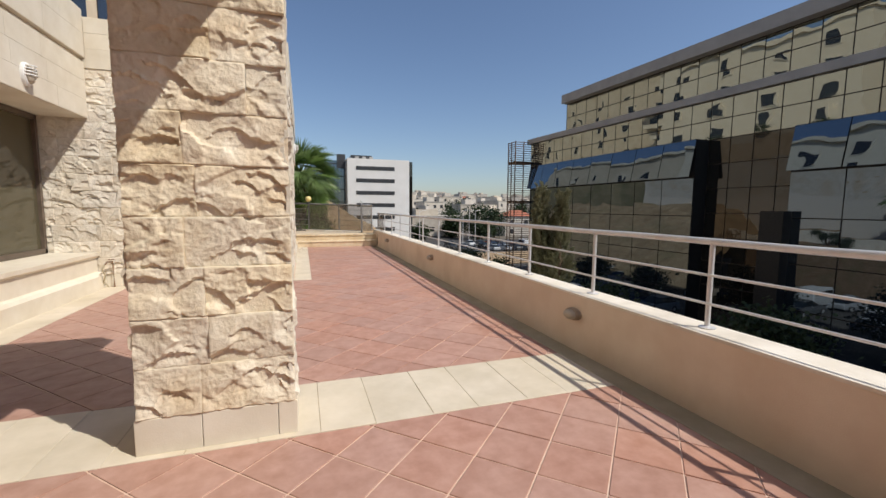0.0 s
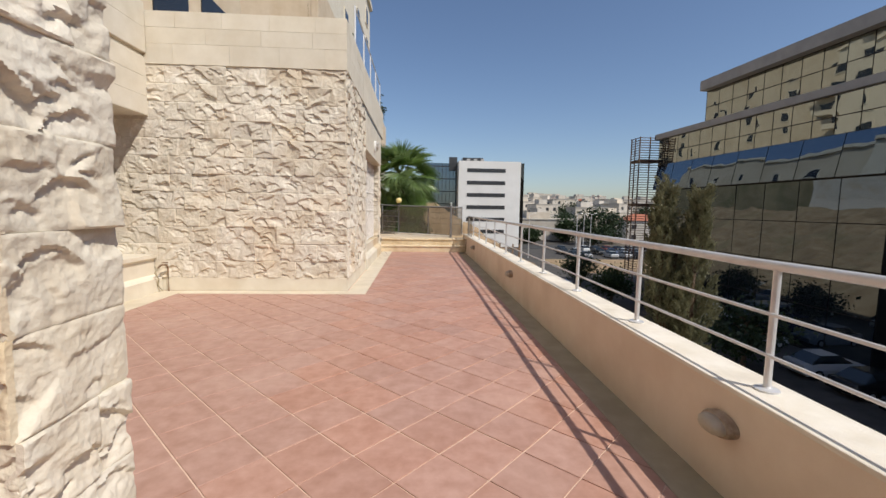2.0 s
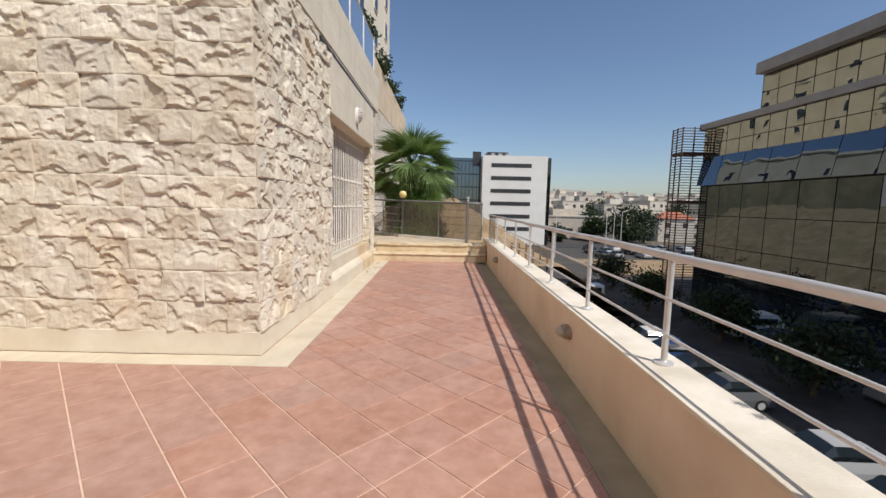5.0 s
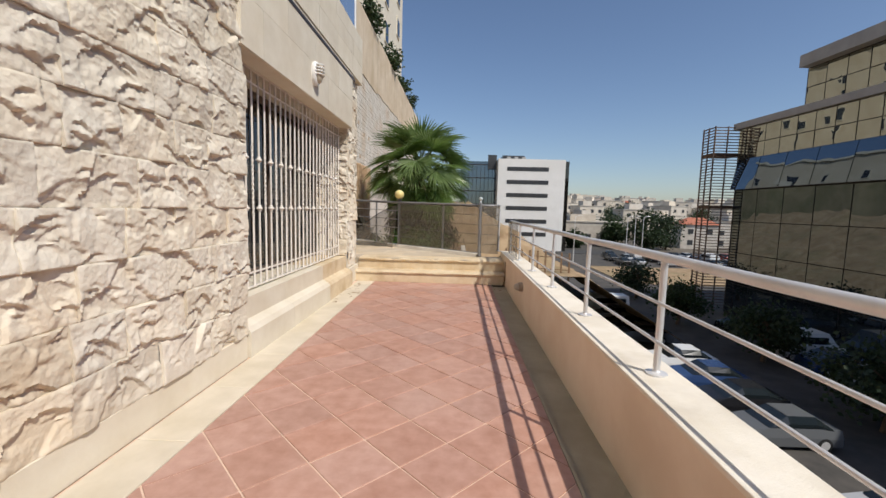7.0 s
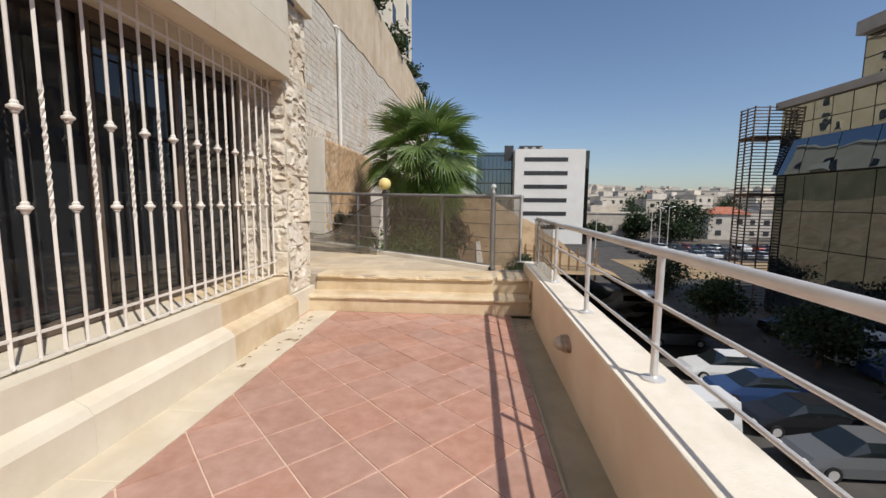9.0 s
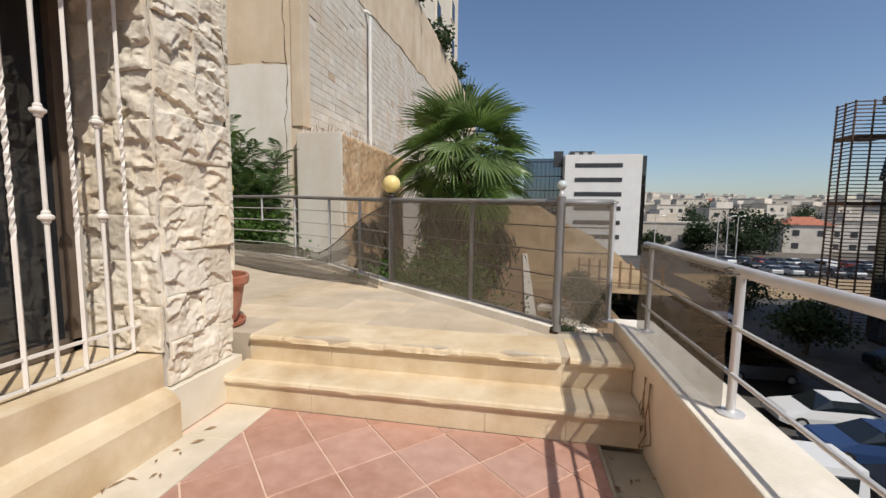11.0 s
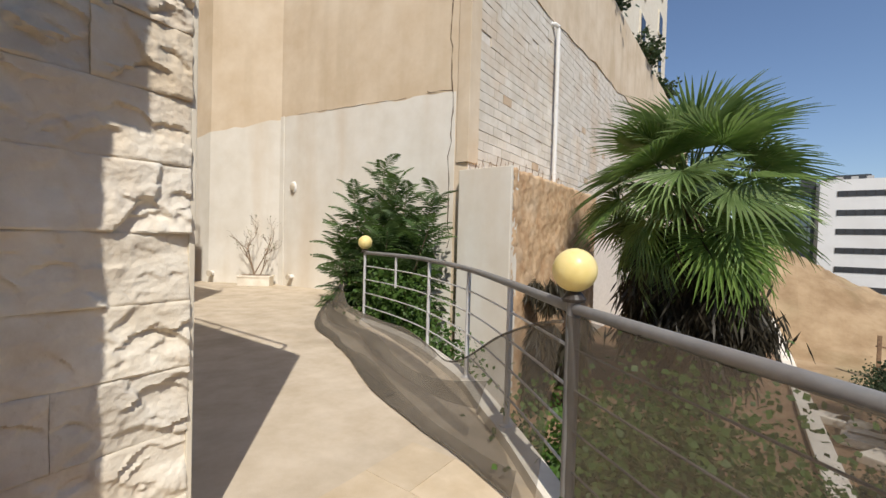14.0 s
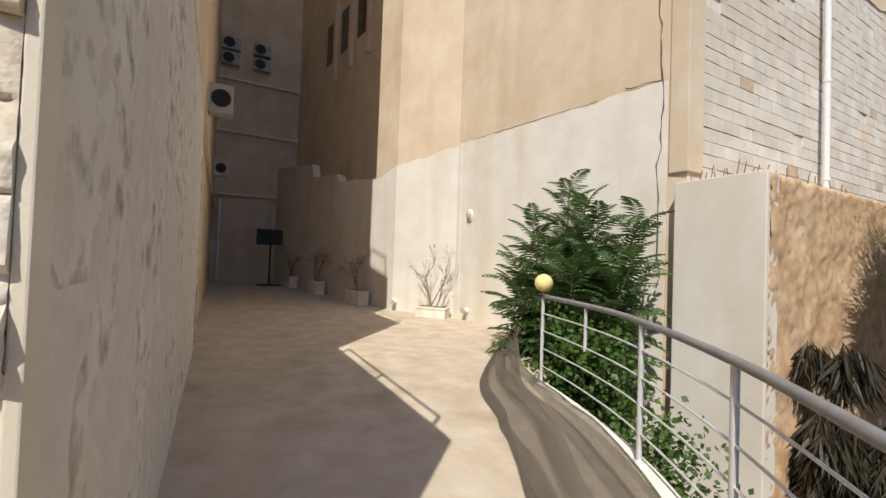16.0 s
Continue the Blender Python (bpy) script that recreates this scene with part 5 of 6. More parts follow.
M_SKIRT = leaf_mat("dead_palm_leaf", (0.035, 0.03, 0.018), (0.075, 0.062, 0.038))
bush((-3.3, 20.55, -0.6), 0.55, 0.35, 1.55, 4200, 0.075, M_IVY, 51, "bright green broad-leaved climber behind the railing")
bush((-2.3, 20.3, -1.2), 0.6, 0.4, 1.45, 2600, 0.07, M_IVY, 52, "bright green broad-leaved climber over the deck edge")
bush((0.8, 18.7, -1.6), 1.0, 0.7, 1.85, 22000, 0.055, M_IVY, 53, "leafy green garden bush below the deck")
bush((2.0, 21.5, -1.6), 0.35, 0.5, 0.6, 3000, 0.04, M_IVY, 54, "small green garden bush on red soil")
bush((0.3, 25.0, -1.6), 0.6, 0.6, 3.4, 20000, 0.26, M_SKIRT, 57, "skirt of dead brown fronds round the palm foot", wide=0.05, hang=True)
bush((0.8, 24.9, -1.6), 0.7, 0.6, 3.4, 20000, 0.26, M_SKIRT, 58, "skirt of dead brown fronds round the palm foot", wide=0.05, hang=True)
bush((3.6, 23.5, -3.0), 0.7, 2.2, 1.0, 16000, 0.06, M_TREE, 55, "dark green garden hedge bush")
bush((4.6, 30.0, -3.0), 0.7, 1.6, 1.4, 9000, 0.08, M_TREE, 59, "dark green garden hedge bush")
bush((-1.7, 23.0, -1.6), 0.2, 0.2, 2.5, 3500, 0.25, M_SKIRT, 56, "dry brown upright frond clump by the wall", wide=0.04, hang=True)
bush((-1.15, 23.2, -1.6), 0.2, 0.2, 2.1, 3000, 0.25, M_SKIRT, 60, "smaller dry brown frond clump by the wall", wide=0.04, hang=True)


def tree(p, h, r, n, size, material, seed, label, trunk=0.14, low=0.35, name="tree", group=""):
    """Tapered trunk, limbs, and a crown of many leaves with gaps."""
    p = Vector(p)
    rng = random.Random(seed)
    t = empty(name, p, label, "tree", group)
    bm = bmesh.new()
    tube(bm, [p + Vector((0.02 * h * math.sin(i * 1.1), 0.02 * h * math.cos(i * 0.9), h * 0.85 * i / 5)) for i in range(6)], [trunk * (1 - 0.15 * i) for i in range(6)], 8)
    cs = []
    for k in range(26):
        z = rng.uniform(low, 1.0)
        prof = math.sqrt(max(0.05, 1 - ((z - (low + 1) / 2) / ((1 - low) / 2)) ** 2))
        a, q = rng.uniform(0, math.tau), rng.uniform(0.35, 1)
        c = p + Vector((r * q * prof * math.cos(a), r * q * prof * math.sin(a), h * z))
        cs.append(c)
        b = p + Vector((0, 0, h * max(low * 0.7, z - 0.22)))
        tube(bm, [b, (b + c) / 2 + Vector((0, 0, 0.04 * h)), c], [trunk * 0.3, trunk * 0.2, trunk * 0.07], 5)
    part("trunk", bm, M_BARK, t)
    part("crown", leaf_cloud(bmesh.new(), cs, n, r * 0.24, size, rng, 0.42), material, t)
    return t


def conifer(p, spires, seed, label):
    """Slender evergreen: spires (dx, dy, top, radius) clothed in upright sprays of fine needles."""
    p = Vector(p)
    rng = random.Random(seed)
    t = empty("conifer", p, label, "tree")
    bm, crown = bmesh.new(), bmesh.new()
    for dx, dy, top, r in spires:
        tube(bm, [p + Vector((dx * s, dy * s, top * s)) for s in (0, 0.3, 0.6, 0.85, 0.97)], [0.12, 0.1, 0.06, 0.03, 0.008], 8)
        for k in range(430):
            s = 1 - 0.52 * rng.random() ** 1.1
            wide = r * min(1.0, ((1 - s) * top / 1.15 + 0.04) ** 0.75) * (0.85 + 0.35 * noise.noise(Vector((s * 60, dx * 9, 0))))
            a, q = rng.uniform(0, math.tau), math.sqrt(rng.uniform(0.08, 1))
            out = Vector((math.cos(a), math.sin(a), 0))
            c = p + Vector((dx * s, dy * s, top * s - 0.12)) + out * wide * q
            axis = (Vector((0, 0, 1)) + out * rng.uniform(0.15, 0.6)).normalized()
            if k % 3 == 0:
                tube(bm, [p + Vector((dx * s, dy * s, top * s - 0.3)), c], [0.008, 0.003], 4)
            ln = rng.uniform(0.1, 0.22)
            for m in range(95):
                v = rng.random()
                b0 = c + axis * ln * v + Vector((rng.gauss(0, 1), rng.gauss(0, 1), rng.gauss(0, 1))) * 0.02 * (1.3 - v)
                d = (axis + Vector((rng.uniform(-1, 1), rng.uniform(-1, 1), rng.uniform(-0.6, 0.6))) * 0.7).normalized() * rng.uniform(0.025, 0.055)
                sd = d.cross(Vector((rng.uniform(-1, 1), rng.uniform(-1, 1), 0.3))).normalized() * 0.0055
                crown.faces.new([crown.verts.new(x) for x in (b0 - sd, b0 + sd, b0 + d)])
    part("trunk", bm, M_BARK, t)
    part("crown", crown, M_CYP, t)


conifer((3.95, 6.8, -8.5), ((-0.1, 0.1, 10.12, 0.19), (0.13, -0.1, 10.0, 0.19), (0.02, 0.03, 9.65, 0.27)), 61, "slender olive green conifer beside the parapet")
for i, (x, y, h, r) in enumerate(((22, 27, 3.6, 2.2), (23, 36, 3.4, 2.0), (22, 45, 3.4, 2.0), (24, 16, 4.2, 2.4), (13, 60, 3.0, 1.8), (23, 56, 3.4, 2.2), (25, 8, 5, 2.6))):
    tree((x, y, -8.5), h, r, 3500, 0.24, M_TREE, 80 + i, "dark round street tree in the car park", 0.18, 0.35, group="car park trees")
for i, (x, y, h, r) in enumerate(((52, 119, 9.5, 5), (60, 124, 8.5, 4.5), (47, 128, 6, 3.5), (34, 122, 4.5, 2.5), (70, 190, 8, 6), (95, 240, 10, 7), (58, 160, 7, 5), (120, 210, 8, 6))):
    tree((x, y, -8.5 + max(0, y - 130) * 0.045), h, r, 2600, 0.6, M_TREE, 120 + i, "dark green broad tree among the houses", 0.3, 0.2, group="town trees")
for i, (x, y, z) in enumerate(((-3.5, 33, 11.3), (-3.4, 47, 11.6), (-3.5, 54, 11.7), (-3.4, 40, 11.4))):
    bush((x, y, z), 0.7, 1.2, 1.6 if i else 1.2, 500, 0.25, M_TREE, 140 + i, "green plant hanging over the wall top", group="wall top plants")
M_FLAT = mat("beige_apartment_stone", (0.56, 0.47, 0.34), (0.66, 0.57, 0.44), 0.6, 0.9, 0.05, 20, stain_or_shade=(0.45, 0.36, 0.25), stain_or_shade_scale=0.25, stain_or_shade_amt=0.4)


def shared(name, bm, material):
    me = bpy.data.meshes.new(name)
    bm.to_mesh(me)
    bm.free()
    me.materials.append(material)
    return me


def apartments(x, y0, y1, z0, z1, depth, wall_mat, first, label, bay=4.2, balconies=True):
    """A block of flats whose front faces +x: storeys of framed windows, some with balconies."""
    t = empty("apartment_building", (x, y0, z0), label, "building", "flats above the wall")
    part("wall", boxed(x - depth, x, y0, y1, z0, z1), wall_mat, t)
    part("roof", boxed(x - depth - 0.3, x + 0.3, y0 - 0.3, y1 + 0.3, z1, z1 + 0.5), M_SMOOTH, t)
    frame_me = shared("window_frame", boxed(-0.02, 0.09, -0.85, 0.85, -0.95, 0.95), M_SMOOTH)
    pane_m = shared("pane", boxed(0.0, 0.12, -0.7, 0.7, -0.8, 0.8), M_WINDOW)
    door_m = shared("pane", boxed(0.0, 0.06, -1.2, 1.2, -1.3, 0.9), M_WINDOW)
    slab_m = shared("balcony", boxed(0.0, 1.3, -1.7, 1.7, -1.5, -1.3), M_SMOOTH)
    wall_m = shared("balcony_wall", boxed(1.18, 1.3, -1.7, 1.7, -1.3, -0.45), M_SMOOTH)
    n = int((y1 - y0) // bay)
    for f in range(int((z1 - first) // 3.3)):
        z = first + 1.8 + 3.3 * f
        for k in range(n):
            m = pose(x, y0 + (y1 - y0) * (k + 0.5) / n, z)
            if balconies and (k + f // 3) % 5 == 1:
                place("pane", door_m, m, t)
                place("balcony", slab_m, m, t)
                place("balcony_wall", wall_m, m, t)
            else:
                place("window_frame", frame_me, m, t)
                place("pane", pane_m, m, t)


apartments(-5.0, 30, 58, 6, 26, 9, M_SMOOTH, 12.0, "white block of flats above the retaining wall", 7.0, False)
apartments(-15.0, 62, 112, -8.5, 31, 9, M_FLAT, 5.0, "beige stone block of flats with balconies", 8.0)
# ---- ground, hillside, town ----
M_GROUND = mat("asphalt_and_dust", (0.055, 0.052, 0.048), (0.1, 0.09, 0.08), 0.6, 0.9, 0.1, 20, stain_or_shade=(0.3, 0.24, 0.16), stain_or_shade_scale=0.02, stain_or_shade_amt=0.9)
M_EARTH = mat("dry_earth", (0.25, 0.165, 0.09), (0.4, 0.29, 0.175), 0.9, 0.98, 0.8, 3, stain_or_shade=(0.22, 0.19, 0.1), stain_or_shade_scale=0.3, stain_or_shade_amt=0.6)
M_SOILR = mat("red_garden_soil", (0.2, 0.12, 0.07), (0.3, 0.2, 0.12), 3, 0.98, 0.6, 12, stain_or_shade=(0.12, 0.12, 0.05), stain_or_shade_scale=0.8, stain_or_shade_amt=0.6)


def land(x, y):
    d = max(0.0, y - 130)
    return -8.5 + 22 * (1 - math.exp(-(d / 260) ** 1.4)) + (2.0 * noise.noise(Vector((x * 0.01, y * 0.01, 0))) if d > 0 else 0)


bm = bmesh.new()
xs = [-2500, -900, -400] + [-200 + 25 * i for i in range(29)] + [700, 1200, 2600]
ys = [-2500, -900, -300, 0, 60, 130] + [150 + 25 * i for i in range(25)] + [900, 1400, 2800]
g = [[bm.verts.new((x, y, land(x, y))) for x in xs] for y in ys]
for j in range(len(ys) - 1):
    for i in range(len(xs) - 1):
        bm.faces.new((g[j][i], g[j][i + 1], g[j + 1][i + 1], g[j + 1][i]))
ground = part("ground", bm, M_GROUND)
tagged(ground, "asphalt and dusty earth below the terrace", "ground", kind="structure")
tagged(part("lot", boxed(26, 62, 66, 84, -8.5, -8.44), M_EARTH), "bare earth lot beside the road", "ground", kind="structure")

bm = bmesh.new()
nx, ny = 44, 46
g = []
for j in range(ny + 1):
    row = []
    for i in range(nx + 1):
        x, y = -4 + 22 * i / nx, 35.5 + 44 * j / ny
        rise = min(1.0, max(0.0, (y - 38) / 5))
        z = min(1.6, 1.55 - 0.62 * (x - 3.3)) + 0.6 * noise.noise(Vector((x * 0.5, y * 0.3, 0))) * rise + 0.4 * noise.noise(Vector((x * 1.5, y * 1.1, 0))) * rise
        z = -3.0 + (z + 3.0) * rise * rise * (3 - 2 * rise) if z > -3.0 else z
        row.append(bm.verts.new((x, y, max(z, -8.7))))
    g.append(row)
for j in range(ny):
    for i in range(nx):
        bm.faces.new((g[j][i], g[j][i + 1], g[j + 1][i + 1], g[j + 1][i]))
tagged(part("hillside", bm, M_EARTH), "bare brown earth slope below the wall", "slope", kind="structure")
M_SCRUB = mat("dry_grassy_earth", (0.16, 0.13, 0.07), (0.27, 0.22, 0.13), 0.5, 0.98, 0.8, 3, stain_or_shade=(0.09, 0.1, 0.04), stain_or_shade_scale=0.2, stain_or_shade_amt=0.8)
bm = bmesh.new()
g = []
for j in range(41):
    y = 116 + 190 * j / 40
    edge_x = -4 - (y - 8) * 0.11
    g.append([bm.verts.new((edge_x - 70 * i / 30, y, -8.7 + 27 * (1 - math.exp(-((i / 30) * 3.2) ** 2)) * min(1, j / 6) + (2.2 * noise.noise(Vector((i * 0.4, j * 0.5, 0))) if 0 < j else 0))) for i in range(31)])
for u, v in zip(g, g[1:]):
    for i in range(30):
        bm.faces.new((u[i], v[i], v[i + 1], u[i + 1]))
bmesh.ops.recalc_face_normals(bm, faces=bm.faces)
bank = bmesh.new()
g = [[bank.verts.new((-9.2 - 5.6 * i / 12, 61 + 60 * j / 40, (-8.7 if i == 0 else 8.5 + 5.2 * i / 12 + 1.2 * noise.noise(Vector((i * 0.5, j * 0.4, 7)))))) for i in range(13)] for j in range(41)]
for u, v in zip(g, g[1:]):
    for i in range(12):
        bank.faces.new((u[i], v[i], v[i + 1], u[i + 1]))
bmesh.ops.recalc_face_normals(bank, faces=bank.faces)
tagged(part("scrub_bank", bank, M_SCRUB, smooth=True), "dry grassy bank below the flats", "slope", kind="structure")
tagged(part("scrub_hill", bm, M_SCRUB, smooth=True), "dry grassy hillside behind the flats", "slope", kind="structure")
garden = part("garden_ground", boxed(-3.1, 2.36, 16.3, 40, -8.6, -1.6), M_SOILR)
tagged(garden, "reddish garden soil below the deck", "ground", kind="structure")
tagged(part("lower_garden", boxed(2.66, 6.2, 16.3, 35.6, -8.6, -3.0), M_SOILR), "weedy lower garden soil", "ground", kind="structure")
tagged(part("garden_kerb", boxed(2.36, 2.66, 16.3, 40, -8.6, -1.5, 0.02), M_COPING), "pale cement garden kerb", "kerb", kind="structure")
fence = empty("rusty_fence", (5.6, 37, -3.0), "rusty iron post and rail fence on the slope", "fence")
for k in range(9):
    x = 5.5 + 0.55 * k
    part("post", boxed(x - 0.055, x + 0.055, 36.95, 37.05, -3.6, -1.35 - 0.03 * k, 0.005), M_IRON, fence)
for z in (-2.6, -1.75):
    part("rail", tube(bmesh.new(), [(5.4, 37, z), (10.0, 37, z - 0.2)], 0.035, 5), M_IRON, fence)
rng = random.Random(33)
for k in range(6):
    ob = part("cement_rubble", boxed(-0.4, 0.4, -0.3, 0.3, 0, 0.22, 0.04), M_COPING)
    ob.matrix_world = pose(rng.uniform(3.0, 4.6), rng.uniform(26.5, 33), -3.0, 0, 0, rng.uniform(0, 180))
    tagged(ob, "broken white cement slab lying on the soil", "rubble", "garden rubble")
for x, y in ((0.1, 18.9), (-0.5, 19.3)):
    ob = part("cement_rubble", boxed(-0.35, 0.35, -0.25, 0.25, 0, 0.3, 0.08), M_COPING)
    ob.matrix_world = pose(x, y, -1.6, 0, 0, 30)
    tagged(ob, "broken white cement slab lying on the soil", "rubble", "garden rubble")

# cars
M_TYRE = mat("black_tyre", (0.015, 0.015, 0.015), (0.025, 0.025, 0.025), 9, 0.8, 0)
M_CARGLASS = glass_mat("car_glass", (0.015, 0.02, 0.022), 0.05, spec=0.7)
CAR_COLOURS = {"white": (0.7, 0.7, 0.69), "silver": (0.42, 0.43, 0.44), "black": (0.015, 0.015, 0.017), "grey": (0.12, 0.125, 0.13), "blue": (0.03, 0.06, 0.15), "red": (0.3, 0.03, 0.025)}


def car(colour, van=False):
    t = empty("parked_car", (0, 0, 0), ("%s parked van" if van else "%s parked saloon car") % colour + " in the open car park", "car", "parked cars")
    m = mat(colour + "_car_paint", CAR_COLOURS[colour], CAR_COLOURS[colour], 3, 0.25, 0, spec=0.6)
    L, W = 4.4, 1.76

    def loft(secs):
        bm = bmesh.new()
        rings = []
        for yy, zb, zt, wt, wb in secs:
            rings.append([bm.verts.new(v) for v in ((-wb, yy, zb), (wb, yy, zb), (wb * 1.0, yy, (zb + zt) / 2), (wt, yy, zt), (-wt, yy, zt), (-wb, yy, (zb + zt) / 2))])
        for u, v in zip(rings, rings[1:]):
            for i in range(6):
                bm.faces.new((u[i], u[(i + 1) % 6], v[(i + 1) % 6], v[i]))
        bm.faces.new(rings[0][::-1])
        bm.faces.new(rings[-1])
        bmesh.ops.recalc_face_normals(bm, faces=bm.faces)
        return bm
    if van:
        part("body", loft([(-2.3, 0.35, 1.0, 0.8, 0.85), (-2.2, 0.3, 1.95, 0.76, 0.9), (1.0, 0.3, 1.98, 0.76, 0.9), (1.6, 0.3, 1.2, 0.8, 0.9), (2.25, 0.35, 0.95, 0.7, 0.85)]), m, t, smooth=False)
        part("side_glass", boxed(-0.905, 0.905, -1.9, 0.9, 1.25, 1.72, 0.02), M_CARGLASS, t)
    else:
        part("body", loft([(-2.2, 0.4, 0.8, 0.7, 0.78), (-2.1, 0.25, 0.92, 0.76, 0.86), (-1.2, 0.22, 0.98, 0.78, 0.88), (0.9, 0.22, 0.96, 0.78, 0.88), (1.9, 0.25, 0.8, 0.74, 0.85), (2.2, 0.35, 0.62, 0.66, 0.76)]), m, t)
        part("cabin_glass", loft([(-1.75, 0.9, 0.95, 0.7, 0.78), (-1.05, 0.9, 1.4, 0.58, 0.78), (0.1, 0.9, 1.42, 0.58, 0.78), (0.95, 0.9, 0.96, 0.7, 0.78)]), M_CARGLASS, t)
        part("roof", boxed(-0.58, 0.58, -1.05, 0.12, 1.385, 1.44, 0.02), m, t)
    for sx in (-1, 1):
        for yy in (-1.35, 1.35):
            w = part("wheel", rod(bmesh.new(), (sx * 0.7, yy, 0.31), (sx * 0.9, yy, 0.31), 0.31, 14), M_TYRE, t)
            part("rim", rod(bmesh.new(), (sx * 0.88, yy, 0.31), (sx * 0.905, yy, 0.31), 0.19, 12), M_RAIL, w)
        part("headlight", boxed(sx * 0.62 - 0.12, sx * 0.62 + 0.12, 2.08, 2.18, 0.56, 0.7, 0.02), M_LAMPW, t)
    return t


rng = random.Random(71)
models = [(c, car(c)) for c in CAR_COLOURS] + [("white", car("white", True))]
spots = [(10.5 + rng.uniform(-0.2, 0.2), 14 + 2.75 * k, 90) for k in range(15)] + [(16.3, 15 + 2.75 * k, 90) for k in range(14) if k % 5 != 3] + [(26.5, 12 + 2.8 * k, -90) for k in range(12) if k % 4 != 2]
spots += [(x0 + 2.8 * k, y0, 0) for y0, x0, n in ((88, 34, 10), (94, 34, 10), (101, 36, 12)) for k in range(n) if (k * 7 + int(y0)) % 6]
used = set()
for x, y, a in spots:
    i = rng.choices(range(7), (4, 4, 4, 3, 1, 1, 1))[0]
    m = pose(x, y, -8.5, 0, 0, a + rng.uniform(-3, 3))
    if i in used:
        copy_thing(models[i][1], m)
    else:
        models[i][1].matrix_basis = m
        used.add(i)
for i in range(7):
    if i not in used:
        models[i][1].matrix_basis = pose(20.5, 20 + 3 * i, -8.5)

# houses
M_HOUSE = mat("cream_house_stone", (0.55, 0.48, 0.39), (0.66, 0.6, 0.51), 0.5, 0.9, 0, vary=0.2)
M_ROOF = mat("house_roof_concrete", (0.42, 0.38, 0.32), (0.52, 0.47, 0.4), 0.5, 0.9, 0)
M_ROOFR = mat("red_roof_tiles", (0.36, 0.12, 0.07), (0.45, 0.18, 0.11), 1, 0.9, 0.2, 6)
M_WINH = mat("distant_dark_window", (0.04, 0.042, 0.045), (0.07, 0.07, 0.07), 1, 0.3, 0)
pane_me = bpy.data.meshes.new("window")
bm = boxed(-0.7, 0.7, -0.06, 0.06, -0.7, 0.7)
bm.to_mesh(pane_me)
bm.free()
pane_me.materials.append(M_WINH)


def house(x, y, w, d, h, turn, red, seed, detail=True):
    z = land(x, y) - 1.0
    rng = random.Random(seed)
    t = empty("house", (x, y, z), "pale stone house with a %s roof among the town" % ("red tiled" if red else "flat"), "house", "town houses")
    M = pose(x, y, z, 0, 0, turn)
    part("wall", box(bmesh.new(), -w / 2, w / 2, -d / 2, d / 2, 0, h + 1, 0, M), M_HOUSE, t)
    if red:
        bm = bmesh.new()
        vs = [bm.verts.new(M @ Vector(v)) for v in ((-w / 2 - .4, -d / 2 - .4, h + 1), (w / 2 + .4, -d / 2 - .4, h + 1), (w / 2 + .4, d / 2 + .4, h + 1), (-w / 2 - .4, d / 2 + .4, h + 1), (-w / 5, 0, h + 3), (w / 5, 0, h + 3))]
        for q in ((0, 1, 5, 4), (1, 2, 5), (2, 3, 4, 5), (3, 0, 4), (3, 2, 1, 0)):
            bm.faces.new([vs[k] for k in q])
        part("roof", bm, M_ROOFR, t)
    else:
        part("roof", box(bmesh.new(), -w / 2 - 0.2, w / 2 + 0.2, -d / 2 - 0.2, d / 2 + 0.2, h + 1, h + 1.35, 0, M), M_ROOF, t)
        part("stair_head", box(bmesh.new(), -w / 4, w / 8, -d / 5, d / 4, h + 1.35, h + 3.4, 0, M), M_HOUSE, t)
    if detail:
        for fl in range(int(h // 3.2)):
            n = max(2, int(w // 3.4))
            for k in range(n):
                if rng.random() < 0.85:
                    place("window", pane_me, M @ pose(-w / 2 + (k + 0.5) * w / n, -d / 2 - 0.02, 2.4 + fl * 3.2), t)


rng = random.Random(90)
made = 0
while made < 230:
    y = 160 + 380 * rng.random() ** 0.8
    x = y * rng.uniform(0.2, 0.84)
    w, d, h = rng.uniform(8, 14), rng.uniform(8, 12), rng.choice((3.4, 6.6, 6.6, 9.8))
    house(x, y, w, d, h, rng.uniform(-35, 35), rng.random() < 0.06, 1000 + made, y < 300)
    made += 1
house(42, 138, 20, 12, 5.5, -8, False, 2001)
house(27, 136, 12, 10, 4.5, -4, False, 2002)
house(73, 134, 10, 9, 6.6, -10, True, 2003)
house(92, 142, 18, 12, 8, -14, False, 2004)

# road and light poles
tagged(part("road", boxed(20, 90, 106, 116, -8.5, -8.42), mat("road_asphalt", (0.05, 0.05, 0.05), (0.075, 0.073, 0.07), 1, 0.9, 0.1, 8)), "grey asphalt road beyond the car park", "road", kind="structure")
for x, y in ((41, 104), (43, 104.5), (45, 105), (24, 86)):
    lp = empty("street_lamp", (x, y, -8.5), "tall grey steel street lamp by the road", "street lamp", "street lamps")
    part("pole", rod(bmesh.new(), (x, y, -8.5), (x, y, 0.5), 0.12, 8, 0.06), M_RAIL, lp)
    part("arm", tube(bmesh.new(), [(x, y, 0.4), (x + 0.8, y, 0.7), (x + 1.4, y, 0.7)], 0.05, 6), M_RAIL, lp)

# white office block
M_SLAB = mat("grey_roof_fascia", (0.33, 0.32, 0.3), (0.4, 0.385, 0.365), 0.8, 0.7, 0.05, 30)
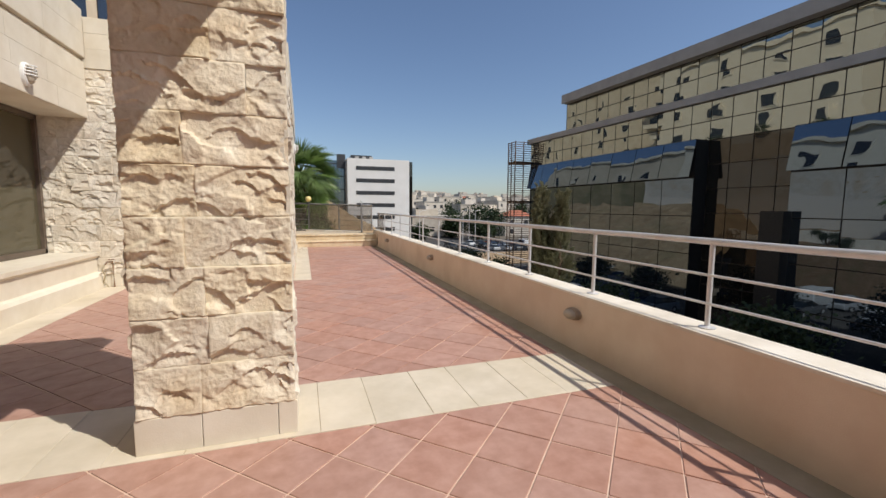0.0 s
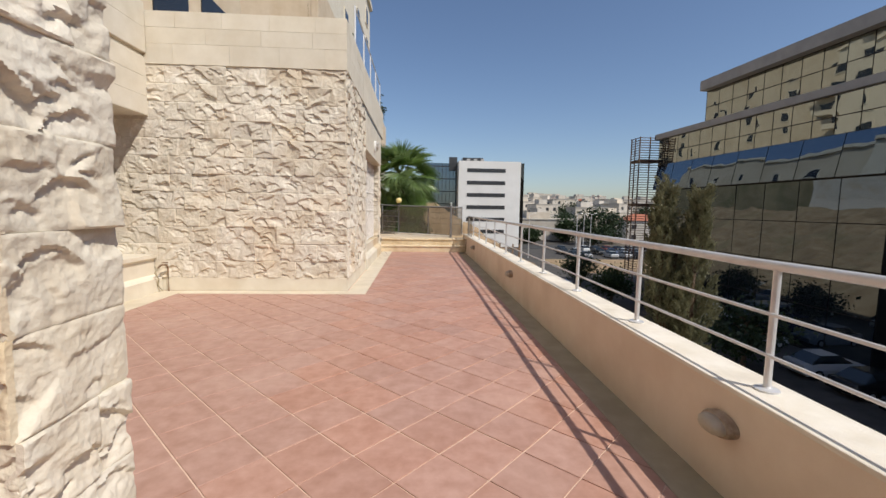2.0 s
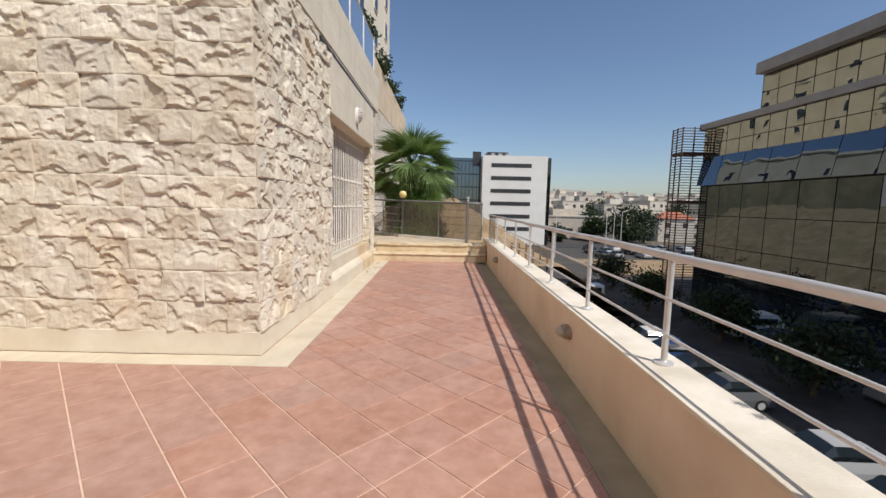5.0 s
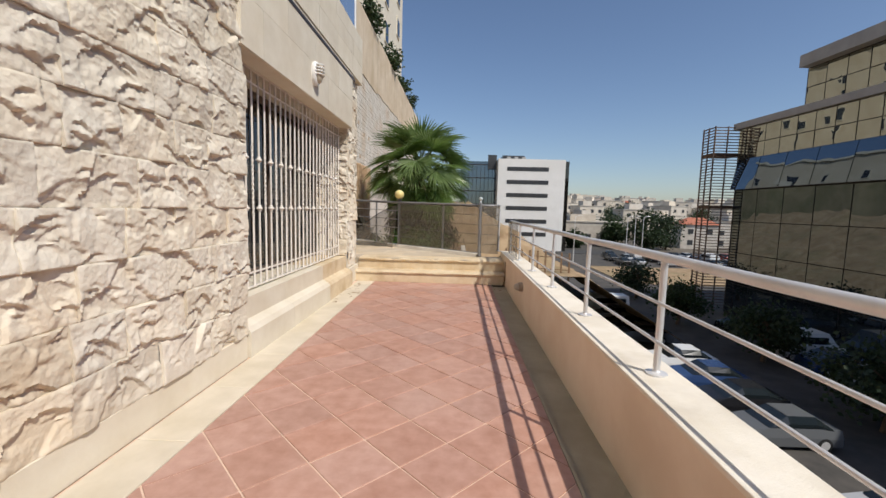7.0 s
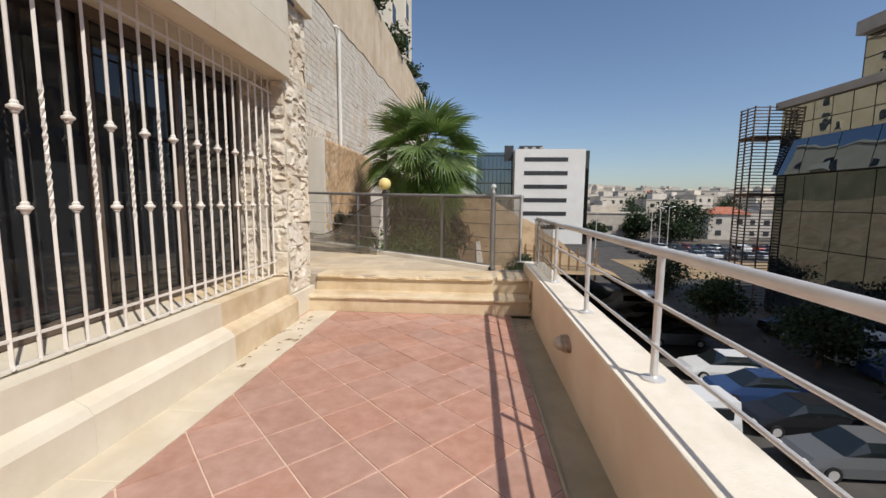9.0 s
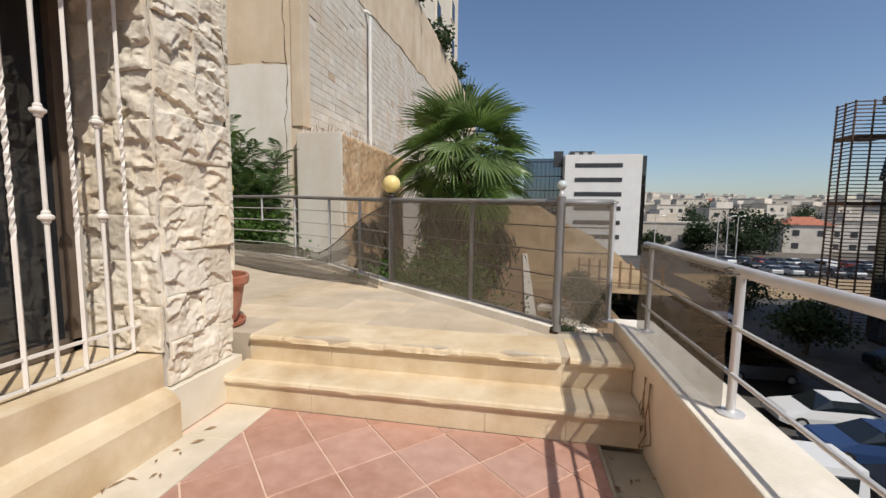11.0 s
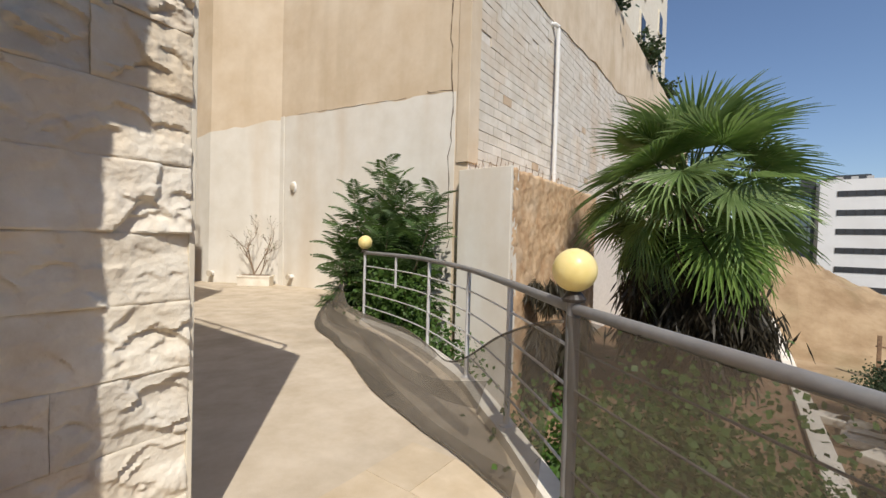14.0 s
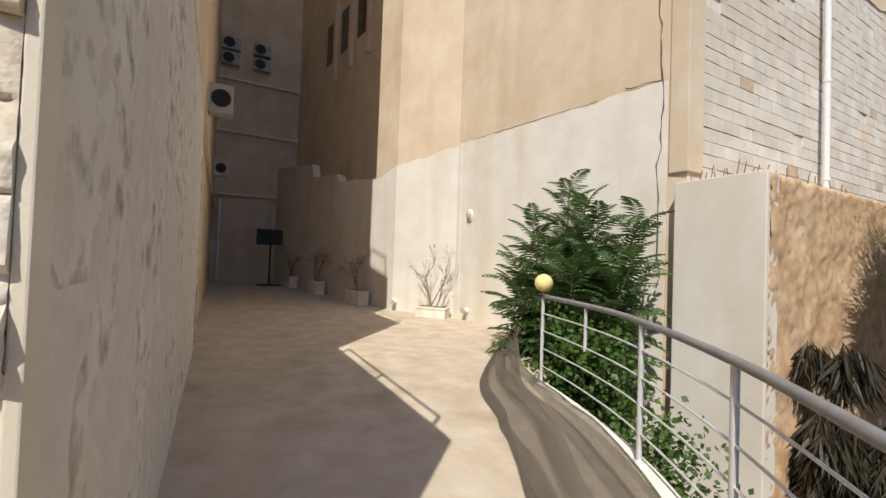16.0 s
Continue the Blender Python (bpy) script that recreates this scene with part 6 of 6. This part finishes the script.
M_WHITE = mat("white_cladding", (0.72, 0.7, 0.66), (0.8, 0.78, 0.74), 0.4, 0.7, 0, stain_or_shade=(0.6, 0.56, 0.5), stain_or_shade_scale=0.2, stain_or_shade_amt=0.3)
off = empty("office_block", (20, 110, -8.5), "white office block with long ribbon windows", "building")
OB = pose(11.6, 110, -8.5, 0, 0, 0)


def obox(x0, x1, y0, y1, z0, z1):
    return box(bmesh.new(), x0, x1, y0, y1, z0, z1, 0, OB)


part("wall", obox(0, 16.2, 0, 20, 0, 22.2), M_WHITE, off)
part("glass_side", obox(16.2, 17.2, 0.5, 19, 0, 21.9), M_GLASS_D, off, "dark glass flank")
gw = part("glass_wing", obox(-9, 0, 5, 18, 0, 22.0), M_GLASS_B, off, "blue glass wing")
part("fin", obox(-2.2, -0.02, 4.5, 5.3, 20, 23.6), M_WINH, off)
for k in range(9):
    part("mullion", obox(-9 + k, -8.92 + k, 4.93, 5.02, 0, 22), M_DARK, gw)
for k in range(7):
    part("transom", obox(-9, 0, 4.92, 5.02, 1 + 3.35 * k, 1.2 + 3.35 * k), M_DARK, gw)
for k in range(6):
    z = 19.35 - 3.15 * (5 - k)
    win = part("window", obox(2.2, 12.2, -0.06, 0.3, z, z + 0.95), M_WINH, off)
    for q in range(9):
        part("mullion", obox(2.2 + q * 1.11, 2.3 + q * 1.11, -0.1, 0.0, z, z + 0.95), M_DARK, win)
part("plant_room", obox(1.5, 7, 5, 10, 22.4, 23.6), M_WINH, off)
for k in range(6):
    part("roof_unit", obox(1.6 + k * 0.95, 2.5 + k * 0.95, 4.5, 5.5, 22.2, 23.0 + 0.25 * (k % 2)), M_SLAB if k % 2 else M_WINH, off)

# ---- glass office building opposite ----
F0, FD, FN = Vector((29.55, 50.8, 0)), Vector((0.06, -0.998, 0)).normalized(), Vector((-0.998, -0.06, 0)).normalized()
FM = Matrix(((FD.x, FN.x, 0, F0.x), (FD.y, FN.y, 0, F0.y), (0, 0, 1, 0), (0, 0, 0, 1)))   # along, out, up
glass = empty("glass_office_building", F0 + Vector((0, 0, -8.5)), "dark mirror glass office building with grey roof slabs", "building")


def fbox(s0, s1, o0, o1, z0, z1, bm=None):
    return box(bm or bmesh.new(), s0, s1, o0, o1, z0, z1, 0, FM)


part("wall", fbox(0, 75, -22, -0.15, -8.5, 9.7), M_BLACK, glass)
part("roof_slab", fbox(-0.4, 75, -22, 0.3, 9.75, 10.35), M_SLAB, glass, "grey projecting roof slab")
part("penthouse_wall", fbox(6.5, 75, -16, -0.6, 10.35, 13.5), M_BLACK, glass)
part("penthouse_slab", fbox(6.5, 75, -18, 0.3, 13.5, 14.45), M_SLAB, glass, "grey projecting roof slab")
panes = {}


def pane(s0, s1, o, z0, z1, material, rng, yaw=0.0, lean=0.0):
    """One mirror pane, very slightly out of true."""
    key = (round(s1 - s0, 3), round(z1 - z0, 3), material.name)
    if key not in panes:
        me = bpy.data.meshes.new("pane")
        w, h = s1 - s0 - 0.07, z1 - z0 - 0.07
        bm = boxed(-w / 2, w / 2, -0.02, 0.0, -h / 2, h / 2)
        bm.to_mesh(me)
        bm.free()
        me.materials.append(material)
        panes[key] = me
    m = FM @ pose((s0 + s1) / 2, o, (z0 + z1) / 2, lean + rng.uniform(-0.5, 0.5), 0, yaw + rng.uniform(-0.5, 0.5))
    place("pane", panes[key], m, glass)


rng = random.Random(17)
part("mullion_backing", fbox(0, 75, -0.15, -0.06, -8.5, 9.7), M_DARK, glass)
part("mullion_backing", fbox(6.5, 75, -0.6, -0.5, 10.35, 13.5), M_DARK, glass)
PW = 1.64
for k in range(44):
    s = k * PW + 0.05
    big = k % 3
    pane(s, s + PW, 0.0, 8.2, 9.7, M_GLASS_G, rng)
    pane(s, s + PW, 0.0, 6.7, 8.2, M_GLASS_G, rng)
    if s > 6.6:
        pane(s, s + PW, -0.45, 11.9, 13.45, M_GLASS_G, rng)
        pane(s, s + PW, -0.45, 10.4, 11.9, M_GLASS_G, rng)
    if 24.6 < s < 30.5 or s > 60:
        for q in range(7):
            pane(s, s + PW, 0.0, 6.7 - 1.9 * (q + 1), 6.7 - 1.9 * q, M_GLASS_D, rng)
LEAN = math.tan(radians(2.0))
for s0, s1 in ((1.0, 24.6), (30.7, 60.0)):
    bm = bmesh.new()
    lo = [bm.verts.new(FM @ Vector((a, o, -8.5))) for a, o in ((s0, -0.1), (s1, -0.1), (s1, 0.55 + (s1 - s0) * LEAN), (s0, 0.55))]
    hi = [bm.verts.new(FM @ Vector((a, o, 6.72))) for a, o in ((s0, -0.1), (s1, -0.1), (s1, 0.55 + (s1 - s0) * LEAN), (s0, 0.55))]
    bm.faces.new(lo)
    bm.faces.new(hi)
    for k in range(4):
        bm.faces.new((lo[k], lo[(k + 1) % 4], hi[(k + 1) % 4], hi[k]))
    bmesh.ops.recalc_face_normals(bm, faces=bm.faces)
    part("bay_case", bm, M_BLACK, glass, "black glazed bay set at a slant")
    n = round((s1 - s0) / 2.95)
    w = (s1 - s0) / n
    for k in range(n):
        for q in range(5):
            pane(s0 + k * w, s0 + (k + 1) * w, (0.6 if q else 0.87) + (k + 0.5) * w * LEAN, 6.75 - 3.0 * (q + 1), 6.75 - 3.0 * q, M_GLASS_B, rng, 2.0, 0.0 if q else 11.0)
part("dark_fin", fbox(29.6, 31.0, 0.0, 1.5, -8.5, 1.2), M_BLACK, glass, "black glazed fin")

tower = empty("louvre_tower", (26.3, 50.8, -8.5), "rusty brown louvred stair tower beside the glass building", "tower")
M_LOUV = mat("brown_louvre_steel", (0.1, 0.065, 0.045), (0.17, 0.11, 0.08), 3, 0.7, 0.1, 20)
for k in range(64):
    z = -8.2 + 0.288 * k
    part("slat", box(bmesh.new(), 27.3, 29.9, 50.9, 51.02, z, z + 0.07), M_LOUV, tower)
    part("slat", box(bmesh.new(), 27.3, 27.42, 50.9, 53.0, z, z + 0.07), M_LOUV, tower)
for x, y in ((27.36, 50.96), (28.6, 50.96), (29.8, 50.96), (27.36, 52.9), (27.36, 52.0)):
    part("post", box(bmesh.new(), x - 0.05, x + 0.05, y - 0.05, y + 0.05, -8.5, 10.1), M_LOUV, tower)
part("landing", box(bmesh.new(), 27.4, 29.9, 51.0, 52.9, 7.2, 7.5), M_LOUV, tower)
part("landing", box(bmesh.new(), 27.4, 29.9, 51.0, 52.9, 2.0, 2.3), M_LOUV, tower)

# ---- pieces of floors and walls ----
def ashlar(parent, o, u, n, length, courses, size, seed):
    """Sawn facing slabs with fine joints: o is the lower corner of the face, courses are slab heights."""
    rng = random.Random(seed)
    o, u, n = Vector(o), Vector(u), Vector(n)
    z = 0.0
    for h in courses:
        a = 0.0
        while a < length - 0.01:
            w = size * rng.uniform(0.85, 1.15) * (0.5 if a == 0 and rng.random() < 0.5 else 1)
            if length - (a + w) < size * 0.4:
                w = length - a
            out = 0.008 + rng.uniform(-0.001, 0.001)
            p, q = o + u * (a + 0.0015) - n * 0.01, o + u * (a + w - 0.0015) + n * out
            bm = boxed(min(p.x, q.x), max(p.x, q.x), min(p.y, q.y), max(p.y, q.y), o.z + z + 0.0015, o.z + z + h - 0.0015)
            part("facing_slab", bm, M_SMOOTH, parent)
            a += w
        z += h


ashlar(block, (-2.44, 9.26, 3.275), (1, 0, 0), (0, -1, 0), 2.8, (0.28, 0.22, 0.22), 0.72, 401)
ashlar(block, (0.36, 9.255, 3.275), (0, 1, 0), (1, 0, 0), 6.1, (0.28, 0.22, 0.22), 0.72, 402)
ashlar(bay, (0.348, 11.46, 2.465), (0, 1, 0), (1, 0, 0), 3.3, (0.4, 0.4), 0.8, 403)
ashlar(west, (-2.47, 1.0, 2.555), (0, 1, 0), (1, 0, 0), 8.25, (0.26, 0.27, 0.27), 0.75, 404)
ashlar(west, (-2.45, 1.0, 3.415), (0, 1, 0), (1, 0, 0), 8.25, (0.34, 0.34), 0.75, 405)

tile_me = bpy.data.meshes.new("tile")
D = 0.449
HD = D / 2 - 0.0062
bm = slab(bmesh.new(), [(HD, 0), (0, HD), (-HD, 0), (0, -HD)], -0.02, 0.0, 0.002)
bm.to_mesh(tile_me)
bm.free()
tile_me.materials.append(M_TILE)
TX, TY = 1.105, 6.35
rest = bmesh.new()
count = 0
cells = []
for i in range(-22, 10):
    for j in range(-46, 42):
        if (i + j) % 2:
            cells.append((TX + i * D / 2, TY + j * D / 2))
cells.sort(key=lambda c: (abs(c[0] - 1.7) > 1.25, abs(c[1] - 9.0)))
for cx, cy in cells:
    poly = [(cx + HD, cy), (cx, cy + HD), (cx - HD, cy), (cx, cy - HD)]
    for x0, x1, y0, y1 in ((-2.06, XE - 0.014, 4.6, 9.045), (0.65, XE - 0.014, 9.045, 15.165), (-2.06, XE - 0.014, -4.0, 3.9)):
        c = clip(poly, x0, x1, y0, y1)
        if len(c) < 3:
            continue
        whole = len(c) == 4 and all(abs(a[0] - b[0]) < 1e-6 and abs(a[1] - b[1]) < 1e-6 for a, b in zip(c, poly))
        if count < 300:
            count += 1
            if whole:
                place("tile", tile_me, pose(cx, cy, random.uniform(-0.0012, 0.0012)), floor)
            else:
                part("tile", slab(bmesh.new(), c, -0.02, 0.0, 0.0), M_TILE, floor)
        else:
            slab(rest, c, -0.02, 0.0, 0.002 if whole else 0.0)
tagged(part("tile_field", rest, M_TILE, floor), kind="stuff")
paving(floor, -2.06, XE - 0.014, 3.905, 4.595, "x", 0.33, -0.02, 0.004, M_STRIP, 1)
paving(floor, 0.362, 0.645, 9.05, 15.165, "y", 0.62, -0.02, 0.004, M_STRIP, 2)
paving(floor, -2.06, 0.36, 9.05, 9.255, "x", 0.6, -0.02, 0.004, M_STRIP, 3)
paving(floor, -2.38, -2.063, -4.0, 9.25, "y", 0.6, -0.02, 0.004, M_STRIP, 4)


def clip_line(poly, px, py, nx, ny):
    out = []
    for i, p in enumerate(poly):
        q = poly[(i + 1) % len(poly)]
        a, b = (p[0] - px) * nx + (p[1] - py) * ny, (q[0] - px) * nx + (q[1] - py) * ny
        if a >= 0:
            out.append(p)
        if a * b < 0:
            k = a / (a - b)
            out.append((p[0] + (q[0] - p[0]) * k, p[1] + (q[1] - p[1]) * k))
    return out


rng = random.Random(29)
y = 15.84
row = 0
while y < 17.4:
    h = 0.41
    x = -0.3 + (-0.3 if row % 2 else 0)
    while x < 2.85:
        w = rng.uniform(0.55, 0.7)
        c = clip([(x + 0.0008, y + 0.0008), (x + w - 0.002, y + 0.002), (x + w - 0.002, y + h - 0.002), (x + 0.002, y + h - 0.002)], -0.29, 2.85, y, y + h)
        for (ax, ay), (bx, by) in ((RAIL[1], RAIL[3]), (RAIL[3], RAIL[5]), (RAIL[5], RAIL[7])):
            if len(c) >= 3:
                l = math.hypot(bx - ax, by - ay)
                nx_, ny_ = -(by - ay) / l, (bx - ax) / l
                c = clip_line(c, ax + nx_ * 0.0, ay + ny_ * 0.0, nx_, ny_)
        if len(c) >= 3:
            c = clip_line(c, 0, 16.18, 0, 1) if x + w < -0.4 else c
        if len(c) >= 3:
            part("deck_slab", slab(bmesh.new(), c, 0.36, 0.381 + rng.uniform(-0.001, 0.001), 0.0015), M_DECK, deck)
        x += w
    y += h
    row += 1

M_BLOCKD = mat("bare_tan_block", (0.45, 0.33, 0.22), (0.58, 0.45, 0.32), 3, 0.95, 0.3, 40)
blk = {}
rng = random.Random(77)
field = bmesh.new()
for r in range(28):
    z = 2.95 + 0.205 * r
    y = 22.76 - (0.2 if r % 2 else 0.0)
    while y < 59:
        w = 0.41
        y0, y1 = max(y, 22.76), y + w
        lim = 7.9 + 0.035 * (y - 26)
        if y1 - y0 > 0.1 and z < lim:
            rr = rng.random()
            if rr > 0.985:
                pass
            elif y < 33 and r < 24 and y > 23 and len(blk) < 300:
                o = rng.uniform(-0.006, 0.008)
                ob = part("block", boxed(-3.17, -3.128 + o, y0 + 0.006, y1 - 0.006, z + 0.007, z + 0.198), M_BLOCKD if rr < 0.045 else M_BLOCK, brick)
                blk[ob.name] = 1
            else:
                o = rng.uniform(-0.006, 0.008)
                vs = [field.verts.new(v) for v in ((-3.128 + o, y0 + 0.006, z + 0.007), (-3.128 + o, y1 - 0.006, z + 0.007), (-3.128 + o, y1 - 0.006, z + 0.198), (-3.128 + o, y0 + 0.006, z + 0.198))]
                ws = [field.verts.new((-3.17, v.co.y, v.co.z)) for v in vs]
                field.faces.new(vs)
                for i in range(4):
                    field.faces.new((vs[i], ws[i], ws[(i + 1) % 4], vs[(i + 1) % 4]))
        y = y1
bmesh.ops.recalc_face_normals(field, faces=field.faces)
tagged(part("block_field", field, M_BLOCK, brick), kind="stuff")

rock_face(block, (-3.2, 9.29, 0.2), (1, 0, 0), (0, -1, 0), 3.545, 0.2, 3.27, M_ROCK, 11, proud=0.03)
rock_face(block, (0.33, 9.27, 0.2), (0, 1, 0), (1, 0, 0), 2.23, 0.2, 3.27, M_ROCK, 12, proud=0.03, step=0.0075)
rock_face(pillar, (-0.29, 3.975, 0.19), (1, 0, 0), (0, -1, 0), 0.752, 0.19, 2.74, M_ROCKW, 21, lens=(0.3, 0.6), proud=0.03, step=0.006)
rock_face(pillar, (0.44, 3.955, 0.19), (0, 1, 0), (1, 0, 0), 0.395, 0.19, 2.74, M_ROCK, 22, lens=(0.2, 0.42), proud=0.026, step=0.007)
rock_face(pillar, (-0.27, 4.335, 0.19), (0, -1, 0), (-1, 0, 0), 0.36, 0.19, 2.74, M_ROCKW, 23, lens=(0.2, 0.42))
rock_face(pillar, (0.44, 4.335, 0.19), (-1, 0, 0), (0, 1, 0), 0.71, 0.19, 2.74, M_ROCK, 24, lens=(0.2, 0.42))
rock_face(column, (0.27, 14.78, 0.28), (0, 1, 0), (1, 0, 0), 0.51, 0.28, 3.27, M_ROCK, 31, lens=(0.28, 0.51), proud=0.032, step=0.0075)
rock_face(column, (0.29, 15.28, 0.38), (-1, 0, 0), (0, 1, 0), 0.75, 0.38, 3.27, M_ROCK, 32)
rock_face(column, (-0.2, 14.78, 0.48), (1, 0, 0), (0, -1, 0), 0.48, 0.48, 2.46, M_ROCK, 34, lens=(0.2, 0.4))
rock_face(corner, (-0.396, 15.3, 0.385), (0, 1, 0), (1, 0, 0), 0.89, 0.385, 3.7, M_ROCK, 33, proud=0.03, step=0.007)
